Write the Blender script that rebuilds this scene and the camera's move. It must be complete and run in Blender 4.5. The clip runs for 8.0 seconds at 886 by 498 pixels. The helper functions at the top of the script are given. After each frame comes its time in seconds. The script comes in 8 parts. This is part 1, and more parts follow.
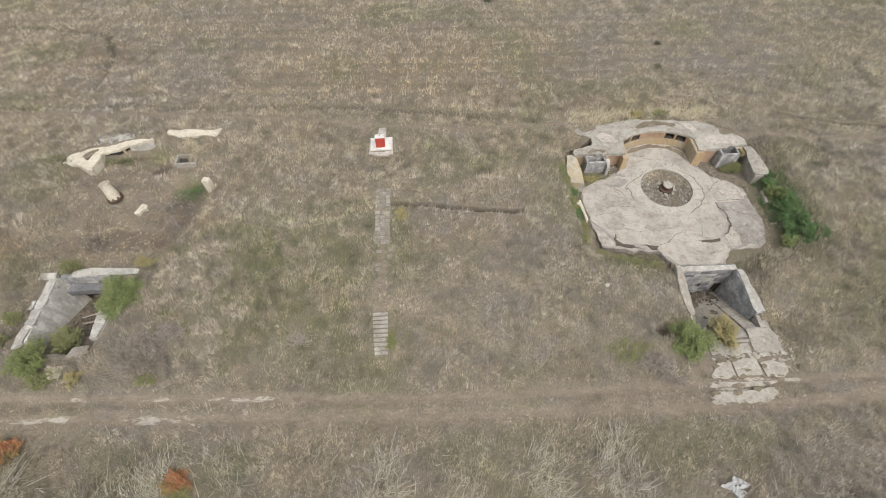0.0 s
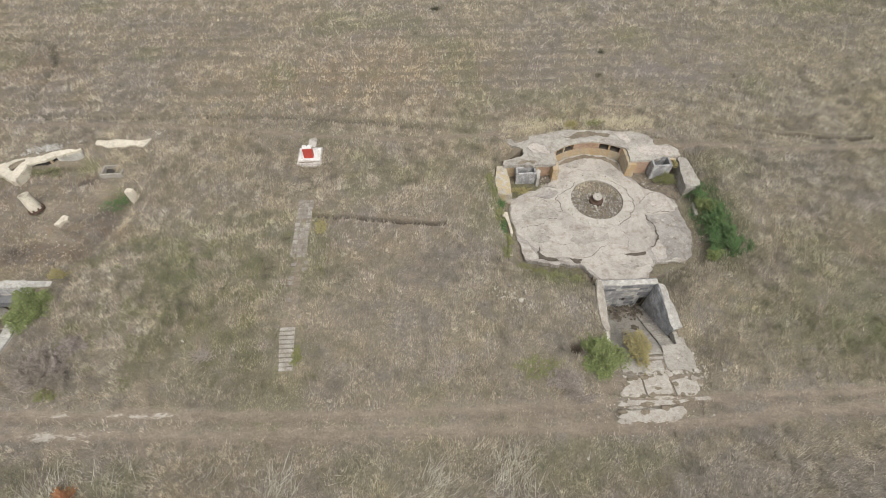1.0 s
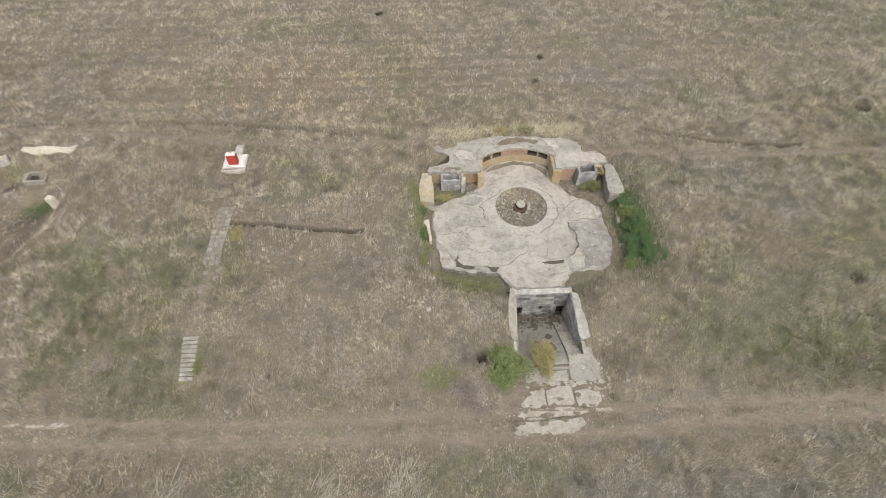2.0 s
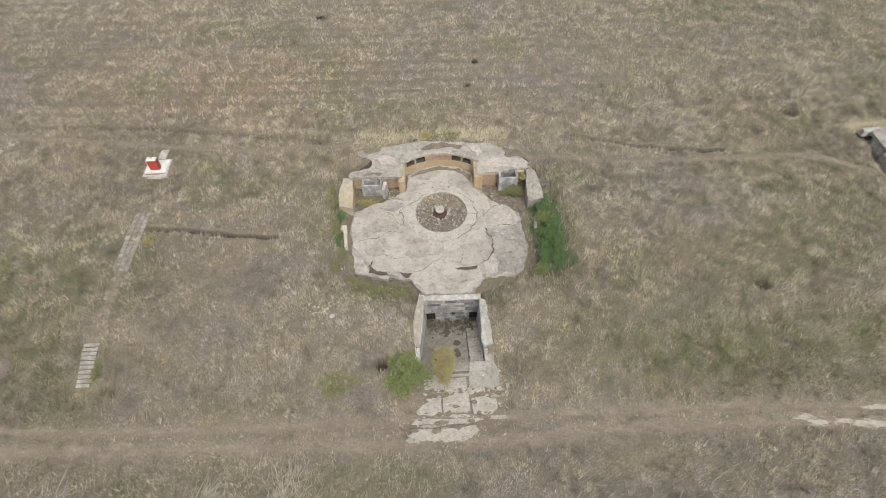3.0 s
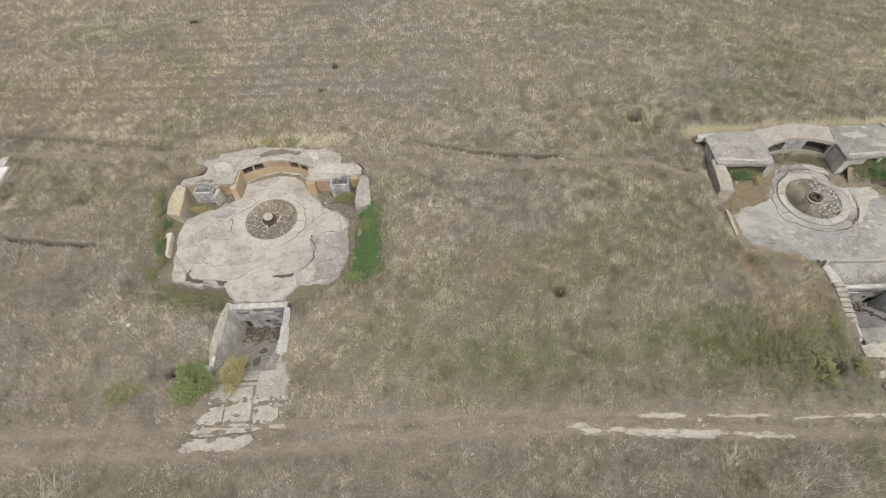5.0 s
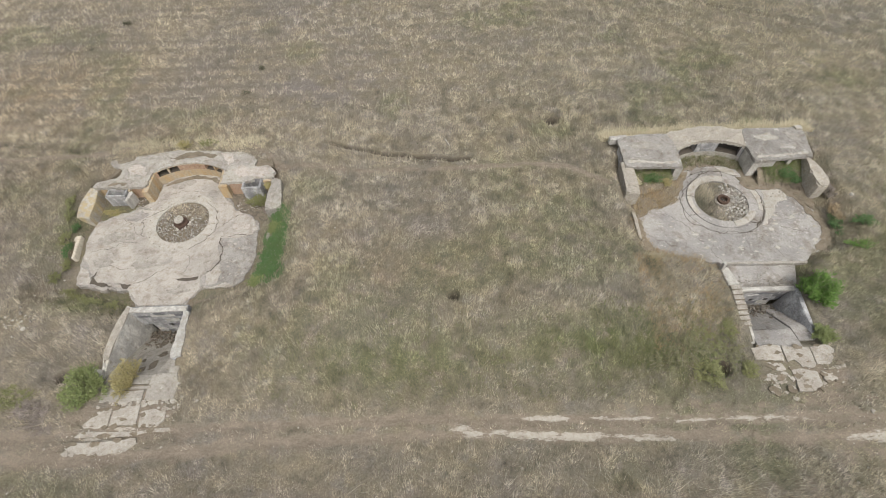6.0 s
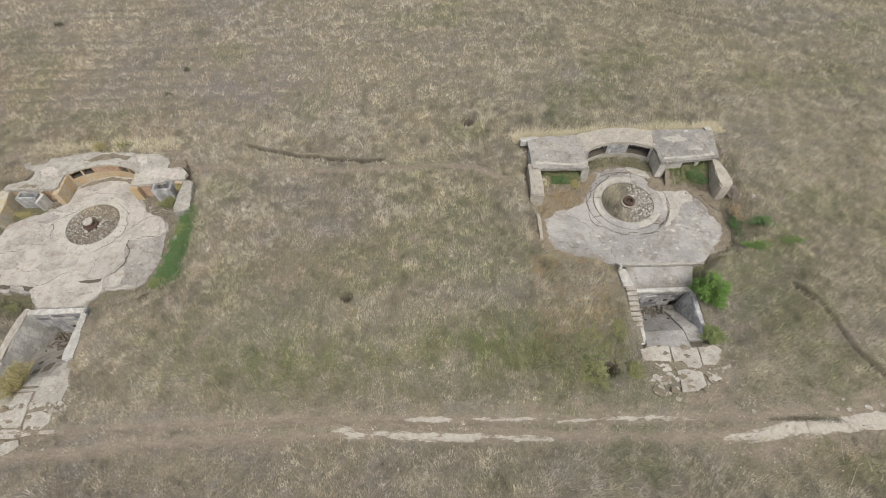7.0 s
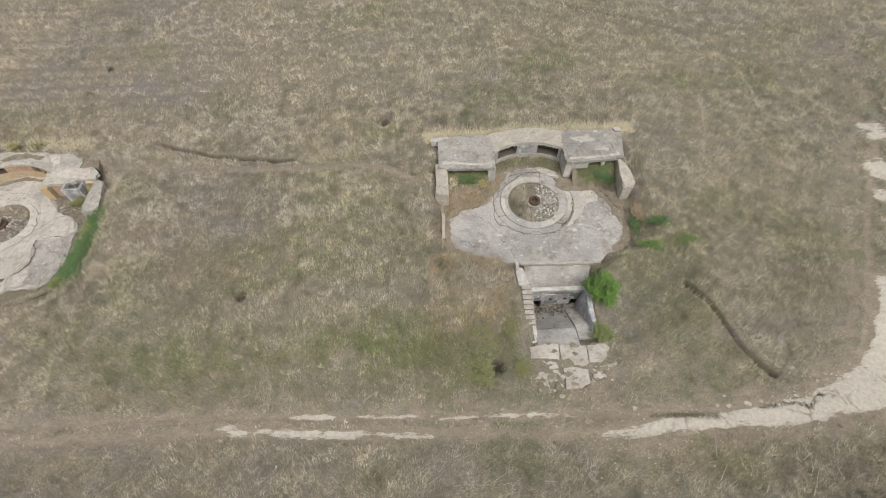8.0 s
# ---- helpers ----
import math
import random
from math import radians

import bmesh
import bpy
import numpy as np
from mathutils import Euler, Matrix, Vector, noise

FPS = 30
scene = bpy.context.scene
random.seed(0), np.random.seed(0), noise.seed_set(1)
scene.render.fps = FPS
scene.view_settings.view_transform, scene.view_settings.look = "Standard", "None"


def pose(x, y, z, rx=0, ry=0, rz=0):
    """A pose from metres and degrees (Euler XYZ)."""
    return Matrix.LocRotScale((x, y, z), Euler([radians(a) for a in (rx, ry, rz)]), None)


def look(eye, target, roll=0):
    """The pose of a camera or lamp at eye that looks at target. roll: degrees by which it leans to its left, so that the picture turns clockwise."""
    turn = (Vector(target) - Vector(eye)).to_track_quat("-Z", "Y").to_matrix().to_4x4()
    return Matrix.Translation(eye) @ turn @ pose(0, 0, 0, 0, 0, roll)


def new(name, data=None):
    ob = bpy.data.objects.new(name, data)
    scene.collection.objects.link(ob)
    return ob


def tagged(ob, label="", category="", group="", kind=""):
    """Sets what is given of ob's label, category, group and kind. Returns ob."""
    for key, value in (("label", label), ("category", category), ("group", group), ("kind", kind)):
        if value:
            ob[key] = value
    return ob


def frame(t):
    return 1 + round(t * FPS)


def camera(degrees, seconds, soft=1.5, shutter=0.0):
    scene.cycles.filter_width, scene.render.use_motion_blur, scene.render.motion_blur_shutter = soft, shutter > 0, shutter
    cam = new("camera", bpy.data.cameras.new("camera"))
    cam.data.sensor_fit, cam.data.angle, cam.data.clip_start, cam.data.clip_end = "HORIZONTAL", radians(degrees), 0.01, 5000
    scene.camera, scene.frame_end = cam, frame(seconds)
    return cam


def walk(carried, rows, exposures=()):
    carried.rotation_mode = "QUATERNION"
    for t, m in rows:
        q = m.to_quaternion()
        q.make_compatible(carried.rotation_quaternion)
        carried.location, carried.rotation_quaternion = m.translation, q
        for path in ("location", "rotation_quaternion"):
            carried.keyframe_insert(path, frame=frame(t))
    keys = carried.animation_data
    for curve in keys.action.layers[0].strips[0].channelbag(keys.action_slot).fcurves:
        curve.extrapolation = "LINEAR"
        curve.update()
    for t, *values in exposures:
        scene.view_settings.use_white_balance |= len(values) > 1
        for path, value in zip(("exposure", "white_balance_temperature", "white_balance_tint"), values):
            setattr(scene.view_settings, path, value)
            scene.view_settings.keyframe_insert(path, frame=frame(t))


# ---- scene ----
cam = camera(84.0, 8.0, soft=0.8)
# seconds, eye, yaw, pitch, roll
PATH = [
    (0.0, 2.668, -0.114, 31.158, -1.964, -55.655, -1.080),
    (0.5, 5.864, 0.242, 31.105, -1.465, -55.452, -1.403),
    (1.0, 9.058, 0.497, 31.080, -1.105, -55.306, -1.637),
    (1.5, 12.266, 0.676, 31.078, -0.852, -55.214, -1.805),
    (3.0, 22.114, 0.937, 31.167, -0.495, -55.198, -2.081),
    (3.5, 25.498, 0.977, 31.218, -0.453, -55.262, -2.135),
    (4.0, 28.937, 1.005, 31.275, -0.434, -55.351, -2.180),
    (4.5, 32.431, 1.024, 31.338, -0.434, -55.461, -2.216),
    (6.0, 43.172, 0.997, 31.552, -0.602, -55.848, -2.210),
    (6.5, 46.801, 0.930, 31.631, -0.753, -55.978, -2.133),
    (7.0, 50.427, 0.811, 31.717, -0.983, -56.097, -1.991),
    (7.5, 54.030, 0.620, 31.810, -1.319, -56.201, -1.760),
    (8.0, 57.584, 0.334, 31.913, -1.791, -56.281, -1.415),
]
walk(cam, [(t, pose(x, y, z, 90 + pitch, 0, yaw) @ pose(0, 0, 0, 0, 0, roll)) for t, x, y, z, yaw, pitch, roll in PATH])

# ---- daylight: a bright overcast sky and a weak, wide sun ----
SUN_UP, SUN_ROUND = 58.0, 160.0
world = bpy.data.worlds.new("overcast")
scene.world = world
world.use_nodes = True
wn = world.node_tree
sky = wn.nodes.new("ShaderNodeTexSky")
sky.sky_type, sky.sun_disc = "NISHITA", False
sky.sun_elevation, sky.sun_rotation = radians(SUN_UP), radians(SUN_ROUND)
sky.air_density, sky.dust_density, sky.ozone_density = 1.0, 6.0, 0.6
soft_sky = wn.nodes.new("ShaderNodeHueSaturation")
soft_sky.inputs["Saturation"].default_value = 0.25
wn.links.new(sky.outputs[0], soft_sky.inputs["Color"])
wn.links.new(soft_sky.outputs[0], wn.nodes["Background"].inputs["Color"])
wn.nodes["Background"].inputs["Strength"].default_value = 0.145
sun_data = bpy.data.lights.new("sun", "SUN")
sun_data.energy, sun_data.angle, sun_data.color = 0.9, radians(25), (1.0, 0.96, 0.9)
sun = new("sun", sun_data)
a = radians(SUN_ROUND)
sun.matrix_world = look((0, 0, 60), (-math.sin(a) * 60 / math.tan(radians(SUN_UP)), -math.cos(a) * 60 / math.tan(radians(SUN_UP)), 0))
scene.view_settings.exposure = 0.175


# ---- materials ----
def blend(nt, kind, fac, a, b):
    m = nt.nodes.new("ShaderNodeMix")
    m.data_type, m.blend_type = "RGBA", kind
    for socket, value in ((m.inputs[0], fac), (m.inputs[6], a), (m.inputs[7], b)):
        if isinstance(value, (int, float)):
            socket.default_value = value
        elif isinstance(value, tuple):
            socket.default_value = (*value, 1)
        else:
            nt.links.new(value, socket)
    return m.outputs[2]


def noise_of(nt, scale, detail=4.0, rough=0.55, stretch=None, shift=0.0):
    geo = nt.nodes.new("ShaderNodeNewGeometry")
    place = geo.outputs["Position"]
    if stretch or shift:
        mp = nt.nodes.new("ShaderNodeMapping")
        mp.inputs["Scale"].default_value = stretch or (1, 1, 1)
        mp.inputs["Location"].default_value = (shift, shift * 0.7, 0)
        nt.links.new(place, mp.inputs["Vector"])
        place = mp.outputs[0]
    n = nt.nodes.new("ShaderNodeTexNoise")
    n.inputs["Scale"].default_value, n.inputs["Detail"].default_value, n.inputs["Roughness"].default_value = scale, detail, rough
    nt.links.new(place, n.inputs["Vector"])
    return n.outputs[0]


def ramp(nt, fac, low, high, a=0.0, b=1.0):
    r = nt.nodes.new("ShaderNodeMapRange")
    r.inputs["From Min"].default_value, r.inputs["From Max"].default_value = low, high
    r.inputs["To Min"].default_value, r.inputs["To Max"].default_value = a, b
    nt.links.new(fac, r.inputs["Value"])
    return r.outputs[0]


def times(nt, a, b):
    m = nt.nodes.new("ShaderNodeMath")
    m.operation = "MULTIPLY"
    for socket, value in ((m.inputs[0], a), (m.inputs[1], b)):
        if isinstance(value, (int, float)):
            socket.default_value = value
        else:
            nt.links.new(value, socket)
    return m.outputs[0]


def finish(mat, nt, colour, rough, bump_from=None, strength=0.4, distance=0.02, metal=0.0, upward=0.0):
    p = nt.nodes["Principled BSDF"]
    if upward:
        # thin blades scatter light as a sward does, so their normals lean towards the zenith
        lean = nt.nodes.new("ShaderNodeVectorMath")
        lean.operation = "MULTIPLY_ADD"
        nt.links.new(nt.nodes.new("ShaderNodeNewGeometry").outputs["Normal"], lean.inputs[0])
        lean.inputs[1].default_value, lean.inputs[2].default_value = (1 - upward,) * 3, (0, 0, upward)
        unit = nt.nodes.new("ShaderNodeVectorMath")
        unit.operation = "NORMALIZE"
        nt.links.new(lean.outputs[0], unit.inputs[0])
        nt.links.new(unit.outputs[0], p.inputs["Normal"])
    nt.links.new(colour, p.inputs["Base Color"])
    p.inputs["Roughness"].default_value, p.inputs["Metallic"].default_value = rough, metal
    p.inputs["Specular IOR Level"].default_value = 0.25
    if bump_from is not None:
        b = nt.nodes.new("ShaderNodeBump")
        b.inputs["Strength"].default_value, b.inputs["Distance"].default_value = strength, distance
        nt.links.new(bump_from, b.inputs["Height"])
        nt.links.new(b.outputs[0], p.inputs["Normal"])
    return mat


def material(name):
    mat = bpy.data.materials.new(name)
    mat.use_nodes = True
    return mat, mat.node_tree


def mineral(name, base, stain, spot, grain=9.0, patch=0.7, rough=0.9, bump=0.5, amount=0.8, shift=0.0, streak=None, pits=0.5, craze=0.0):
    """Concrete, plaster or stone: a base colour, broad stains, pale spots, dark pits, grain and relief."""
    mat, nt = material(name)
    broad = ramp(nt, noise_of(nt, patch, 7, 0.66, None, shift), 0.44, 0.57)
    c = blend(nt, "MIX", times(nt, broad, amount), base, stain)
    soiled = ramp(nt, noise_of(nt, patch * 3.1, 8, 0.75, None, shift + 13), 0.50, 0.68)
    c = blend(nt, "MULTIPLY", times(nt, soiled, 0.9), c, (0.60, 0.54, 0.46))
    small = ramp(nt, noise_of(nt, grain * 0.45, 6, 0.75, None, shift + 3), 0.58, 0.64)
    c = blend(nt, "MIX", times(nt, small, 0.75), c, spot)
    hole = ramp(nt, noise_of(nt, grain * 0.9, 5, 0.8, None, shift + 21), 0.56, 0.68)
    c = blend(nt, "MULTIPLY", times(nt, hole, pits), c, (0.45, 0.41, 0.36))
    if streak:
        s = ramp(nt, noise_of(nt, 2.2, 5, 0.65, (1, 1, 0.16), shift + 7), 0.44, 0.60)
        c = blend(nt, "MIX", times(nt, s, 0.8), c, streak)
    fine = noise_of(nt, grain * 4, 4, 0.7)
    c = blend(nt, "MULTIPLY", 1.0, c, grey_of(nt, ramp(nt, fine, 0.3, 0.7, 0.66, 1.24)))
    rnd = nt.nodes.new("ShaderNodeObjectInfo").outputs["Random"]
    c = blend(nt, "MULTIPLY", 1.0, c, grey_of(nt, ramp(nt, rnd, 0, 1, 0.93, 1.05)))
    if craze:
        c = blend(nt, "MULTIPLY", times(nt, hairlines(nt, craze, shift), 0.35), c, (0.42, 0.37, 0.31))
        c = blend(nt, "MULTIPLY", times(nt, hairlines(nt, craze * 0.37, shift + 31, 0.014), 0.5), c, (0.36, 0.31, 0.25))
    return finish(mat, nt, c, rough, noise_of(nt, grain, 8, 0.75), bump, 0.04)


def hairlines(nt, scale, shift, wide=0.03):
    """Fine wandering cracks that come and go."""
    geo = nt.nodes.new("ShaderNodeNewGeometry")
    warp = nt.nodes.new("ShaderNodeTexNoise")
    warp.inputs["Scale"].default_value, warp.inputs["Detail"].default_value = 1.4, 6.0
    nt.links.new(geo.outputs["Position"], warp.inputs["Vector"])
    mix = nt.nodes.new("ShaderNodeVectorMath")
    mix.operation = "MULTIPLY_ADD"
    nt.links.new(warp.outputs["Color"], mix.inputs[0])
    mix.inputs[1].default_value = (0.9, 0.9, 0.3)
    nt.links.new(geo.outputs["Position"], mix.inputs[2])
    v = nt.nodes.new("ShaderNodeTexVoronoi")
    v.feature = "DISTANCE_TO_EDGE"
    v.inputs["Scale"].default_value = scale
    nt.links.new(mix.outputs[0], v.inputs["Vector"])
    line = ramp(nt, v.outputs["Distance"], 0.0, wide, 1.0, 0.0)
    return times(nt, line, ramp(nt, noise_of(nt, 0.55, 4, 0.6, None, shift + 40), 0.5, 0.62))


def grey_of(nt, value):
    c = nt.nodes.new("ShaderNodeCombineColor")
    for i in range(3):
        nt.links.new(value, c.inputs[i])
    return c.outputs[0]


def plain(name, colour, rough=0.6, metal=0.0, vary=0.25, scale=6.0):
    mat, nt = material(name)
    n = ramp(nt, noise_of(nt, scale, 5, 0.65), 0.3, 0.7, 1 - vary, 1 + vary)
    c = blend(nt, "MULTIPLY", 1.0, colour, grey_of(nt, n))
    return finish(mat, nt, c, rough, noise_of(nt, scale * 4, 4), 0.25, 0.01, metal)


def leafy(name, dark, light, tip=None, patch=0.35):
    """Leaves and blades: every blade differs a little, with broad patches over them."""
    mat, nt = material(name)
    geo = nt.nodes.new("ShaderNodeNewGeometry")
    isle = geo.outputs["Random Per Island"]
    c = blend(nt, "MIX", isle, dark, light)
    if tip:
        broad = ramp(nt, noise_of(nt, patch, 4, 0.6), 0.42, 0.6)
        c = blend(nt, "MIX", times(nt, broad, 0.8), c, tip)
    return finish(mat, nt, c, 0.75, upward=0.4)


def attribute(nt, name):
    at = nt.nodes.new("ShaderNodeAttribute")
    at.attribute_name = name
    return at.outputs["Fac"]


def turf_colour(nt):
    """The dry meadow's colours: straw, grey-brown and mauve patches, olive where it is green."""
    big = ramp(nt, noise_of(nt, 0.055, 4, 0.6), 0.4, 0.62)
    mid = ramp(nt, noise_of(nt, 0.33, 5, 0.65, (0.6, 1.2, 1)), 0.4, 0.62)
    c = blend(nt, "MIX", big, (0.252, 0.217, 0.156), (0.222, 0.199, 0.168))
    c = blend(nt, "MIX", times(nt, mid, 0.75), c, (0.305, 0.258, 0.178))
    tuft = ramp(nt, noise_of(nt, 1.1, 5, 0.65, None, 11), 0.5, 0.66)
    c = blend(nt, "MIX", times(nt, tuft, 0.62), c, (0.155, 0.136, 0.100))
    ash = ramp(nt, noise_of(nt, 0.75, 5, 0.7, None, 23), 0.52, 0.66)
    c = blend(nt, "MIX", times(nt, ash, 0.6), c, (0.262, 0.236, 0.210))
    c = blend(nt, "MIX", times(nt, attribute(nt, "furrow"), 0.42), c, (0.150, 0.131, 0.102))
    mauve = times(nt, attribute(nt, "mauve"), ramp(nt, noise_of(nt, 0.5, 4, 0.6, None, 5), 0.3, 0.6))
    c = blend(nt, "MIX", times(nt, mauve, 0.75), c, (0.232, 0.206, 0.195))
    russet = times(nt, attribute(nt, "russet"), ramp(nt, noise_of(nt, 0.7, 5, 0.65, None, 17), 0.36, 0.6))
    c = blend(nt, "MIX", times(nt, russet, 0.7), c, (0.275, 0.198, 0.125))
    green = times(nt, attribute(nt, "green"), ramp(nt, noise_of(nt, 0.8, 4, 0.65, None, 9), 0.3, 0.55))
    return blend(nt, "MIX", times(nt, green, 0.95), c, (0.128, 0.138, 0.065))


def ground_material():
    mat, nt = material("meadow_ground")
    c = turf_colour(nt)
    fine = noise_of(nt, 7, 7, 0.75)
    c = blend(nt, "MULTIPLY", 1.0, c, grey_of(nt, ramp(nt, fine, 0.3, 0.7, 0.45, 1.22)))
    bare = attribute(nt, "bare")
    edge = nt.nodes.new("ShaderNodeMath")
    edge.operation = "ADD"
    nt.links.new(bare, edge.inputs[0])
    nt.links.new(ramp(nt, noise_of(nt, 1.3, 6, 0.7, (0.45, 1, 1)), 0.3, 0.7, -0.42, 0.42), edge.inputs[1])
    mask = ramp(nt, edge.outputs[0], 0.42, 0.62)
    soil = blend(nt, "MIX", ramp(nt, noise_of(nt, 2.2, 7, 0.75, (0.5, 1.3, 1)), 0.4, 0.62), (0.270, 0.226, 0.176), (0.190, 0.156, 0.120))
    soil = blend(nt, "MULTIPLY", 1.0, soil, grey_of(nt, ramp(nt, noise_of(nt, 8, 6, 0.8, None, 33), 0.3, 0.7, 0.62, 1.32)))
    c = blend(nt, "MIX", times(nt, mask, 0.85), c, soil)
    dug = nt.nodes.new("ShaderNodeMath")
    dug.operation = "ADD"
    nt.links.new(attribute(nt, "earth"), dug.inputs[0])
    nt.links.new(ramp(nt, noise_of(nt, 1.6, 7, 0.75, None, 27), 0.3, 0.7, -0.5, 0.5), dug.inputs[1])
    loam = blend(nt, "MIX", ramp(nt, noise_of(nt, 0.9, 5, 0.7, None, 29), 0.4, 0.62), (0.172, 0.148, 0.124), (0.218, 0.168, 0.116))
    loam = blend(nt, "MULTIPLY", 1.0, loam, grey_of(nt, ramp(nt, noise_of(nt, 6, 7, 0.8, None, 30), 0.3, 0.7, 0.55, 1.4)))
    c = blend(nt, "MIX", times(nt, ramp(nt, dug.outputs[0], 0.3, 0.65), 0.9), c, loam)
    pale = attribute(nt, "pale")
    edge2 = nt.nodes.new("ShaderNodeMath")
    edge2.operation = "ADD"
    nt.links.new(pale, edge2.inputs[0])
    nt.links.new(ramp(nt, noise_of(nt, 1.1, 7, 0.75, (0.4, 1.2, 1), 4), 0.3, 0.7, -0.5, 0.42), edge2.inputs[1])
    chalk = blend(nt, "MIX", ramp(nt, noise_of(nt, 4, 5, 0.7), 0.4, 0.65), (0.44, 0.408, 0.35), (0.35, 0.316, 0.262))
    chalk = blend(nt, "MULTIPLY", times(nt, hairlines(nt, 0.55, 51, 0.06), 0.7), chalk, (0.40, 0.35, 0.28))
    c = blend(nt, "MIX", ramp(nt, edge2.outputs[0], 0.45, 0.58), c, chalk)
    # Near-black tint: shade in holes and trenches, dark bank feet, dark crater soil.
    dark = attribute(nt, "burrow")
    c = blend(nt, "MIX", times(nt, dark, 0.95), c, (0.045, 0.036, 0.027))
    return finish(mat, nt, c, 0.95, noise_of(nt, 9, 8, 0.75), 0.7, 0.06)


def blade_material(name, lift):
    mat, nt = material(name)
    geo = nt.nodes.new("ShaderNodeNewGeometry")
    isle = times(nt, ramp(nt, geo.outputs["Random Per Island"], 0, 1, 0.7 * lift, 1.3 * lift), attribute(nt, "tone"))
    c = blend(nt, "MULTIPLY", 1.0, turf_colour(nt), grey_of(nt, isle))
    return finish(mat, nt, c, 0.8, upward=0.65)


M_GROUND = ground_material()
M_BLADE = blade_material("dry_blades", 1.36)
M_TALL = blade_material("tall_straw_blades", 1.56)
M_SCREED = mineral("pale_screed", (0.465, 0.43, 0.382), (0.37, 0.342, 0.303), (0.57, 0.545, 0.49), 7, 0.45, shift=1, pits=0.75, craze=0.55)
M_BASE = mineral("grey_slab", (0.345, 0.32, 0.285), (0.27, 0.25, 0.22), (0.48, 0.45, 0.40), 6, 0.5, shift=4)
M_PAD2 = mineral("weathered_pad", (0.385, 0.366, 0.34), (0.28, 0.268, 0.252), (0.50, 0.478, 0.445), 6, 0.24, shift=8, amount=0.95, pits=0.75, craze=0.6)
M_PLATE = mineral("dark_plate", (0.385, 0.362, 0.33), (0.285, 0.268, 0.245), (0.50, 0.475, 0.43), 4, 0.6, shift=14, pits=0.7, craze=0.6)
M_WORN = mineral("worn_concrete", (0.40, 0.375, 0.33), (0.33, 0.308, 0.27), (0.54, 0.51, 0.455), 5, 0.9, shift=11, pits=0.8)
M_PINK = mineral("pinkish_concrete", (0.53, 0.48, 0.43), (0.43, 0.39, 0.345), (0.62, 0.58, 0.53), 6, 0.9, shift=16, pits=0.8)
M_BEIGE = mineral("beige_concrete", (0.47, 0.43, 0.365), (0.35, 0.325, 0.28), (0.56, 0.53, 0.47), 6, 0.9, shift=18, streak=(0.36, 0.33, 0.28), pits=0.8)
M_RING = mineral("pale_ring", (0.49, 0.46, 0.405), (0.41, 0.385, 0.335), (0.57, 0.545, 0.485), 8, 0.8, shift=2)
M_ROOF = mineral("roof_concrete", (0.43, 0.405, 0.355), (0.32, 0.30, 0.27), (0.56, 0.53, 0.475), 6, 0.6, shift=6, pits=0.75, craze=0.6)
M_CREAM = mineral("cream_plaster", (0.66, 0.61, 0.50), (0.54, 0.495, 0.40), (0.72, 0.68, 0.59), 8, 1.2, shift=3)
M_OCHRE = mineral("ochre_plaster", (0.49, 0.42, 0.31), (0.40, 0.345, 0.26), (0.56, 0.51, 0.42), 8, 1.4, shift=5, streak=(0.46, 0.32, 0.165))
M_BRICK = mineral("orange_plaster", (0.42, 0.285, 0.195), (0.36, 0.265, 0.20), (0.50, 0.38, 0.28), 8, 1.0, shift=9)
M_WALL = mineral("whitewashed_wall", (0.47, 0.465, 0.455), (0.27, 0.27, 0.272), (0.62, 0.615, 0.60), 5, 1.5, shift=12, streak=(0.21, 0.208, 0.21), amount=0.9, pits=0.8)
M_LIGHTWALL = mineral("limewashed_wall", (0.56, 0.545, 0.50), (0.44, 0.425, 0.385), (0.64, 0.62, 0.58), 7, 0.8, shift=15, streak=(0.345, 0.33, 0.30))
M_WALLDARK = mineral("damp_wall", (0.225, 0.228, 0.236), (0.15, 0.15, 0.154), (0.38, 0.38, 0.375), 5, 1.1, shift=22, streak=(0.16, 0.16, 0.165), amount=0.9, pits=0.8)
M_PATCHWALL = mineral("patchy_wall", (0.54, 0.55, 0.555), (0.27, 0.272, 0.278), (0.66, 0.66, 0.65), 4, 1.1, shift=28, streak=(0.34, 0.34, 0.345), amount=0.9, pits=0.7)
M_OLDLIME = mineral("flaking_limewash", (0.69, 0.67, 0.61), (0.44, 0.425, 0.39), (0.68, 0.66, 0.61), 5, 0.9, shift=24, streak=(0.42, 0.40, 0.36), amount=0.95, pits=0.7)
M_STONE = mineral("rubble_stone", (0.34, 0.315, 0.275), (0.22, 0.20, 0.17), (0.50, 0.47, 0.42), 12, 3.0, shift=2)
M_PALESTONE = mineral("pale_stone", (0.56, 0.53, 0.47), (0.45, 0.42, 0.36), (0.65, 0.62, 0.56), 12, 3.0, shift=6)
M_SOIL = mineral("dry_soil", (0.245, 0.207, 0.155), (0.18, 0.152, 0.112), (0.33, 0.29, 0.23), 9, 0.9, shift=7)
M_RUST = plain("rusty_steel", (0.105, 0.07, 0.052), 0.85, 0.2)
M_WHITE = mineral("white_paint", (0.74, 0.73, 0.70), (0.62, 0.61, 0.58), (0.80, 0.79, 0.77), 9, 1.5, shift=1)
M_PLINTH = mineral("plinth_slab", (0.56, 0.52, 0.475), (0.40, 0.37, 0.325), (0.64, 0.61, 0.57), 5, 1.2, shift=2)
M_RED = plain("red_paint", (0.40, 0.062, 0.045), 0.6, 0.0, 0.12)
M_PAVE = mineral("paving_slab", (0.315, 0.288, 0.255), (0.245, 0.218, 0.182), (0.52, 0.50, 0.47), 9, 1.0, shift=8)
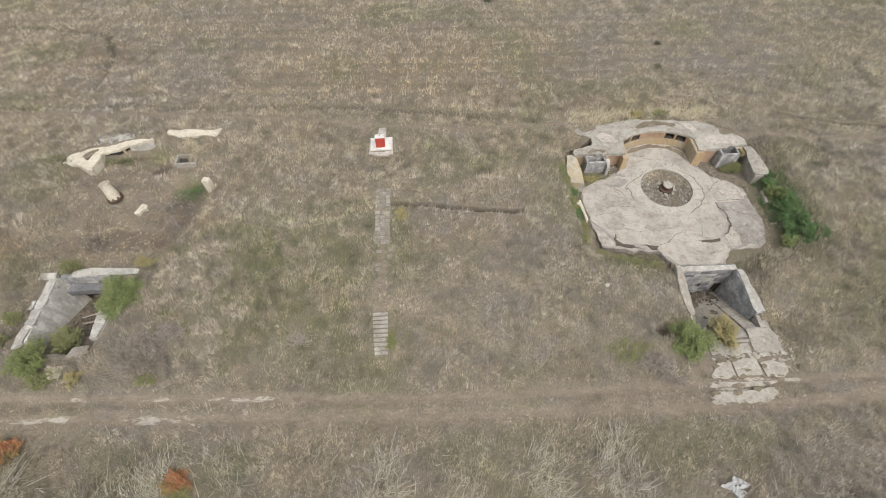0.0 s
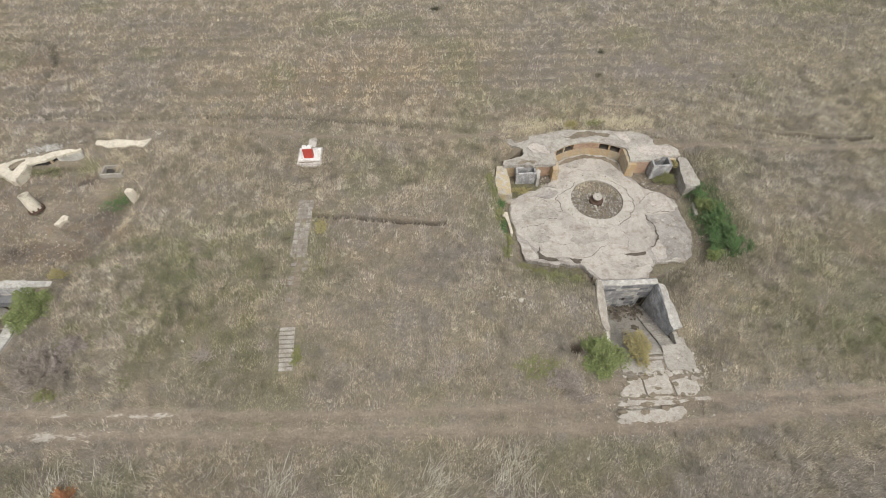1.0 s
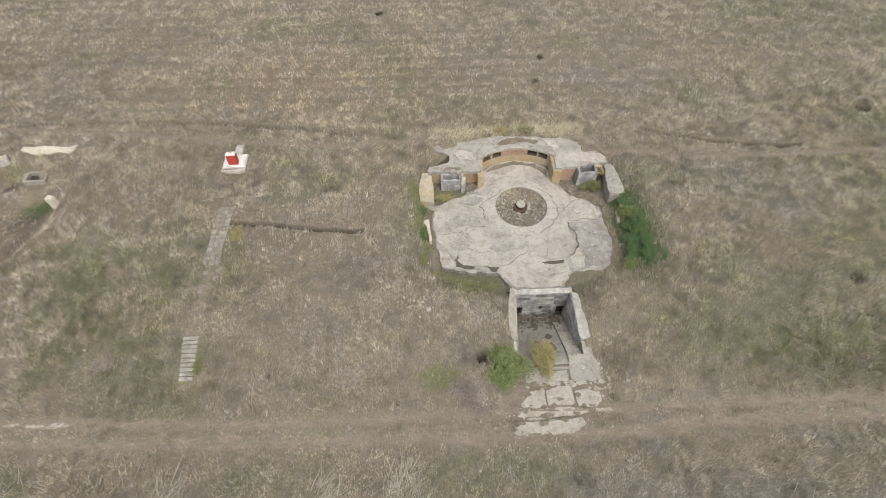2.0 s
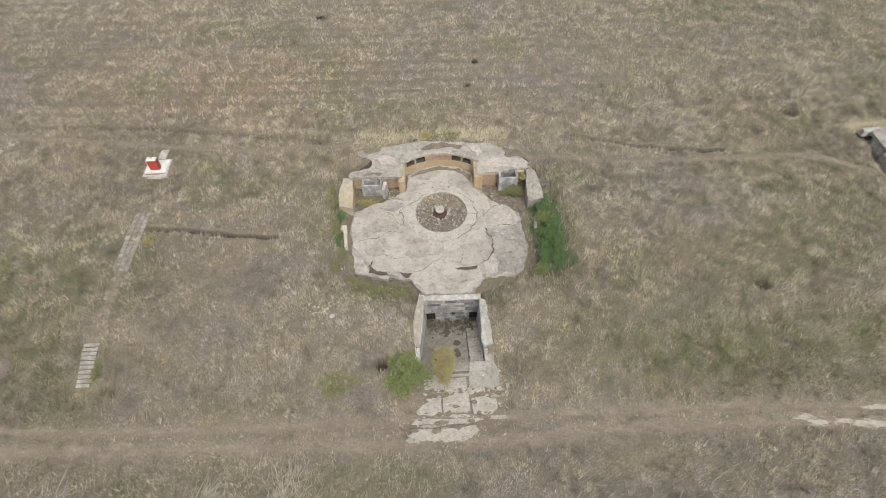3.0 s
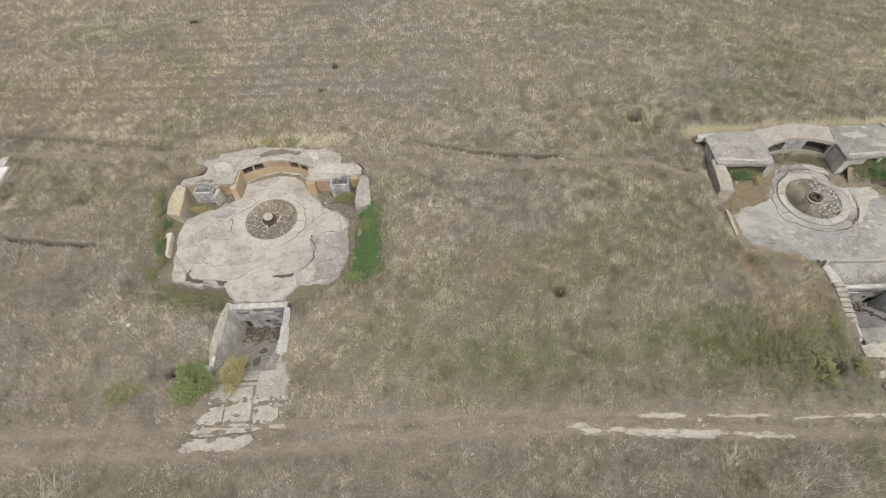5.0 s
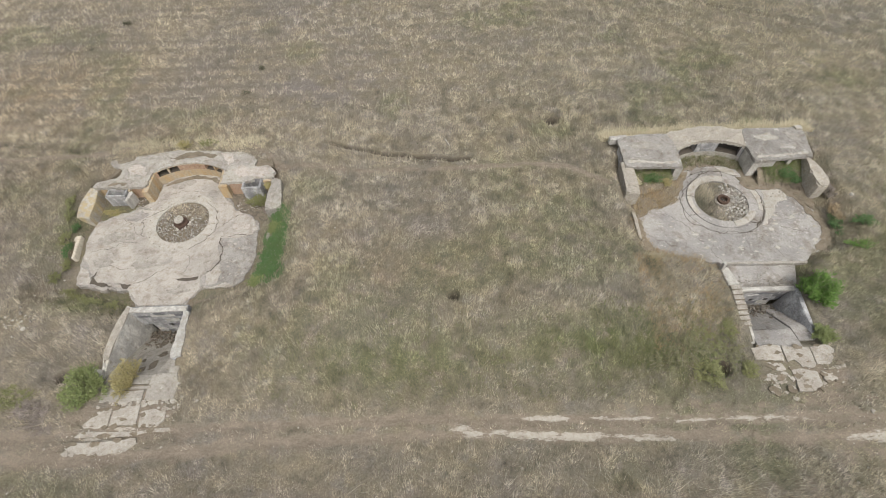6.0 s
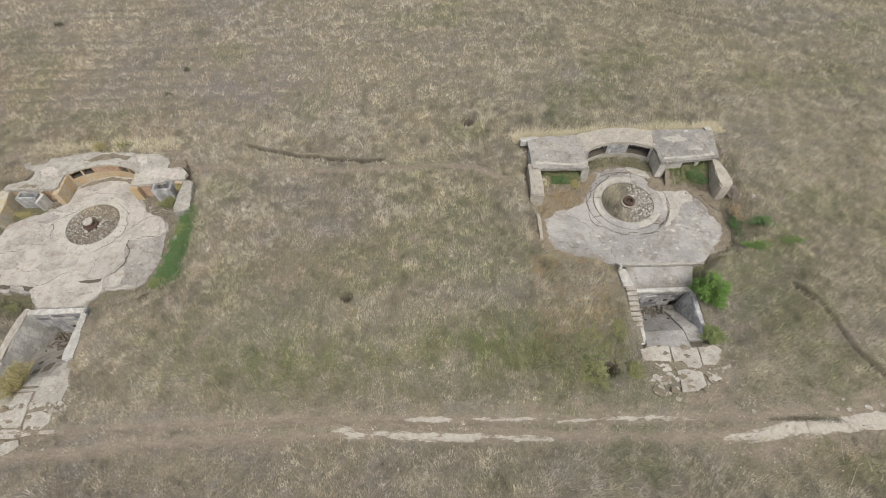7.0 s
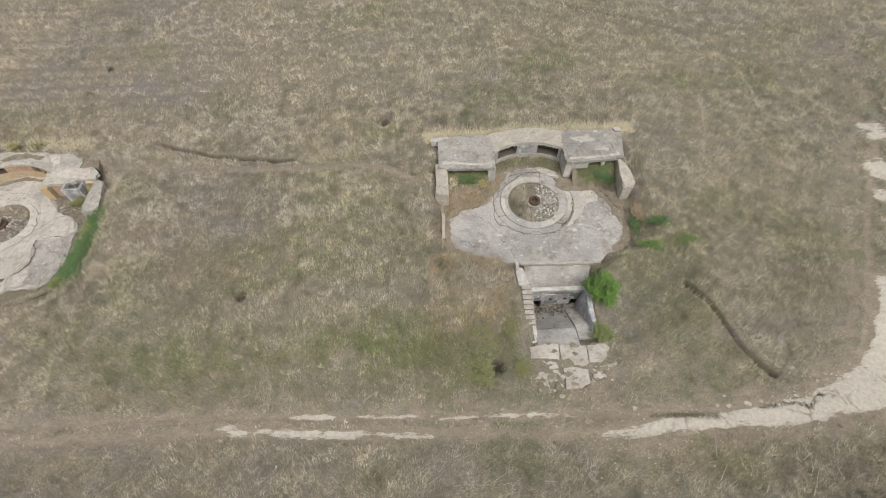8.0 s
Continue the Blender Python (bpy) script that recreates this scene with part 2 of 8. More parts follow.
M_STEP = mineral("step_concrete", (0.42, 0.395, 0.35), (0.30, 0.275, 0.235), (0.55, 0.53, 0.48), 9, 1.5, shift=3)
M_PALESLAB = mineral("pale_slab", (0.45, 0.42, 0.37), (0.36, 0.33, 0.28), (0.55, 0.52, 0.46), 8, 0.9, shift=19, pits=0.9, craze=0.8)
M_LITTER = mineral("rubble_litter", (0.205, 0.175, 0.135), (0.13, 0.11, 0.085), (0.34, 0.31, 0.26), 12, 3.0, shift=5)
M_ROOFTWO = mineral("dark_roof", (0.325, 0.308, 0.282), (0.245, 0.232, 0.212), (0.58, 0.555, 0.51), 4, 0.6, shift=26, pits=0.7, craze=0.5)
M_PALETWIG = plain("pale_twigs", (0.43, 0.375, 0.33), 0.85)
M_STAINED = mineral("stained_wall", (0.47, 0.44, 0.38), (0.38, 0.355, 0.30), (0.56, 0.53, 0.47), 7, 0.9, shift=17, streak=(0.46, 0.365, 0.20))
# Dark dirt of cracks; also the colour of shade in niches and hollows.
M_CRACK = plain("crack_dirt_and_shade", (0.105, 0.09, 0.072), 0.95)
M_WEED = leafy("brown_weeds", (0.135, 0.112, 0.085), (0.26, 0.22, 0.168), None)
M_RIMWEED = leafy("rim_weeds", (0.22, 0.17, 0.105), (0.40, 0.33, 0.215), (0.36, 0.255, 0.14))
M_OLIVE = leafy("olive_weeds", (0.125, 0.128, 0.065), (0.235, 0.228, 0.128), None)
M_DARKWEED = leafy("dark_rosettes", (0.075, 0.074, 0.050), (0.150, 0.142, 0.096), None)
M_DEADWEED = leafy("dead_weeds", (0.185, 0.155, 0.135), (0.345, 0.30, 0.265), (0.21, 0.185, 0.14))
M_LAWN = leafy("lawn_blades", (0.095, 0.135, 0.045), (0.185, 0.215, 0.085), (0.17, 0.175, 0.075))
# Near-black puts the shade of doorways, niches and lockers into the colour.
M_DARK = plain("interior_shade", (0.05, 0.045, 0.04), 0.95)
M_LEAF = leafy("green_leaves", (0.115, 0.155, 0.055), (0.255, 0.285, 0.120), (0.17, 0.195, 0.075))
M_WILLOW = leafy("olive_leaves", (0.145, 0.160, 0.068), (0.260, 0.262, 0.125), (0.20, 0.20, 0.085))
M_YELLOW = leafy("yellowing_leaves", (0.26, 0.225, 0.100), (0.40, 0.34, 0.165), (0.30, 0.265, 0.12))
M_BRIGHT = leafy("bright_leaves", (0.085, 0.165, 0.034), (0.160, 0.265, 0.062), None)
M_NETTLE = leafy("nettle_leaves", (0.062, 0.128, 0.045), (0.130, 0.212, 0.082), (0.10, 0.150, 0.058), 0.9)
M_RUSSET = leafy("russet_leaves", (0.30, 0.095, 0.06), (0.42, 0.23, 0.10), (0.24, 0.20, 0.085), 0.8)
M_TWIG = plain("grey_twigs", (0.30, 0.26, 0.225), 0.85)
M_STRAW = leafy("pale_straw", (0.36, 0.32, 0.235), (0.52, 0.47, 0.36), None)
M_REED = leafy("bleached_reeds", (0.33, 0.30, 0.235), (0.56, 0.525, 0.43), None)
M_GOLD = leafy("golden_straw", (0.42, 0.365, 0.24), (0.58, 0.52, 0.375), None)
M_PLASTIC = plain("white_plastic", (0.80, 0.80, 0.80), 0.35, 0.0, 0.08)


# ---- mesh helpers ----
def mesh_from(name, bm, mat):
    me = bpy.data.meshes.new(name)
    bm.to_mesh(me)
    bm.free()
    me.materials.append(mat)
    return me


def part(name, bm, mat, parent=None, label="", kind=""):
    ob = new(name, mesh_from(name, bm, mat))
    if parent is not None:
        ob.parent = parent
        if parent.type == "EMPTY":
            ob.matrix_parent_inverse = Matrix.Translation(-parent.location)
    return tagged(ob, label, "", "", kind)


def thing(name, at, label, category, group="", kind=""):
    ob = new(name)
    ob.location, ob.empty_display_size = at, 0.3
    return tagged(ob, label, category, group, kind)


def whole(name, bm, mat, label, category, group="", kind=""):
    return tagged(new(name, mesh_from(name, bm, mat)), label, category, group, kind)


def jag(poly, step, amp, rng):
    """A closed outline with its edges divided and broken unevenly."""
    out = []
    for i, (x, y) in enumerate(poly):
        u, v = poly[(i + 1) % len(poly)]
        n = max(1, int(math.hypot(u - x, v - y) / step))
        for k in range(n):
            f = k / n
            out.append((x + (u - x) * f + rng.uniform(-amp, amp), y + (v - y) * f + rng.uniform(-amp, amp)))
    return out


def split_edge(p, q, amp, rng, least):
    d = math.hypot(q[0] - p[0], q[1] - p[1])
    if d < least:
        return [p]
    k = rng.uniform(-1, 1) * min(amp, d * 0.2) / d
    f = rng.uniform(0.38, 0.62)
    m = (p[0] + (q[0] - p[0]) * f - (q[1] - p[1]) * k, p[1] + (q[1] - p[1]) * f + (q[0] - p[0]) * k)
    return split_edge(p, m, amp * 0.68, rng, least) + split_edge(m, q, amp * 0.68, rng, least)


def crag(poly, amp, rng, least=0.16):
    """A closed outline broken at every scale, like old concrete."""
    out = []
    for p, q in zip(poly, poly[1:] + poly[:1]):
        out += split_edge(p, q, amp, rng, least)
    return out


def prism(bm, poly, z0, z1, bevel=0.0, shift=(0, 0)):
    """An upright block over an outline; z1 may be a function of x and y."""
    top = [bm.verts.new((x, y, z1(x, y) if callable(z1) else z1)) for x, y in poly]
    low = [bm.verts.new((x + shift[0], y + shift[1], z0(x, y) if callable(z0) else z0)) for x, y in poly]
    area = sum(a[0] * b[1] - b[0] * a[1] for a, b in zip(poly, poly[1:] + poly[:1]))
    if area < 0:
        top.reverse(), low.reverse()
    n = len(top)
    face = bm.faces.new(top)
    bm.faces.new(low[::-1])
    for i in range(n):
        bm.faces.new((low[i], low[(i + 1) % n], top[(i + 1) % n], top[i]))
    if bevel:
        bmesh.ops.bevel(bm, geom=list(face.edges), offset=bevel, segments=2, affect="EDGES", clamp_overlap=True)
    return bm


def slab(poly, z0, z1, bevel=0.0):
    return prism(bmesh.new(), poly, z0, z1, bevel)


def rect(x0, x1, y0, y1):
    return [(x0, y0), (x1, y0), (x1, y1), (x0, y1)]


def ring_block(bm, cx, cy, r0, r1, a0, a1, z0, z1, n=24):
    """A piece of a ring wall, between two angles from the y axis, turning towards x."""
    closed = abs(a1 - a0) > 359
    cols = []
    for i in range(n + (0 if closed else 1)):
        a = radians(a0 + (a1 - a0) * i / n)
        s, c = math.sin(a), math.cos(a)
        cols.append([bm.verts.new((cx + r * s, cy + r * c, z)) for r, z in ((r0, z0), (r1, z0), (r1, z1), (r0, z1))])
    for i in range(n):
        p, q = cols[i], cols[(i + 1) % len(cols)]
        for k in range(4):
            bm.faces.new((p[k], p[(k + 1) % 4], q[(k + 1) % 4], q[k]))
    if not closed:
        bm.faces.new(cols[0][::-1])
        bm.faces.new(cols[-1])
    bmesh.ops.recalc_face_normals(bm, faces=bm.faces)
    return bm


def reach(poly, cx, cy, a):
    """How far the outline lies from a centre inside it, at an angle from the y axis."""
    dx, dy = math.sin(a), math.cos(a)
    best = 0
    for (x0, y0), (x1, y1) in zip(poly, poly[1:] + poly[:1]):
        ex, ey = x1 - x0, y1 - y0
        d = dx * ey - dy * ex
        if abs(d) < 1e-9:
            continue
        t = ((x0 - cx) * ey - (y0 - cy) * ex) / d
        u = ((x0 - cx) * dy - (y0 - cy) * dx) / d
        if t > 0 and -1e-6 <= u <= 1 + 1e-6:
            best = max(best, t)
    return best


def plate(cx, cy, r_in, poly, z0, z1, n=140, amp=0.0, rng=None, wave=0.0):
    """A slab with a round hole about its centre and a broken outline."""
    bm = bmesh.new()
    cols = []
    for i in range(n):
        a = 2 * math.pi * i / n
        s, c = math.sin(a), math.cos(a)
        far = reach(poly, cx, cy, a) + (rng.uniform(-amp, amp) if rng else 0)
        radii = [r_in, r_in + (far - r_in) * 0.5, far - 0.04, far]
        zs = [z1, z1, z1, z1 - 0.03]
        col = [bm.verts.new((cx + r_in * s, cy + r_in * c, z0))]
        for r, z in zip(radii, zs):
            x, y = cx + r * s, cy + r * c
            col.append(bm.verts.new((x, y, z + wave * noise.noise((x * 0.5, y * 0.5, z0)))))
        col.append(bm.verts.new((cx + far * s, cy + far * c, z0)))
        cols.append(col)
    for i in range(n):
        p, q = cols[i], cols[(i + 1) % n]
        for k in range(5):
            bm.faces.new((p[k], p[k + 1], q[k + 1], q[k]))
    bmesh.ops.recalc_face_normals(bm, faces=bm.faces)
    return bm


def rock(bm, x, y, z, size, rng, flat=0.7):
    """One broken stone."""
    m = Matrix.LocRotScale((x, y, z), Euler((rng.uniform(0, 3), rng.uniform(0, 3), rng.uniform(0, 6))), Vector((size * rng.uniform(0.7, 1.2), size * rng.uniform(0.6, 1.0), size * flat * rng.uniform(0.7, 1.1))))
    made = bmesh.ops.create_icosphere(bm, subdivisions=1, radius=0.5, matrix=m)["verts"]
    for v in made:
        v.co += Vector((rng.uniform(-1, 1), rng.uniform(-1, 1), rng.uniform(-1, 1))) * size * 0.09


# ---- the lie of the land ----
def step01(a, b, v):
    t = np.clip((v - a) / (b - a), 0, 1)
    return t * t * (3 - 2 * t)


def away(x, y, poly):
    """The distance outside an outline (negative within), for arrays."""
    best = np.full(np.shape(x), 1e9)
    inside = np.zeros(np.shape(x), bool)
    for (x0, y0), (x1, y1) in zip(poly, poly[1:] + poly[:1]):
        ex, ey = x1 - x0, y1 - y0
        t = np.clip(((x - x0) * ex + (y - y0) * ey) / (ex * ex + ey * ey), 0, 1)
        best = np.minimum(best, np.hypot(x - x0 - t * ex, y - y0 - t * ey))
        with np.errstate(divide="ignore", invalid="ignore"):
            cross = ((y0 > y) != (y1 > y)) & (x < ex * (y - y0) / (ey if ey else 1e-9) + x0)
        inside ^= cross
    return np.where(inside, -best, best)


def near_line(x, y, line):
    best = np.full(np.shape(x), 1e9)
    for (x0, y0), (x1, y1) in zip(line, line[1:]):
        ex, ey = x1 - x0, y1 - y0
        t = np.clip(((x - x0) * ex + (y - y0) * ey) / (ex * ex + ey * ey), 0, 1)
        best = np.minimum(best, np.hypot(x - x0 - t * ex, y - y0 - t * ey))
    return best


C1, Z1 = (22.3, 26.3), 0.0
C2, Z2 = (65.8, 25.3), 0.69
PAD1 = [(15.2, 26.6), (15.0, 25.4), (15.2, 23.2), (15.6, 20.7), (16.7, 20.45), (17.8, 20.4), (19.7, 20.05), (20.2, 19.4), (20.75, 18.55), (24.35, 18.5),
        (24.95, 19.4), (25.3, 19.85), (27.5, 19.95), (28.3, 20.55), (28.7, 21.5), (28.9, 22.5), (28.7, 24.1), (28.75, 25.3), (28.1, 26.35), (27.25, 26.95),
        (26.6, 27.3), (26.1, 28.0), (25.3, 28.9), (25.1, 30.6), (23.8, 31.4), (22.3, 31.55), (20.8, 31.4), (19.5, 30.6), (19.4, 28.9), (18.6, 28.3), (17.4, 27.5), (16.4, 27.3)]
PAD2 = [(58.6, 23.9), (59.1, 24.6), (60.7, 25.3), (62.3, 26.2), (62.6, 27.6), (62.8, 29.2), (64.0, 30.0), (65.8, 30.4), (67.6, 30.1), (68.8, 29.3), (68.9, 27.6),
        (69.6, 26.6), (71.5, 26.1), (71.6, 25.3), (72.2, 24.5), (72.6, 23.4), (72.5, 22.2), (71.6, 20.5), (69.9, 19.35), (63.8, 19.5), (62.9, 19.6), (59.9, 20.4), (58.9, 21.0), (58.5, 22.8)]
DIG1 = [(15.1, 20.5), (20.3, 18.7), (24.8, 18.6), (28.6, 19.8), (29.2, 22.5), (29.3, 29.6), (25.4, 30.9), (22.3, 31.9), (19.2, 30.9), (15.2, 29.6), (14.8, 23.0)]
DIG2 = [(58.6, 20.9), (63.5, 19.4), (70.0, 19.3), (72.4, 20.6), (72.9, 23.0), (73.0, 28.6), (69.0, 30.3), (65.8, 30.8), (62.6, 30.2), (58.7, 28.6), (58.3, 23.0)]
COURT1 = [(20.55, 18.5), (24.8, 18.5), (24.85, 12.9), (20.45, 12.9)]
COURT2 = [(64.5, 18.2), (68.5, 18.2), (68.6, 13.3), (64.3, 13.3)]
COURTA = [(-24.3, 19.95), (-20.0, 19.95), (-20.3, 13.6), (-24.3, 13.9)]
CRATER = [(-25.5, 22.5), (-26.2, 28.0), (-25.2, 30.4), (-21.0, 31.5), (-18.7, 30.8), (-15.4, 28.3), (-15.2, 25.2), (-17.0, 22.0), (-21.0, 21.2)]
FRONT1, FRONT2 = [(20.0, 9.6), (25.6, 9.6), (25.6, 13.0), (20.0, 13.0)], [(63.8, 9.6), (69.4, 9.6), (69.4, 13.4), (63.8, 13.4)]
RUT_UP = [(-120, 13.5), (-60, 12.2), (-25, 10.8), (-10, 10.1), (3, 9.55), (12, 9.45), (26, 9.65), (40, 9.6), (51, 9.15), (64, 8.65), (76, 8.45), (80, 8.6), (83.3, 9.3), (85.9, 10.8), (88.2, 14.2), (89.6, 17.5), (92, 22), (95, 27), (98, 33), (101, 45), (104, 70)]
RUT_LOW = [(-120, 12.2), (-60, 10.9), (-25, 9.5), (-14, 9.1), (-5, 8.6), (10, 8.25), (20, 8.0), (27, 8.2), (33, 8.55), (43, 8.6), (51, 8.05), (58, 7.85), (65, 7.4), (71, 7.35), (78, 7.5), (85.5, 7.9), (100, 8.6), (140, 9)]
FOOTPATH = [(-36, 36.4), (-25, 35.6), (-14, 35.1), (-2.7, 33.9), (7.3, 32.7), (14, 33.0), (20, 34), (27, 33.6), (30, 31.1), (36.9, 29.7), (45.8, 29.4), (51, 29.5), (54.2, 28.8), (57, 26.8)]
PALE_ROAD = [(67.0, 7.2), (70.4, 7.0), (75.9, 7.25), (81.4, 7.4), (85.8, 7.8), (89.5, 8.9), (92.0, 11.5), (91.8, 17.2), (90.2, 17.0), (88.6, 14.3), (87.6, 12.6), (86.2, 11.1), (84.5, 10.3), (81.6, 9.0), (78.3, 8.65), (75.0, 8.3), (71.0, 8.0)]
TRENCH_C = [(75.3, 16.9), (76.2, 15.6), (77.1, 14.35), (78.0, 12.98), (78.6, 12.2), (79.2, 11.3), (80.1, 10.5)]
TRENCHES = [[(-0.3, 24.72), (1.4, 24.42), (2.6, 24.43), (3.9, 24.12), (5.2, 24.02), (6.5, 23.72), (7.6, 23.74), (8.8, 23.48), (9.6, 23.52)], [(34.0, 33.2), (36.0, 32.35), (37.6, 31.9), (38.6, 31.5), (40.3, 31.3), (42, 30.82), (43.2, 30.78), (44.6, 30.45), (46.0, 30.4)], TRENCH_C]
BANKS = [[(-40, 37.3), (-26.5, 36.9), (-18.9, 36.4), (-10.5, 36.5), (-3.3, 36.2), (3.9, 35.2), (8.6, 34.0)], [(-43, 52), (-37.2, 51.2), (-30.8, 49.7), (-28.5, 45.6), (-28.2, 39.9)], [(63, 58), (84, 47), (90, 40)]]
HOLES = [(17.95, 13.35, 0.45), (43.9, 17.3, 0.45), (61.4, 11.95, 0.55), (53.6, 34.8, 0.7)]


def land(x, y):
    """The height of the ground, for arrays."""
    road = np.interp(x, [-60, -20, 0, 20, 36, 47, 58, 75, 95], [0.65, 0.6, 0.5, 0.32, 0.1, 0.03, -0.12, -0.65, -0.95])
    mid = np.interp(x, [-60, -20, -10, 0, 8, 15, 30, 40, 50, 58, 70, 76, 83, 95], [2.0, 1.95, 1.75, 1.5, 1.35, 1.4, 1.6, 1.75, 2.0, 1.75, 1.75, 1.8, 0.6, 0.1])
    back = np.interp(x, [-60, -22, -10, 0, 40, 60, 77, 95], [2.4, 2.3, 1.75, 1.4, 1.45, 1.7, 1.75, 0.9])
    z = road + (mid - road) * step01(9.8, 17.2, y)
    z = z + (back - z) * step01(24, 30, y)
    z = z + (1.35 - z) * step01(34, 48, y)
    # the low mounds over the buried shelters
    z = z + 0.25 * np.exp(-(((x - 34) / 4) ** 2 + ((y - 16) / 3) ** 2)) + 0.3 * np.exp(-(((x - 51) / 5) ** 2 + ((y - 22) / 4) ** 2))
    # the shallow crater of the ruined emplacement
    z = np.minimum(z, 1.0 + 0.45 * step01(-19, -24, x) + 0.3 * np.exp(-np.hypot(x + 23.4, y - 27.0) ** 2 / 3) + 0.75 * np.maximum(0, away(x, y, CRATER)))
    inner = step01(1.5, -0.5, away(x, y, CRATER))
    z = z + inner * (0.7 * (speckle(x, y, 0.45, 36) - 0.5) + 0.3 * (speckle(x, y, 1.3, 37) - 0.5)) + 0.55 * np.exp(-((x + 26.7) / 1.6) ** 2 - ((y - 26.4) / 1.2) ** 2)
    z = z + 0.03 * step01(36, 40, y) * np.sin(y * 4.05 + 0.08 * x + 1.4 * np.sin(x * 0.06))
    z = z + 0.05 * np.sin(x * 0.9 + np.sin(y * 0.7)) * np.sin(y * 0.8 + 0.6 * np.sin(x * 0.5)) + 0.03 * np.sin(x * 2.3 + y) * np.sin(y * 2.9 - x * 0.6)
    for dig, floor in ((DIG1, Z1 - 0.16), (DIG2, Z2 - 0.10)):
        floor = floor - (0.34 * step01(22.5, 21.0, y) * step01(22.0, 20.5, x) if dig is DIG1 else 0)
        z = np.minimum(z, floor + np.where(x > (29 if dig is DIG1 else 72), 0.6, 0.95) * np.maximum(0, away(x, y, dig)))
    # before each pad the ground falls to the top of the court's back wall
    for (cx, y0, y1, top) in ((22.7, 17.9, 20.0, 0.05), (66.5, 17.6, 19.6, 0.1)):
        inside = step01(4.6, 2.2, np.abs(x - cx)) * step01(y0 - 1.2, y0, y) * step01(y1 + 0.6, y1, y)
        z = np.where(inside > 0, np.minimum(z, z + (top - z) * inside), z)
    for court, cap, rise in ((COURT1, 0.36, 0.33), (COURT2, 0.02, 0.42), (COURTA, 1.15, 0.12), (FRONT1, 0.13, 0.22), (FRONT2, -0.16, 0.22)):
        d = away(x, y, court)
        z = np.minimum(z, cap + rise * np.maximum(0, d - 0.5) + np.where(d > 0, np.maximum(0, y - 15) * (0.12 if court is COURT2 else 0.0), 0))
    for court, deep in ((COURT1, -3.3), (COURT2, -3.1), (COURTA, -2.0)):
        d = away(x, y, [(px, py) for px, py in court])
        y_top = max(p[1] for p in court)
        y_low = min(p[1] for p in court)
        fall = np.interp(y, [y_low, y_top - 0.5], [-0.25, deep - 0.25])
        z = np.where(d < 0.12, np.minimum(z, fall), z)
    for line in TRENCHES:
        d = near_line(x, y, line)
        z = z - (0.3 + 0.5 * speckle(x, y, 0.8, 31)) * np.exp(-(d / (0.15 + 0.09 * speckle(x, y, 1.7, 32))) ** 4) + 0.1 * speckle(x, y, 1.1, 39) * np.exp(-((d - 0.45) / 0.18) ** 2)
    for line in BANKS:
        z = z - 0.26 * np.exp(-(near_line(x, y, line) / 0.32) ** 2) * (0.4 + 0.8 * speckle(x, y, 0.6, 49))
    for hx, hy, r in HOLES:
        z = z - 0.9 * np.exp(-(np.hypot(x - hx, y - hy) / r) ** 4)
    z = z - 0.06 * np.exp(-(near_line(x, y, RUT_UP) / 0.35) ** 2) - 0.06 * np.exp(-(near_line(x, y, RUT_LOW) / 0.35) ** 2)
    return z


def lie(x, y):
    return float(land(np.array([float(x)]), np.array([float(y)]))[0])


def speckle(x, y, scale, seed):
    """Smooth noise from 0 to 1, for arrays."""
    table = np.random.default_rng(seed).random((128, 128))
    u, v = x * scale + 500.3, y * scale + 500.7
    i, j = np.floor(u).astype(int), np.floor(v).astype(int)
    f, g = u - i, v - j
    f, g = f * f * (3 - 2 * f), g * g * (3 - 2 * g)
    at = lambda a, b: table[a % 128, b % 128]
    return (at(i, j) * (1 - f) + at(i + 1, j) * f) * (1 - g) + (at(i, j + 1) * (1 - f) + at(i + 1, j + 1) * f) * g


def mown(x, y):
    """The thin lines left between the mown rows, from 0 to 1."""
    row = y + 0.35 * np.sin(x * 0.06) + 0.02 * x + 0.5 * speckle(x * 0.12, y, 0.4, 46)
    line = np.exp(-((np.mod(row, 1.55) - 0.78) / 0.3) ** 2)
    return line * step01(36.5, 39, y) * step01(0.25, 0.6, speckle(x * 0.25, y, 0.35, 47)) * step01(55, 30, x)


def sheet_axis(*runs):
    out = []
    for a, b, step in runs:
        out += list(np.arange(a, b, step))
    return np.array(out + [runs[-1][1]])


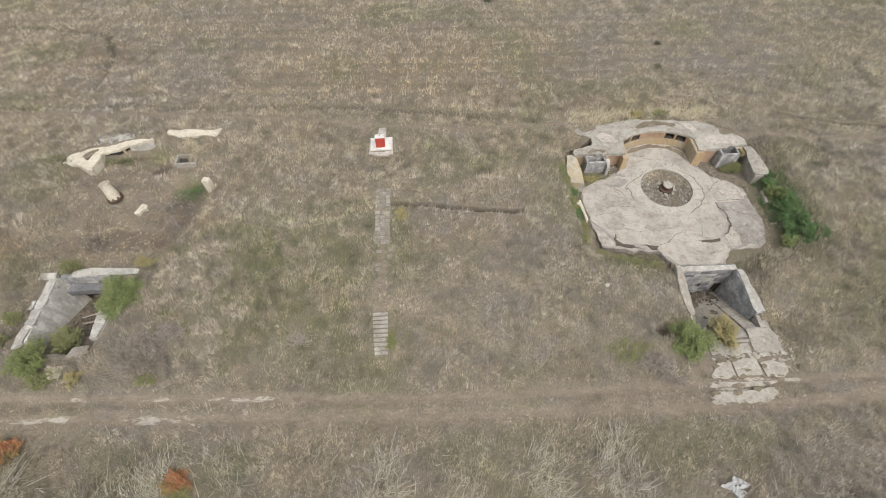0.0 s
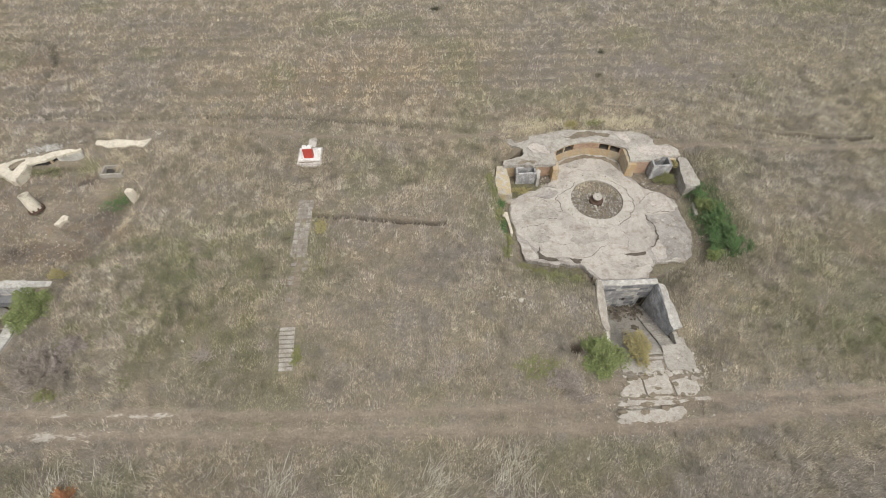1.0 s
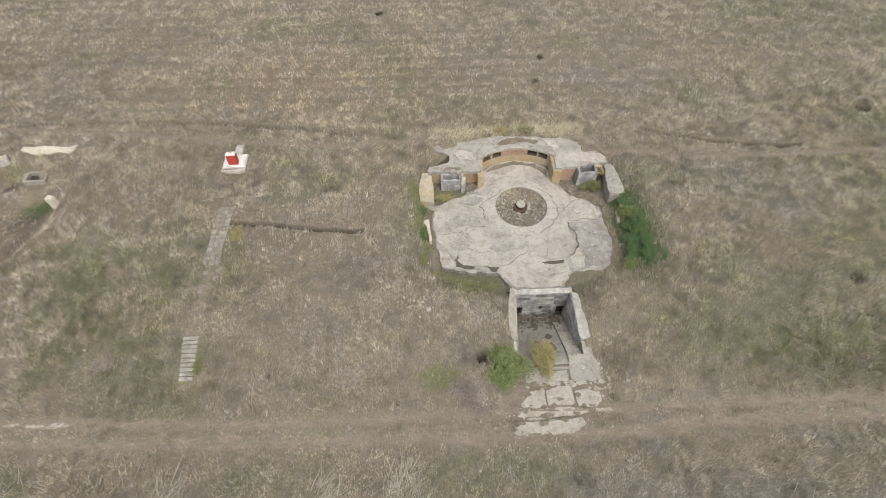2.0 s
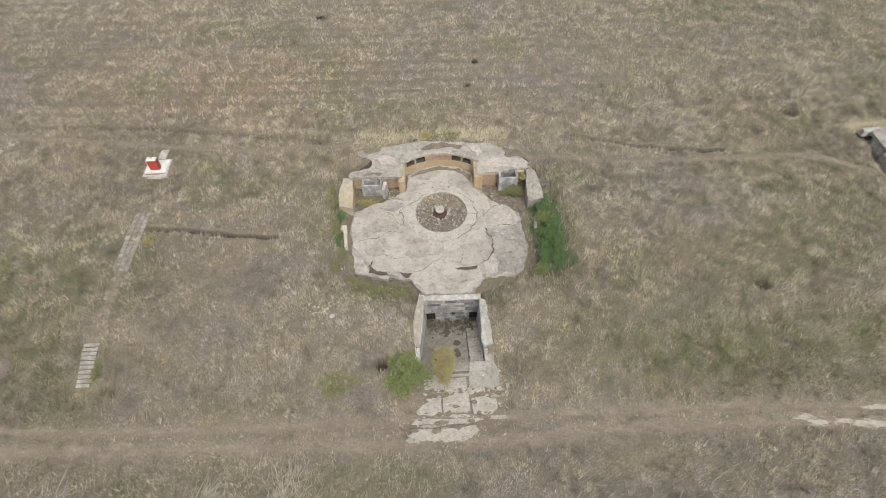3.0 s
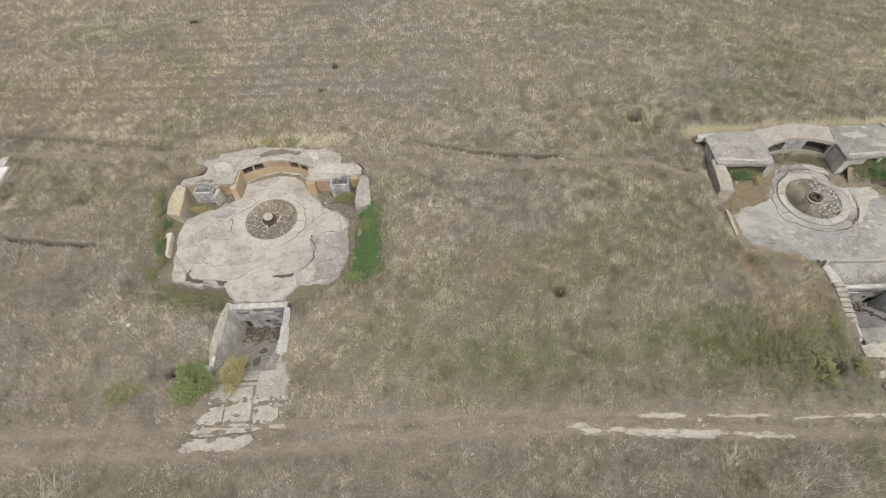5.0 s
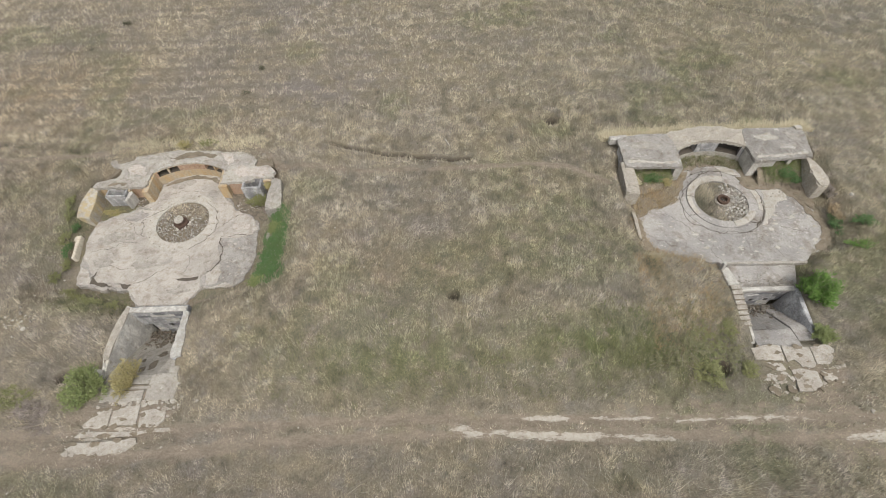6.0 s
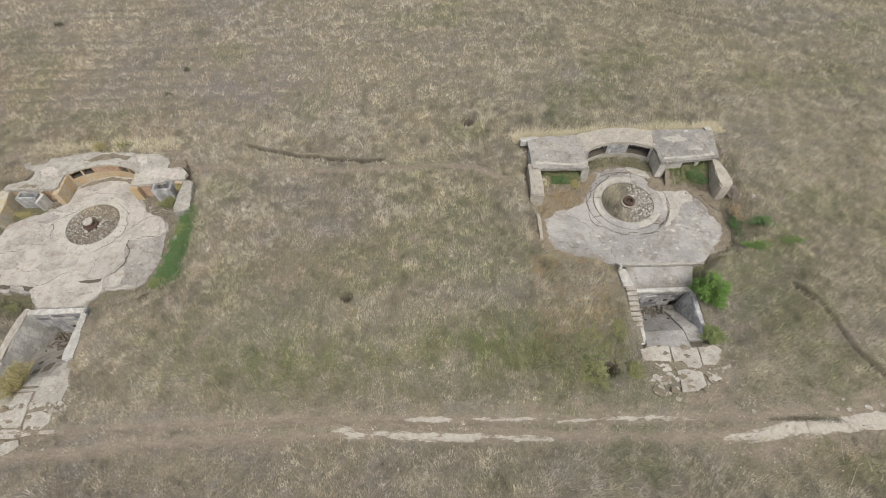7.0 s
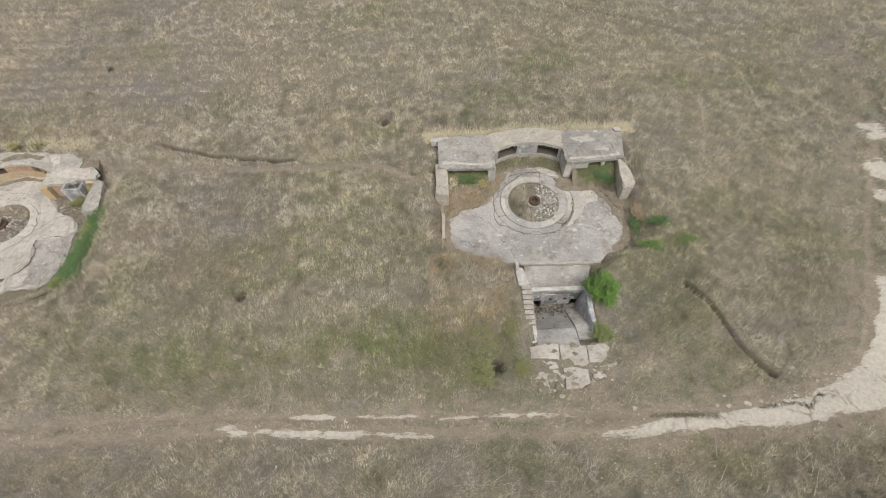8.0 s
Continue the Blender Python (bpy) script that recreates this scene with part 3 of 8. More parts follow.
def build_ground():
    xs = sheet_axis((-600, -80, 40), (-80, -40, 2), (-40, -30, 0.5), (-30, 75, 0.2), (75, 80.4, 0.08), (80.4, 96, 0.2), (96, 120, 1.5), (120, 700, 40))
    ys = sheet_axis((-400, -40, 40), (-40, -2, 2), (-2, 9, 0.25), (9, 10.2, 0.18), (10.2, 17.2, 0.1), (17.2, 23.1, 0.18), (23.1, 25.0, 0.07), (25.0, 30.1, 0.18), (30.1, 33.4, 0.08), (33.4, 37, 0.18), (37, 62, 0.28), (62, 70, 0.6), (70, 120, 4), (120, 900, 60))
    gx, gy = np.meshgrid(xs, ys)
    gz = land(gx, gy)
    n, m = len(xs), len(ys)
    co = np.stack([gx, gy, gz], -1).reshape(-1, 3)
    i = (np.arange(m - 1)[:, None] * n + np.arange(n - 1)[None, :]).reshape(-1)
    quads = np.stack([i, i + 1, i + n + 1, i + n], -1)
    me = bpy.data.meshes.new("ground")
    me.vertices.add(len(co))
    me.vertices.foreach_set("co", co.reshape(-1))
    me.loops.add(quads.size)
    me.loops.foreach_set("vertex_index", quads.reshape(-1).astype(np.int32))
    me.polygons.add(len(quads))
    me.polygons.foreach_set("loop_start", np.arange(0, quads.size, 4, dtype=np.int32))
    me.update(calc_edges=True)
    me.polygons.foreach_set("use_smooth", np.ones(len(quads), bool))
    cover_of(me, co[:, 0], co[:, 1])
    me.materials.append(M_GROUND)
    return tagged(new("ground", me), "dry grassy field with bare tracks, hollows and low mounds", "ground", "", "structure")


def cover(x, y):
    """How bare, pale, green, mauve or dark the ground is."""
    up, low, foot = near_line(x, y, RUT_UP), near_line(x, y, RUT_LOW), near_line(x, y, FOOTPATH)
    bare = np.maximum(0.75 * np.exp(-(up / 0.55) ** 2), 0.75 * np.exp(-(low / 0.6) ** 2))
    bare = np.maximum(bare, 0.5 * np.exp(-((y - 9.0) / 1.7) ** 2) * step01(95, 85, x))
    bare = np.maximum(bare, 0.85 * np.exp(-(foot / 0.36) ** 2))
    bare = np.maximum(bare, 0.42 * np.exp(-((x - 6) / 6) ** 2 - ((y - 20) / 6) ** 2))
    bare = np.maximum(bare, 0.36 * np.exp(-((x - 80) / 6) ** 2 - ((y - 30) / 7) ** 2))
    bare = np.maximum(bare, 0.6 * np.exp(-((x + 1.1) / 0.55) ** 4) * step01(14.8, 15.4, y) * step01(26.8, 26.3, y))
    bare = np.maximum(bare, 0.5 * np.exp(-(np.hypot((x + 20.6) / 5.2, (y - 24.8) / 4.2)) ** 4))
    bare = np.maximum(bare, 0.6 * step01(-4.6, -1.5, -np.hypot((x - 22.5) / 1.2, (y - 10.8) / 0.7)))
    bare = np.maximum(bare, 0.55 * step01(-4.2, -1.5, -np.hypot((x - 66.8) / 1.2, (y - 10.6) / 0.7)))
    bare = np.maximum(bare, 0.6 * step01(3.0, 0, away(x, y, PALE_ROAD)))
    bare = np.maximum(bare, 0.5 * np.exp(-((x - 89.5 - (y - 20) * 0.45) / 2.0) ** 2) * step01(8, 12, y))
    bare = np.maximum(bare, 0.3 * np.exp(-(away(x, y, DIG1) / 0.4) ** 2))
    bare = np.maximum(bare, 0.3 * np.exp(-(away(x, y, DIG2) / 0.4) ** 2))
    pale = 0.86 * np.exp(-(low / 0.34) ** 2) * step01(42, 45, x) * step01(62, 52, x)
    pale = np.maximum(pale, 0.74 * np.exp(-(up / 0.24) ** 2) * step01(44, 49, x) * step01(70, 62, x))
    pale = np.maximum(pale, 0.58 * np.exp(-(low / 0.32) ** 2) * step01(-8, -13, x))
    pale = np.maximum(pale, 0.5 * np.exp(-(up / 0.25) ** 2) * step01(-6, -8, x))
    pale = np.maximum(pale, 0.75 * np.exp(-(np.hypot((x - 21.8) / 2.4, (y - 8.85) / 0.62)) ** 4))
    pale = np.maximum(pale, 0.6 * np.exp(-(np.hypot((x - 22.8) / 3.3, (y - 9.75) / 0.28)) ** 4))
    pale = pale * (0.6 + 0.55 * speckle(x * 0.6, y, 0.9, 43))
    pale = np.maximum(pale, (0.74 + 0.3 * speckle(x, y, 0.8, 44)) * step01(0.45, -0.45, away(x, y, PALE_ROAD)))
    for px, py, r in ((96.8, 31.2, 1.7), (95.6, 27.4, 1.4), (94.6, 24.6, 1.0), (90.2, 16.5, 0.9)):
        pale = np.maximum(pale, 0.75 * np.exp(-(np.hypot(x - px, y - py) / r) ** 4))
    pale = np.maximum(pale, 0.62 * np.exp(-(np.hypot((x - 44.2) / 1.3, (y - 8.75) / 0.55)) ** 2))
    green = 0.08 + 0.20 * step01(25, 70, x) + 0.35 * step01(0.62, 0.85, speckle(x, y, 0.22, 41))
    for px, py, rx, ry, k in ((-16.6, 27.6, 1.3, 1.2, 1.0), (-20.3, 31.2, 1.0, 0.8, 0.9), (-26.0, 30.0, 1.0, 0.6, 0.8), (40, 13.2, 9, 2.2, 0.9), (53, 13.5, 7, 2.5, 1.0), (-9, 20, 3.5, 5, 0.7), (30.5, 23, 2, 5, 0.8), (14, 25.5, 1.5, 4, 0.7), (60, 12, 3, 2, 0.7),
                             (17.5, 18.6, 2.5, 1.2, 0.9), (75, 20.3, 3.5, 1.0, 0.9), (33, 28, 3, 2, 0.5), (78, 24, 7, 3, 0.35), (50, 28, 8, 6, 0.35), (74, 12, 4, 3, 0.4), (-6, 14, 6, 3, 0.5), (63, 28.4, 5, 1.2, 0.6), (70, 28.4, 3, 1.2, 0.9),
                             (90, 45, 12, 8, 0.35), (100, 36, 8, 5, 0.4), (20, 34.6, 3, 0.7, 0.5)):
        green = np.maximum(green, k * np.exp(-((x - px) / rx) ** 2 - ((y - py) / ry) ** 2))
    mauve = 0.35 + 0 * x
    for px, py, rx, ry, k in ((33, 41, 8, 4, 1.0), (-30, 42, 9, 5, 0.8), (6, 17, 8, 5, 0.36), (62, 40, 12, 5, 0.6), (-26, 37, 6, 3, 0.8), (-16.9, 25.2, 2.0, 2.5, 1.0), (-20.2, 28.6, 2.5, 1.5, 1.0), (6, 5, 25, 3, 0.6), (70, 15, 4, 4, 0.8), (40, 4, 40, 3, 0.7)):
        mauve = np.maximum(mauve, k * np.exp(-((x - px) / rx) ** 2 - ((y - py) / ry) ** 2))
    russet = np.maximum(0.16 * step01(30, -12, x), 0.75 * np.exp(-((near_line(x, y, TRENCHES[0]) - 0.4) / 0.35) ** 2) * speckle(x, y, 0.7, 48))
    for px, py, rx, ry, k in ((-28.8, 21.6, 2.6, 1.8, 1.0), (58.2, 21.6, 0.7, 2.2, 0.9), (73.8, 25.0, 0.8, 1.6, 0.8), (-21.5, 22.2, 4.5, 1.3, 1.0), (-14.7, 23.9, 0.8, 1.8, 0.8), (-28.4, 22.1, 1.2, 1.2, 1.0), (-31, 45, 7, 5, 0.55), (2, 42, 14, 6, 0.7), (-12, 43, 6, 3, 0.5), (12, 30, 6, 3, 0.35), (21, 35, 6, 2, 0.45), (4, 22, 6, 4, 0.3), (60, 15.5, 2.5, 2, 0.5), (74.5, 6, 4, 1.5, 0.6), (40, 20, 7, 3, 0.4), (76.5, 15, 3, 3, 0.3)):
        russet = np.maximum(russet, k * np.exp(-((x - px) / rx) ** 2 - ((y - py) / ry) ** 2))
    # Holes and trenches get their shade as colour; then bank feet, crater soil.
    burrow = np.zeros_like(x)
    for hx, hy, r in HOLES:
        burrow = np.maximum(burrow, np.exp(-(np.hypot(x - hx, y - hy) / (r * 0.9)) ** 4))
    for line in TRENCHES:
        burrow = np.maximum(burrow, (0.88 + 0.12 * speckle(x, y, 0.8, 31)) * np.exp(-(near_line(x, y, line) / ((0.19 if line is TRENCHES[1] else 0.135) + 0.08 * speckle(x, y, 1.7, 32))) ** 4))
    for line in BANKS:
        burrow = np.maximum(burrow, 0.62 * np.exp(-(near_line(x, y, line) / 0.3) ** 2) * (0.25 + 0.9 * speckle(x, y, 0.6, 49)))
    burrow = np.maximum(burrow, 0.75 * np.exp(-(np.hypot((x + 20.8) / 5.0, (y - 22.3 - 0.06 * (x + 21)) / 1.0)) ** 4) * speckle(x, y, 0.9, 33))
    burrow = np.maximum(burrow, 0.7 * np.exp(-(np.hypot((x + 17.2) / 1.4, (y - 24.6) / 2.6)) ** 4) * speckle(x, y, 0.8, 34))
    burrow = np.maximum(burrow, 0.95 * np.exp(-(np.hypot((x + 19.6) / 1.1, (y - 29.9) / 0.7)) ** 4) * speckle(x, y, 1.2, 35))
    earth = 0.3 * np.exp(-(away(x, y, DIG1) / 0.3) ** 2) + 0.3 * np.exp(-(away(x, y, DIG2) / 0.35) ** 2)
    earth = np.maximum(earth, (0.24 + 0.34 * speckle(x, y, 0.5, 38)) * step01(0.8, -1.2, away(x, y, CRATER)))
    earth = np.maximum(earth, 0.7 * np.exp(-(np.hypot((x + 17.8) / 2.2, (y - 25.4) / 2.8)) ** 4))
    for px, py, rx, ry, k in ((-21.2, 22.3, 5.2, 1.1, 0.85), (-17.1, 24.8, 1.5, 2.6, 0.6), (-19.6, 29.8, 1.4, 0.9, 0.9), (-23.5, 29.9, 1.6, 0.8, 0.6), (-15.9, 28.6, 1.0, 1.0, 0.6), (-28.4, 22.2, 1.2, 0.8, 0.5), (28.9, 30.9, 1.2, 0.9, 0.6), (57.9, 22.0, 0.7, 1.8, 0.5), (62.0, 18.9, 2.5, 0.5, 0.6), (17.9, 13.2, 0.8, 0.6, 0.5), (29.2, 22.5, 0.6, 3.0, 0.6), (14.7, 23.5, 0.4, 2.5, 0.6), (61.4, 12.2, 1.0, 0.7, 0.6), (22.7, 18.7, 3.5, 0.5, 0.5)):
        earth = np.maximum(earth, k * np.exp(-(np.hypot((x - px) / rx, (y - py) / ry)) ** 4))
    return {"earth": earth, "bare": bare, "pale": pale, "green": green, "mauve": mauve, "russet": russet, "burrow": burrow, "furrow": mown(x, y)}


def cover_of(me, x, y):
    for name, value in cover(x, y).items():
        me.attributes.new(name, "FLOAT", "POINT").data.foreach_set("value", np.ascontiguousarray(value, np.float32))


build_ground()


# ---- the two gun emplacements ----
def pedestal(parent, cx, cy, z, tall):
    """The stub of the gun's pivot: a stepped round base and a drum with a bored cap."""
    bm = bmesh.new()
    if tall:
        ring_block(bm, cx, cy, 0.06, 0.36, 0, 360, z + 0.52, z + 0.62, 28)
        part("cap", bm, M_PALESTONE, parent, "pale round cap with a bored hole")
        part("drum", ring_block(bmesh.new(), cx, cy, 0.05, 0.34, 0, 360, z + 0.2, z + 0.53, 28), M_RUST, parent, "rust-brown pivot drum")
        part("base_ring", ring_block(bmesh.new(), cx, cy, 0.1, 0.55, 0, 360, z - 0.15, z + 0.22, 28), M_RUST, parent, "stained round base")
    else:
        part("drum", ring_block(bm, cx, cy, 0.28, 0.46, 0, 360, z - 0.1, z + 0.32, 28), M_RUST, parent, "rust-brown hollow pivot drum")
        part("base_ring", ring_block(bmesh.new(), cx, cy, 0.44, 0.62, 0, 360, z - 0.15, z + 0.14, 28), M_STONE, parent)
        # Near-black fill stands for the shade down inside the drum.
        part("core", ring_block(bmesh.new(), cx, cy, 0.0, 0.29, 0, 360, z - 0.1, z + 0.05, 20), M_DARK, parent)


def stones_on(parent, cx, cy, z, r0, r1, count, size, seed, a0=0, a1=360, mat=None, name="gravel"):
    rng = random.Random(seed)
    bm = bmesh.new()
    for _ in range(count):
        a = radians(rng.uniform(a0, a1))
        r = math.sqrt(rng.uniform(r0 * r0, r1 * r1))
        s = size * rng.uniform(0.5, 1.6)
        rock(bm, cx + r * math.sin(a), cy + r * math.cos(a), z + s * 0.15, s, rng)
    return part(name, bm, mat or M_STONE, parent, "", "stuff")


def arc_wall(parent, cx, cy, z, r, half, top, niches, mat, plaster, sill=0.70, head=1.26, split=True):
    """The curved breast wall with its ammunition niches."""
    bm = bmesh.new()
    ring_block(bm, cx, cy, r, r + 1.0, -half, half, z - 0.35, z + sill, 30)
    part("breast_wall", bm, mat, parent, "stained plaster on the curved breast wall")
    rag = random.Random(int(cx))
    bm = ring_block(bmesh.new(), cx, cy, r - 0.015, r + 1.0, -half, half, z + head, z + top - 0.14, 64)
    for v in bm.verts:
        if v.co.z < z + head + 0.01 and (v.co.x - cx) ** 2 + (v.co.y - cy) ** 2 < (r + 0.4) ** 2:
            v.co.z += rag.uniform(-0.06, 0.13)
    part("lintel", bm, mat, parent)
    # Thin dark layer paints the niches' inner shade onto the sill.
    part("niche_floor", ring_block(bmesh.new(), cx, cy, r + 0.03, r + 0.62, -half, half, z + sill - 0.02, z + sill + 0.012, 30), M_CRACK, parent, "niche floor coloured dark for the shade inside")
    edges = [-half] + [v for pair in niches for v in pair] + [half]
    for i in range(0, len(edges), 2):
        if edges[i + 1] - edges[i] > 0.3:
            part("pier", ring_block(bmesh.new(), cx, cy, r - 0.008, r + 1.0, edges[i], edges[i + 1], z + sill, z + head, 10), plaster, parent)
    # The back is near-black, so the recess's shade is in its colour.
    part("niche_back", ring_block(bmesh.new(), cx, cy, r + 0.62, r + 0.98, -half, half, z + sill, z + head, 30), M_DARK, parent, "niche backs coloured dark for the shade inside")
    for a0, a1 in niches if split else []:
        m = (a0 + a1) / 2
        part("mullion", ring_block(bmesh.new(), cx, cy, r + 0.04, r + 0.5, m - 0.8, m + 0.8, z + sill, z + head, 2), mat, parent)


def hollow_box(parent, x0, x1, y0, y1, z0, z1, wall, mat, label):
    """An open-topped concrete locker: four walls and a floor."""
    box = part("locker", slab(rect(x0, x1, y0, y0 + wall), z0, z1, 0.02), mat, parent, label)
    for r in (rect(x0, x1, y1 - wall, y1), rect(x0, x0 + wall, y0 + wall, y1 - wall), rect(x1 - wall, x1, y0 + wall, y1 - wall)):
        part("locker_wall", slab(r, z0, z1 - 0.01, 0.02), mat, box)
    # Near-black floor: the shade inside the locker is in its colour.
    part("locker_floor", slab(rect(x0 + wall, x1 - wall, y0 + wall, y1 - wall), z0, z0 + (z1 - z0) * 0.4), M_DARK, box)
    return box


def emplacement_one():
    cx, cy = C1
    rng = random.Random(11)
    e = thing("gun_emplacement", (cx, cy, Z1), "concrete gun emplacement with cracked pale floor and orange breast wall", "gun emplacement", "gun emplacements")
    part("base_slab", plate(cx, cy, 2.12, crag(PAD1, 0.14, rng), -0.45, -0.05, 400, 0.01, rng), M_PLATE, e, "grey lower slab, bare where the screed broke off")
    screed = [(15.3, 26.4), (15.1, 25.4), (15.3, 23.2), (16.3, 21.9), (16.7, 21.6), (16.9, 21.0), (17.5, 20.65), (18.9, 20.75), (19.7, 20.45), (20.15, 19.75), (20.9, 18.7), (22.4, 18.58), (24.2, 18.62), (24.9, 19.6), (25.1, 20.4), (25.0, 21.2),
              (25.9, 22.4), (26.1, 22.8), (25.7, 23.7), (25.9, 24.5), (28.3, 24.7), (28.6, 25.2), (28.0, 26.3), (27.2, 26.8), (26.5, 27.2), (26.0, 27.9), (25.2, 28.8),
              (25.0, 30.5), (23.8, 31.3), (22.3, 31.5), (20.8, 31.3), (19.6, 30.5), (19.5, 28.8), (18.6, 28.2), (17.4, 27.4), (16.4, 27.2)]
    part("screed", plate(cx, cy, 2.91, crag(screed, 0.16, rng), -0.12, 0.0, 420, 0.01, rng, 0.012), M_SCREED, e, "pale worn screed with broken edges")
    for poly, z in (([(15.65, 20.85), (15.4, 22.4), (16.1, 22.0), (16.5, 21.2), (16.6, 20.65)], -0.02),
                    ([(17.0, 20.6), (17.9, 20.5), (19.3, 20.25), (19.4, 20.45), (18.6, 20.6), (17.5, 20.58)], -0.03), ([(25.5, 20.2), (26.3, 20.3), (26.5, 21.3), (25.7, 21.9), (25.3, 21.1)], -0.04)):
        part("screed_fragment", slab(crag(poly, 0.1, rng), -0.09, z, 0.015), M_SCREED, e, "loose pale screed fragment")
    part("mounting_ring", ring_block(bmesh.new(), cx, cy, 2.1, 2.9, 0, 360, -0.2, 0.004, 72), M_RING, e, "pale concrete mounting ring")
    for k in range(26):
        a = 360 / 26 * k + rng.uniform(-1.5, 1.5)
        x, y = cx + 2.72 * math.sin(radians(a)), cy + 2.72 * math.cos(radians(a))
        if k % 5 == 4:
            continue
        part("anchor_bolt", ring_block(bmesh.new(), x, y, 0.0, 0.028, 0, 360, 0.0, 0.05, 8), M_RUST, e, "rusty anchor bolt stub")
    bm = bmesh.new()
    ring_block(bm, cx, cy, 0.0, 2.14, 0, 360, -0.5, -0.14, 48)
    part("pit_floor", bm, M_SOIL, e, "soil and gravel filling the mounting pit")
    stones_on(e, cx, cy, -0.13, 0.55, 2.08, 420, 0.13, 5, 60, 310)
    stones_on(e, cx, cy, -0.12, 0.55, 2.08, 210, 0.12, 55, 60, 310, M_LIGHTWALL)
    stones_on(e, cx, cy, -0.12, 0.55, 2.08, 260, 0.12, 56, 60, 310, M_LITTER)
    stones_on(e, cx, cy, -0.13, 0.5, 2.08, 90, 0.11, 6, -60, 75)
    stones_on(e, cx, cy, -0.05, 0.5, 0.85, 46, 0.2, 7, 0, 360, M_PALESTONE, "packing_stones")
    pedestal(e, cx - 0.1, cy - 0.15, -0.1, True)
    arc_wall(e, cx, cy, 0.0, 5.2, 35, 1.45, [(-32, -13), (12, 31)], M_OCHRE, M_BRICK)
    # roof slabs: an arched band between two wings with broken outlines
    band = [(cx + 5.2 * math.sin(radians(k)), cy + 5.2 * math.cos(radians(k))) for k in range(35, -36, -5)]
    outer = [(18.7, 30.6), (18.5, 32.6), (20.0, 32.95), (22.0, 33.0), (24.0, 32.85), (26.1, 32.3), (25.9, 30.6)]
    outer = split_edge(outer[0], outer[1], 0.1, rng, 0.16) + sum((split_edge(p, q, 0.16, rng, 0.16) for p, q in zip(outer[1:], outer[2:])), []) + outer[-1:]
    part("roof_band", slab(band + outer, 1.28, 1.47, 0.03), M_ROOF, e, "pale concrete coping over the breast wall")
    part("roof_gap", slab(crag([(20.39, 32.03), (21.14, 32.38), (22.08, 32.75), (23.04, 32.68), (24.19, 32.44), (24.53, 32.26), (23.99, 31.95), (22.66, 32.16), (21.34, 31.95)], 0.14, rng), 1.3, 1.482), M_SOIL, e, "soil-filled break in the coping")
    left = jag([(14.85, 29.15), (19.2, 29.05), (19.3, 30.55), (19.0, 32.7), (17.1, 32.6), (15.2, 32.05), (16.0, 31.3), (16.7, 30.85), (16.55, 30.2), (14.9, 29.65)], 0.5, 0.03, rng)
    left = crag(left, 0.14, rng)
    part("roof_slab", slab(left, 1.15, 1.45, 0.02), M_ROOF, e, "broken grey roof slab of the wing")
    right = crag([(25.3, 29.0), (27.2, 29.1), (28.8, 29.4), (29.65, 29.4), (29.7, 30.0), (29.03, 30.8), (28.5, 30.75), (27.85, 30.85), (27.95, 31.4), (27.6, 32.05), (26.1, 32.55), (25.5, 32.6), (25.3, 30.6)], 0.12, rng)
    part("roof_slab", slab(right, 1.15, 1.45, 0.02), M_ROOF, e, "broken grey roof slab of the wing")
    for poly, mat, h in (([(25.83, 30.39), (26.8, 31.0), (27.6, 30.45), (29.0, 30.5), (29.45, 29.85), (28.9, 29.6), (27.46, 29.7), (26.55, 29.85)], M_PINK, 1.472), ([(24.7, 32.5), (25.6, 32.35), (26.0, 31.5), (25.7, 30.9), (25.2, 31.6)], M_PINK, 1.484), ([(15.1, 29.5), (16.3, 29.95), (17.6, 29.9), (18.4, 29.5), (18.3, 29.25), (15.6, 29.3)], M_WORN, 1.47),
                         ([(17.0, 31.2), (18.0, 31.6), (18.9, 31.2), (18.8, 30.2), (17.5, 30.4)], M_PINK, 1.468), ([(16.0, 29.35), (17.55, 29.5), (17.4, 29.2), (16.1, 29.2)], M_SOIL, 1.478), ([(26.3, 31.7), (27.3, 31.9), (27.6, 31.3), (26.8, 31.2)], M_WORN, 1.466), ([(19.2, 31.9), (20.3, 31.9), (20.9, 32.2), (20.2, 32.5), (19.3, 32.5)], M_WORN, 1.486)):
        part("worn_patch", slab(crag(poly, 0.16, rng), 1.3, h), mat, e, "worn patch of the roof slab")
    part("soil_drift", slab(crag([(14.6, 31.6), (15.29, 31.85), (15.98, 31.55), (16.6, 30.95), (15.9, 30.5), (14.9, 30.3)], 0.15, rng), 0.6, lambda u, v: 1.43 - 0.45 * max(0.0, 16.4 - u)), M_SOIL, e, "soil drifted into the notch of the roof")
    part("soil_drift", slab(crag([(27.64, 32.6), (28.9, 32.0), (29.75, 30.3), (29.1, 30.8), (28.4, 30.8), (27.9, 30.9), (28.0, 31.4)], 0.15, rng), 0.9, 1.36), M_SOIL, e, "soil drifted against the broken roof")
    part("pier", slab(rect(18.9, 19.4, 28.55, 30.6), -0.4, 1.28, 0.03), M_OCHRE, e, "ochre-stained end pier")
    part("pier", slab([(25.15, 28.75), (25.85, 28.7), (25.7, 30.5), (25.15, 30.6)], -0.4, 1.32, 0.03), M_OCHRE, e, "ochre-stained end pier")
    part("wing_wall", slab(rect(14.9, 18.95, 29.35, 29.75), -0.4, 1.16), M_OCHRE, e)
    part("brick_panel", slab(rect(17.75, 18.75, 29.25, 29.36), -0.3, 1.12, 0.01), M_BRICK, e, "orange rendered panel")
    part("jamb", slab(rect(17.55, 17.75, 28.95, 29.36), -0.3, 1.14, 0.02), M_OCHRE, e)
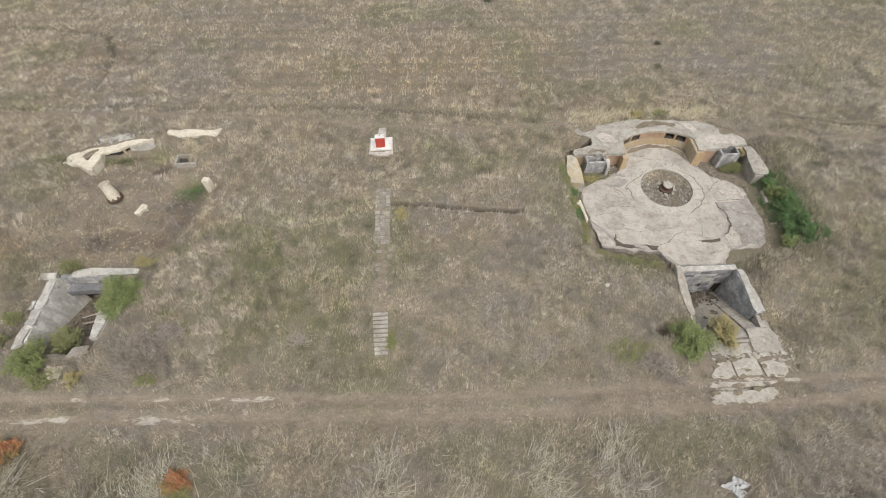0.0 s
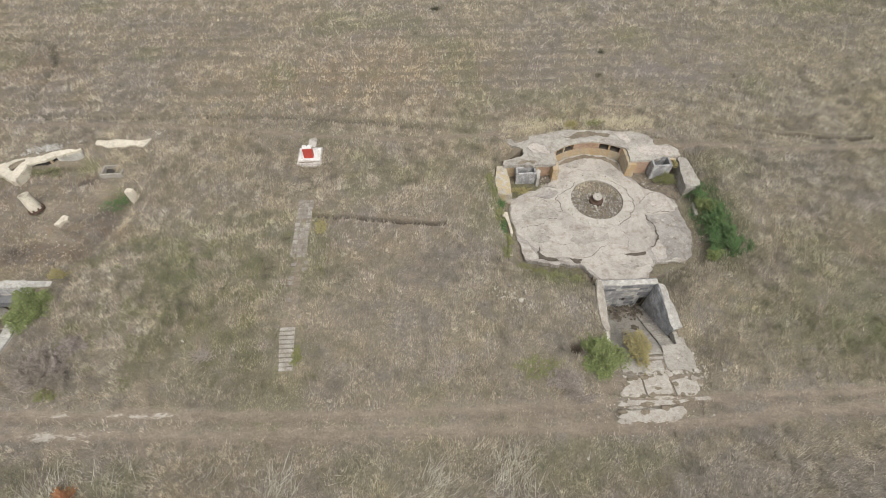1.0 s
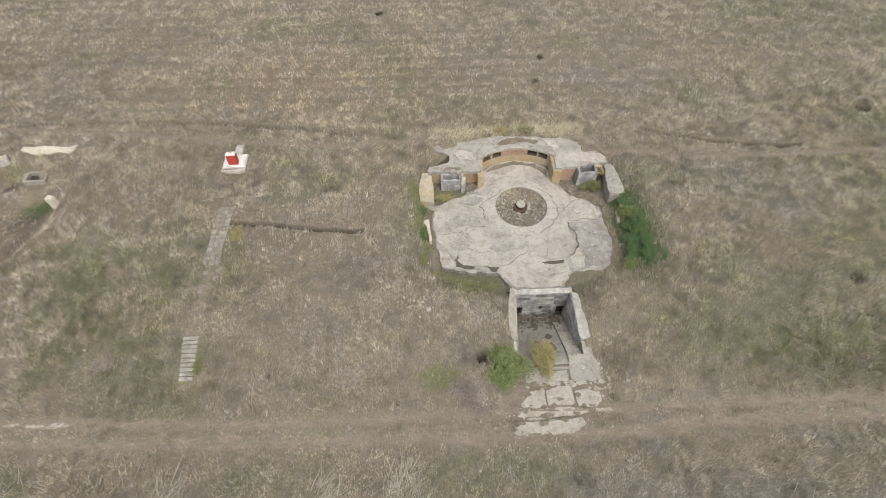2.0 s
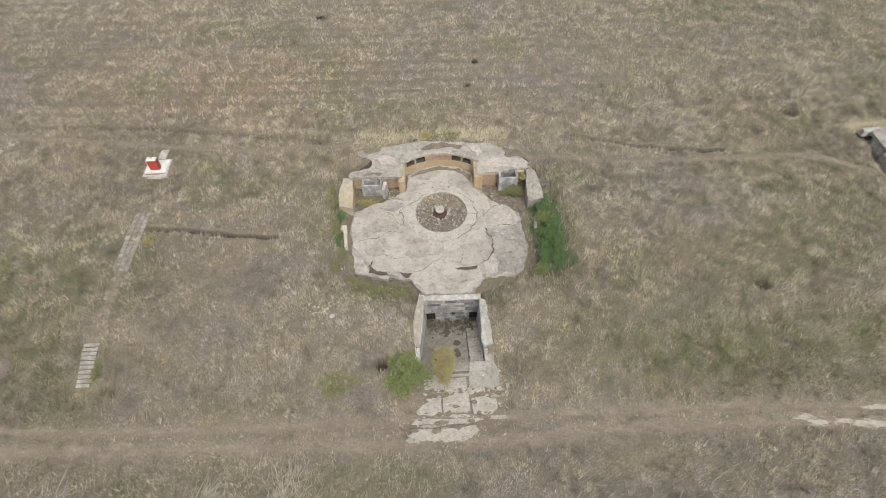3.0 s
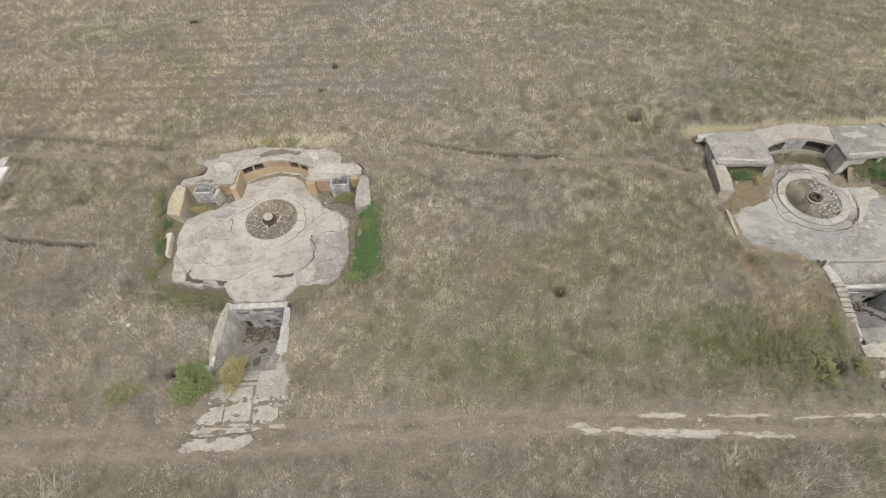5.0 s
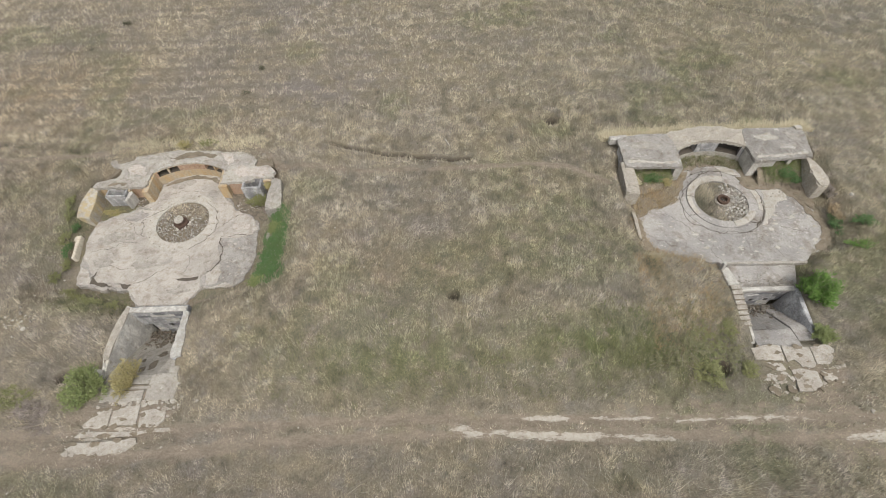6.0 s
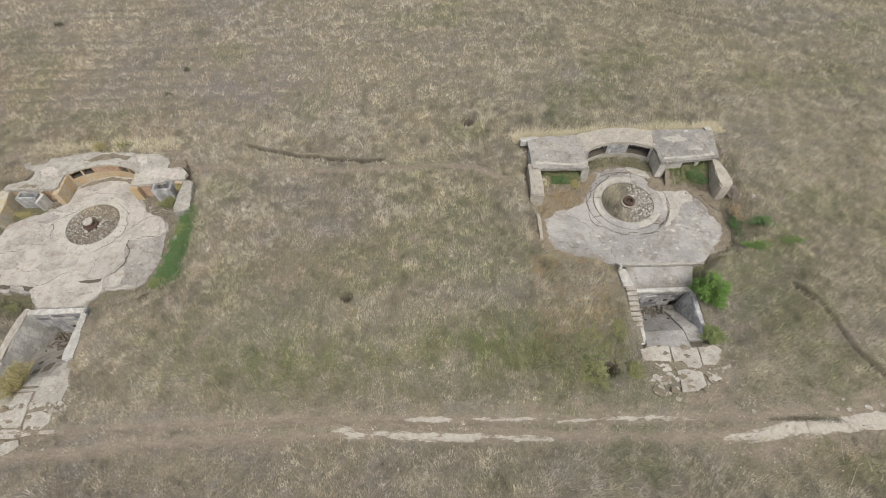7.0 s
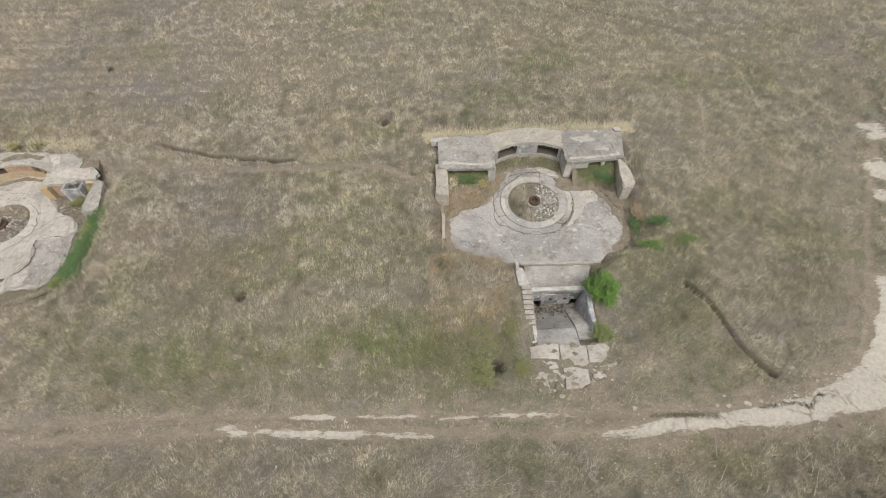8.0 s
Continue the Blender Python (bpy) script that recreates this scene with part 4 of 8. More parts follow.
    part("wing_wall", slab(rect(25.7, 27.15, 29.25, 29.7), -0.4, 1.16), M_BRICK, e)
    part("wing_wall", slab(rect(28.7, 29.35, 29.25, 29.7), -0.4, 1.16), M_OCHRE, e)
    part("brick_panel", slab(rect(25.9, 27.0, 29.1, 29.26), -0.3, 1.14, 0.01), M_BRICK, e, "orange rendered panel")
    part("side_wall", prism(bmesh.new(), jag([(14.1, 26.55), (15.25, 26.35), (15.2, 28.0), (15.1, 29.45), (14.3, 29.45), (14.05, 28.1)], 0.5, 0.05, rng), -0.45, lambda x, y: 0.95 + (y - 26.4) * 0.07, 0.06), M_STAINED, e, "thick ochre-stained side wall")
    part("side_wall", prism(bmesh.new(), jag([(29.35, 26.3), (30.5, 26.45), (30.45, 27.8), (30.2, 29.4), (29.5, 29.55), (29.3, 27.9)], 0.3, 0.06, rng), -0.45, lambda x, y: 1.05 + (y - 26.4) * 0.06, 0.08), M_ROOF, e, "thick grey side wall with a pinkish face")
    hollow_box(e, 15.85, 17.5, 28.4, 29.25, -0.4, 1.12, 0.16, M_WALL, "open grey concrete locker")
    hollow_box(e, 27.15, 28.7, 28.35, 29.5, -0.4, 1.42, 0.17, M_WALL, "open grey concrete locker")
    part("cheek", slab([(17.5, 28.05), (17.72, 28.0), (17.95, 28.9), (17.6, 29.2)], -0.4, 0.95, 0.03), M_LIGHTWALL, e)
    part("apron_soil", slab([(15.2, 26.7), (17.3, 27.3), (18.7, 28.3), (19.0, 29.3), (15.2, 29.3)], -0.5, -0.12), M_LITTER, e)
    part("apron_soil", slab([(25.9, 28.3), (27.0, 26.9), (28.9, 26.0), (29.4, 26.3), (29.4, 29.3), (25.8, 29.3)], -0.5, -0.10), M_LITTER, e)
    stones_on(e, 18.3, 28.3, -0.08, 0.05, 0.7, 40, 0.13, 57, 0, 360, M_WORN, "fallen_stones")
    stones_on(e, 27.3, 27.6, -0.08, 0.05, 0.9, 40, 0.11, 58, 0, 360, M_WORN, "fallen_stones")
    # broken beams of the left edge and the lost plank lying by the wall
    part("fallen_beam", slab([(14.35, 25.0), (14.75, 25.05), (14.95, 23.0), (14.75, 22.9), (14.6, 24.4), (14.3, 24.6)], -0.2, 0.45, 0.04), M_CREAM, e, "leaning pale concrete fragment")
    part("fallen_beam", prism(bmesh.new(), [(18.2, 27.95), (19.2, 27.65), (19.3, 27.8), (18.3, 28.12)], -0.1, 0.08, 0.02), M_ROOF, e, "fallen concrete strip")
    part("fallen_beam", slab([(29.5, 24.0), (29.75, 24.0), (29.95, 25.2), (29.7, 25.3)], -0.2, 0.35, 0.03), M_ROOF, e, "fallen concrete strip")
    for path, wide in (([(23.86, 28.21), (24.95, 27.07), (25.24, 26.0), (24.98, 25.0), (24.43, 24.25), (23.29, 23.45)], 0.03), ([(18.87, 26.47), (19.26, 25.87), (19.3, 25.2)], 0.045), ([(18.88, 26.35), (19.21, 26.92), (20.27, 27.57), (20.9, 28.26)], 0.025),
                       ([(25.76, 24.5), (26.15, 23.4), (26.22, 22.35), (25.91, 21.85), (25.3, 21.3)], 0.06), ([(25.76, 24.6), (26.83, 24.7), (28.06, 24.55)], 0.03), ([(15.67, 23.54), (17.11, 23.89), (17.69, 24.29), (19.26, 24.42)], 0.02), ([(19.98, 20.6), (20.79, 20.85), (21.77, 21.57), (22.27, 21.94)], 0.022),
                       ([(25.62, 25.64), (26.56, 26.51), (27.21, 26.8)], 0.025), ([(16.87, 21.82), (16.66, 21.33), (16.72, 20.74)], 0.06), ([(20.6, 23.2), (20.0, 22.2), (18.6, 21.9), (17.4, 22.3)], 0.014), ([(23.4, 23.0), (23.9, 22.1), (23.5, 21.3)], 0.014), ([(17.3, 27.0), (18.5, 25.9), (18.9, 25.2), (19.6, 24.8)], 0.014), ([(20.4, 29.2), (21.4, 29.7), (22.6, 29.5), (23.6, 29.9)], 0.014)):
        crack_line(e, path, 0.014, wide, rng)
    # Flat dark pieces paint the shade under the broken lip.
    for poly in ([(16.7, 21.4), (16.68, 20.75), (17.3, 20.55), (18.1, 20.5), (18.0, 20.68), (17.2, 20.88), (16.9, 21.2)], [(19.0, 20.7), (19.9, 20.5), (19.85, 20.2), (19.3, 20.25)]):
        part("hollow", slab(crag(poly, 0.08, rng, 0.1), -0.1, 0.015), M_CRACK, e, "dark piece for the shaded hollow where the screed broke off")
    for poly in ([(16.74, 20.6), (17.5, 20.42), (18.18, 20.28), (18.2, 20.14), (17.4, 20.28), (16.7, 20.45)], [(19.85, 20.4), (20.12, 20.0), (20.2, 19.6), (20.05, 19.55), (19.9, 19.95), (19.7, 20.3)], [(25.42, 20.06), (26.5, 20.12), (27.56, 20.08), (27.6, 19.93), (26.4, 19.95), (25.4, 19.9)], [(25.0, 19.5), (25.3, 20.0), (25.2, 20.05), (24.85, 19.6)]):
        part("broken_lip", slab(crag(poly, 0.16, rng, 0.1), -0.4, 0.02), M_SCREED, e, "pale broken lip of the floor slab")
    for poly, mat in (([(15.9, 24.9), (17.0, 25.6), (18.5, 25.5), (18.9, 24.7), (17.6, 24.5), (16.3, 24.3)], M_WORN), ([(19.6, 22.9), (21.2, 22.5), (22.4, 22.9), (22.0, 22.1), (20.4, 21.8), (19.3, 22.2)], M_WORN), ([(24.0, 29.6), (24.6, 29.2), (24.4, 28.4), (23.6, 28.9)], M_WORN), ([(17.3, 26.9), (18.6, 27.7), (19.3, 27.2), (18.4, 26.5)], M_PLATE), ([(16.2, 22.9), (17.3, 23.1), (17.9, 22.6), (16.9, 22.2)], M_WORN), ([(20.3, 30.2), (21.5, 30.9), (22.4, 30.6), (21.2, 29.9)], M_WORN), ([(22.6, 19.9), (23.9, 20.3), (24.6, 19.8), (23.6, 19.4)], M_WORN), ([(26.5, 25.7), (27.6, 25.9), (28.0, 25.4), (27.0, 25.1)], M_PINK)):
        part("worn_patch", slab(crag(poly, 0.22, rng, 0.12), -0.05, 0.019 if mat is M_WORN else 0.021), mat, e, "worn patch of the floor")
    bm = bmesh.new()
    for _ in range(34):
        x, y, s = rng.uniform(25.6, 28.4), rng.uniform(20.5, 24.2), rng.uniform(0.04, 0.16)
        prism(bm, [(x + s * rng.uniform(0.4, 1.4) * math.cos(b), y + s * rng.uniform(0.3, 1.0) * math.sin(b)) for b in (0.2, 1.3, 2.2, 3.3, 4.4, 5.4)], -0.1, -0.03 + 0.012 * rng.random())
    part("screed_debris", bm, M_SCREED, e, "", "stuff")
    part("soil_drift", slab(jag([(19.7, 30.2), (20.6, 31.0), (22.3, 31.35), (24.0, 31.0), (25.0, 30.2), (24.9, 29.2), (24.6, 30.0), (23.6, 30.8), (22.2, 31.0), (20.8, 30.6)], 0.3, 0.08, rng), -0.05, 0.03), M_SOIL, e, "soil drifted along the breast wall")
    # No opening is cut; the slot's inner shade is a dark piece.
    part("drain_slot", slab(crag([(23.09, 20.82), (23.95, 20.85), (24.82, 20.97), (24.78, 20.71), (23.95, 20.56), (23.37, 20.65)], 0.04, rng, 0.1), -0.06, 0.015), M_CRACK, e, "floor slot drawn as a flat dark piece")
    return e


def crack_line(parent, path, z, wide, rng):
    """A crack along a broken line, filled with dark dirt, of uneven width."""
    pts = sum((split_edge(p, q, 0.16, rng, 0.14) for p, q in zip(path, path[1:])), []) + path[-1:]
    bm = bmesh.new()
    last = None
    for i, (x, y) in enumerate(pts):
        u, v = pts[min(i + 1, len(pts) - 1)], pts[max(i - 1, 0)]
        d = math.hypot(u[0] - v[0], u[1] - v[1]) or 1.0
        w = wide * rng.uniform(0.25, 1.2) * (0.35 if i in (0, len(pts) - 1) else 1.0)
        nx, ny = -(u[1] - v[1]) / d * w, (u[0] - v[0]) / d * w
        now = (bm.verts.new((x + nx, y + ny, z)), bm.verts.new((x - nx, y - ny, z)))
        if last:
            bm.faces.new((last[0], last[1], now[1], now[0]))
        last = now
    bmesh.ops.recalc_face_normals(bm, faces=bm.faces)
    part("crack", bm, M_CRACK, parent)


def wing_fill(y):
    return Z2 - 0.1 + 0.95 * float(step01(26.2, 28.3, np.array(y)))


def emplacement_two():
    cx, cy = C2
    z = Z2
    rng = random.Random(12)
    e = thing("gun_emplacement", (cx, cy, z), "open gun emplacement with grey roofed wings and a grassy ring", "gun emplacement", "gun emplacements")
    part("base_slab", plate(cx, cy, 3.27, crag(PAD2, 0.2, rng), z - 0.45, z, 400, 0.01, rng, 0.01), M_PAD2, e, "weathered grey floor slab")
    part("outer_ring", ring_block(bmesh.new(), cx, cy, 2.7, 3.23, 0, 360, z - 0.3, z - 0.02, 72), M_PAD2, e, "sunken outer ring")
    part("mounting_ring", ring_block(bmesh.new(), cx, cy, 2.05, 2.68, 0, 360, z - 0.3, z + 0.03, 72), M_PAD2, e, "raised inner mounting ring")
    for a0, a1, r0, r1, h in ((62, 112, 2.78, 3.22, 0.012), (-75, 20, 2.1, 2.66, 0.075), (-118, -77, 2.3, 2.66, 0.075), (120, 175, 2.1, 2.6, 0.07)):
        part("screed_fragment", ring_block(bmesh.new(), cx, cy, r0, r1, a0, a1, z - 0.2, z + h, 18), M_RING, e, "pale curved screed remnant")
    part("screed_fragment", slab(crag([(69.39, 26.17), (70.35, 26.23), (71.03, 25.94), (70.99, 25.1), (70.1, 24.92), (69.34, 23.8), (68.58, 22.94), (67.99, 22.75), (68.86, 24.06), (69.1, 25.2)], 0.16, rng, 0.1), z - 0.1, z + 0.024), M_RING, e, "pale screed remnant")
    part("screed_fragment", slab(jag([(66.4, 28.9), (67.6, 28.8), (68.2, 27.9), (67.2, 28.1)], 0.3, 0.05, rng), z - 0.1, z + 0.03, 0.02), M_RING, e, "pale screed remnant")
    part("pit_floor", ring_block(bmesh.new(), cx, cy, 0.0, 2.08, 0, 360, z - 0.5, z - 0.12, 48), M_SOIL, e, "soil filling the mounting pit")
    stones_on(e, cx, cy, z - 0.1, 0.5, 2.0, 300, 0.2, 15, 10, 190)
    stones_on(e, cx, cy, z - 0.08, 0.7, 2.0, 120, 0.2, 19, 15, 185, M_LIGHTWALL)
    stones_on(e, cx + 0.7, cy - 0.4, z - 0.06, 0.2, 1.1, 70, 0.17, 16, 0, 360, M_WORN, "packing_stones")
    pedestal(e, cx + 0.05, cy - 0.05, z, False)
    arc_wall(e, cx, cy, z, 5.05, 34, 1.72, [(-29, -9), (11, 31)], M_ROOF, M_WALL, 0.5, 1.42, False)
    band = [(cx + 5.05 * math.sin(radians(k)), cy + 5.05 * math.cos(radians(k))) for k in range(34, -35, -4)]
    part("roof_band", slab(band + [(62.3, 29.6)] + sum((split_edge(p, q, 0.14, rng, 0.16) for p, q in (((62.2, 31.2), (63.3, 31.6)), ((63.3, 31.6), (64.5, 31.9)), ((64.5, 31.9), (66.0, 32.0)), ((66.0, 32.0), (67.4, 31.95)), ((67.4, 31.95), (69.4, 31.4)))), []) + [(69.2, 29.6)], z + 1.56, z + 1.75, 0.02), M_BEIGE, e, "pale concrete coping over the breast wall")
    top = z + 1.78
    part("roof_slab", prism(bmesh.new(), jag([(58.3, 27.8), (62.75, 27.55), (62.9, 29.7), (62.6, 31.35), (60.0, 31.35), (58.3, 31.0)], 0.3, 0.05, rng), z + 1.5, top, 0.06), M_ROOFTWO, e, "grey concrete roof slab of the wing")
    part("roof_slab", prism(bmesh.new(), jag([(68.65, 27.75), (73.4, 28.05), (73.9, 30.9), (73.6, 31.35), (69.0, 31.55), (68.6, 29.6)], 0.3, 0.05, rng), z + 1.5, top, 0.06), M_ROOFTWO, e, "grey concrete roof slab of the wing")
    part("rim_stone", slab(jag([(73.3, 31.0), (73.9, 31.0), (73.9, 31.5), (73.3, 31.5)], 0.2, 0.04, rng), z + 1.5, top + 0.12, 0.04), M_ROOF, e)
    part("rim_stone", slab(jag([(57.8, 30.9), (59.3, 31.05), (59.2, 31.45), (57.8, 31.35)], 0.3, 0.04, rng), z + 1.2, top - 0.02, 0.04), M_LIGHTWALL, e)
    # wing rooms, open to the front
    part("wing_wall", slab(rect(58.5, 62.6, 30.2, 30.6), z - 0.4, z + 1.52), M_WALL, e)
    part("wing_wall", slab(rect(58.3, 58.65, 28.0, 30.2), z - 0.4, z + 1.52), M_WALL, e)
    part("pier", slab(rect(62.3, 62.9, 27.6, 30.4), z - 0.4, z + 1.52, 0.03), M_LIGHTWALL, e, "pale end pier")
    part("wing_wall", slab(rect(69.0, 73.4, 30.3, 30.7), z - 0.4, z + 1.52), M_WALL, e)
    part("wing_wall", slab(rect(73.2, 73.6, 28.2, 30.3), z - 0.4, z + 1.52), M_WALL, e)
    part("pier", slab([(68.65, 27.8), (69.25, 27.8), (69.3, 30.4), (68.7, 30.4)], z - 0.4, z + 1.52, 0.03), M_LIGHTWALL, e, "pale end pier")
    part("wing_wall", slab(rect(69.25, 70.6, 28.0, 28.3), z - 0.4, z + 1.5, 0.02), M_LIGHTWALL, e, "pale closing wall of the wing")
    part("brick_panel", slab(rect(70.75, 71.7, 29.4, 29.6), z - 0.3, z + 1.4), M_BRICK, e, "orange rendered panel")
    part("post", slab(rect(71.7, 72.0, 28.1, 28.4), z - 0.4, z + 1.5, 0.02), M_LIGHTWALL, e)
    part("side_wall", prism(bmesh.new(), jag([(57.9, 25.45), (58.95, 25.35), (58.95, 28.4), (58.0, 28.5)], 0.5, 0.04, rng), z - 0.45, lambda x, y: z + 1.35 + (y - 25.4) * 0.12 + 0.05 * math.sin(6 * x + 4 * y), 0.07), M_BEIGE, e, "thick pale side wall with a broken face")
    part("side_wall", prism(bmesh.new(), jag([(72.75, 25.2), (73.45, 25.1), (73.85, 25.7), (73.55, 27.9), (73.0, 28.3), (72.85, 27.0)], 0.35, 0.06, rng), z - 0.45, lambda x, y: z + 1.45 + (y - 25.4) * 0.06 + 0.08 * math.sin(5 * x + 3 * y), 0.1), M_BEIGE, e, "thick pale side wall with a battered end")
    part("apron_soil", slab([(58.6, 24.4), (60.7, 25.4), (62.3, 26.4), (62.4, 30.3), (58.6, 30.3)], z - 0.5, z - 0.06), M_SOIL, e)
    part("apron_soil", slab([(69.0, 30.3), (69.0, 27.6), (69.7, 26.7), (71.5, 26.2), (72.6, 24.0), (73.3, 25.0), (73.3, 30.3)], z - 0.5, z - 0.05), M_SOIL, e)
    for x0, x1 in ((58.9, 62.3), (69.3, 73.2)):
        bm = bmesh.new()
        cols = [[bm.verts.new((x0 + (x1 - x0) * i / 6, y, wing_fill(y) + 0.06 * math.sin(i * 1.7 + y * 3))) for i in range(7)] for y in (26.2, 26.7, 27.2, 27.7, 28.2, 28.7, 29.4, 30.2)]
        for p, q in zip(cols, cols[1:]):
            for i in range(6):
                bm.faces.new((p[i], p[i + 1], q[i + 1], q[i]))
        part("earth_fill", bm, M_SOIL, e, "earth that has drifted into the open wing")
    layer = 0.0
    for poly in ([(62.8, 28.0), (63.6, 28.6), (65.0, 29.0), (66.6, 29.1), (68.2, 28.6), (68.6, 27.4), (69.4, 26.6), (69.9, 26.9), (69.2, 28.0), (68.9, 29.3), (67.4, 30.1), (65.6, 30.3), (63.9, 29.9), (62.8, 29.2)],
                 [(58.6, 23.9), (59.4, 24.2), (60.9, 25.0), (62.2, 25.9), (62.3, 26.6), (60.6, 25.6), (59.0, 24.8)], [(70.9, 26.2), (71.7, 25.1), (71.9, 23.6), (72.4, 23.2), (72.2, 24.8), (71.8, 26.0)],
                 [(67.84, 27.75), (69.3, 27.6), (70.6, 26.6), (72.04, 25.6), (70.73, 26.3), (69.39, 26.27), (68.46, 26.33), (67.9, 26.8)], [(58.71, 24.7), (60.02, 24.9), (61.5, 25.2), (62.5, 26.0), (63.3, 27.2), (64.1, 28.5), (63.2, 28.7), (62.5, 27.3), (59.13, 25.5)],
                 [(72.0, 23.8), (72.4, 22.6), (71.9, 21.2), (71.0, 20.2), (72.3, 20.6), (73.0, 22.3), (72.8, 24.0)], [(58.66, 24.2), (58.95, 23.2), (58.85, 22.0), (59.3, 21.0), (60.24, 20.35), (61.6, 20.0), (62.6, 19.75), (62.35, 19.4), (59.86, 19.9), (58.46, 20.96), (58.29, 22.68)]):
        layer = layer + 0.004
        part("soil_drift", slab(crag(poly, 0.22, rng, 0.1), z - 0.1 - layer, z + 0.014 + layer), M_SOIL, e, "soil drifted over the floor")
    stones_on(e, 65.0, 29.2, z + 0.02, 0.1, 1.4, 30, 0.14, 21, 0, 360, M_STONE, "fallen_stones")
    stones_on(e, 70.2, 26.6, z, 0.1, 1.3, 24, 0.14, 22, 0, 360, M_STONE, "fallen_stones")
    part("kerb", slab(crag([(64.0, 19.46), (69.9, 19.2), (70.0, 19.32), (64.0, 19.57)], 0.06, rng, 0.1), z - 0.3, z + 0.02), M_WORN, e, "pale kerb along the pad")
    part("kerb", slab(crag([(58.2, 21.9), (58.42, 21.85), (58.5, 23.2), (58.55, 24.3), (58.3, 24.4), (58.25, 23.2)], 0.05, rng, 0.12), z - 0.5, z + 0.32), M_BEIGE, e, "broken pale kerb at the pad's rim")
    part("marker_post", prism(bmesh.new(), rect(63.45, 63.65, 19.0, 19.25), 0.3, 1.35, 0.03, (0.1, -0.1)), M_LIGHTWALL, e, "short leaning concrete post")
    for path, wide, h in (([(62.49, 23.76), (62.48, 25.39), (63.04, 26.57), (64.86, 28.1), (66.27, 28.45), (67.12, 28.3), (68.07, 27.8)], 0.032, 0.012), ([(69.03, 25.46), (68.74, 24.3), (68.1, 23.19), (67.58, 22.5)], 0.05, 0.026), ([(62.49, 23.76), (63.01, 23.06), (63.98, 22.44), (64.99, 22.16), (66.05, 22.1), (67.53, 22.34)], 0.035, 0.012),
                          ([(67.2, 23.2), (67.9, 23.0), (68.2, 23.4)], 0.04, 0.05), ([(66.6, 27.4), (66.8, 28.4)], 0.03, 0.05), ([(61.0, 24.4), (62.4, 22.9), (62.9, 21.4)], 0.016, 0.012), ([(69.4, 22.6), (70.8, 22.0), (71.8, 22.4)], 0.016, 0.012), ([(63.9, 21.9), (63.4, 20.6), (63.9, 19.7)], 0.014, 0.012), ([(66.9, 21.9), (68.2, 21.0), (68.5, 19.8)], 0.014, 0.012), ([(64.0, 26.9), (63.7, 27.5)], 0.035, 0.05), ([(63.4, 24.1), (62.7, 23.9)], 0.035, 0.05)):
        crack_line(e, path, z + h, wide, rng)
    bm = bmesh.new()
    for _ in range(90):
        x, y, s = rng.uniform(59.2, 72.3), rng.uniform(19.8, 24.6), rng.uniform(0.03, 0.13) * rng.choice((1, 1, 1.8))
        if math.hypot(x - cx, y - cy) < 3.4 or away(np.array([x]), np.array([y]), PAD2)[0] > -0.4:
            continue
        prism(bm, [(x + s * rng.uniform(0.4, 1.6) * math.cos(b), y + s * rng.uniform(0.3, 1.0) * math.sin(b)) for b in (0.2, 1.3, 2.2, 3.3, 4.4, 5.4)], z - 0.1, z + 0.014 + 0.012 * rng.random())
    part("screed_debris", bm, M_RING, e, "", "stuff")
    for poly, mat in (([(59.0, 30.2), (60.5, 30.6), (61.8, 30.2), (61.4, 29.6), (59.8, 29.7)], M_ROOF), ([(69.5, 30.6), (71.0, 30.9), (71.6, 30.2), (70.2, 29.9)], M_ROOF), ([(72.0, 30.9), (73.3, 30.6), (73.2, 29.8), (72.4, 30.1)], M_ROOF), ([(58.5, 28.2), (60.4, 28.1), (62.4, 27.95), (62.5, 28.15), (60.2, 28.35), (58.6, 28.5)], M_RING), ([(69.0, 28.1), (71.2, 28.2), (73.2, 28.35), (73.2, 28.55), (71.0, 28.42), (69.0, 28.3)], M_RING), ([(71.4, 29.6), (72.6, 29.5), (72.2, 28.9), (71.2, 29.1)], M_PLATE)):
        part("worn_patch", slab(crag(poly, 0.16, rng, 0.1), top - 0.1, top + 0.008), mat, e, "worn patch of the roof slab")
    return e


# ---- the sunken shelter entrances ----
def courses(parent, x0, x1, y, z0, z1, rng, lit):
    """Wall blocks that stand a little proud, some damp and some still limewashed."""
    z = z0
    while z < z1 - 0.12:
        h = min(rng.uniform(0.26, 0.46), z1 - z)
        x = x0 + rng.uniform(0, 0.3)
        while x < x1 - 0.2:
            w = min(rng.uniform(0.35, 1.1), x1 - x)
            pick = rng.random()
            if pick < 0.62:
                deep = rng.uniform(0.006, 0.022)
                mat = M_WALLDARK if pick < 0.3 else (lit if pick < 0.44 else M_WALL)
                part("block", slab(rect(x, x + w - 0.02, y - deep, y + 0.004), z + 0.01, z + h - 0.01), mat, parent)
            x += w
        z += h


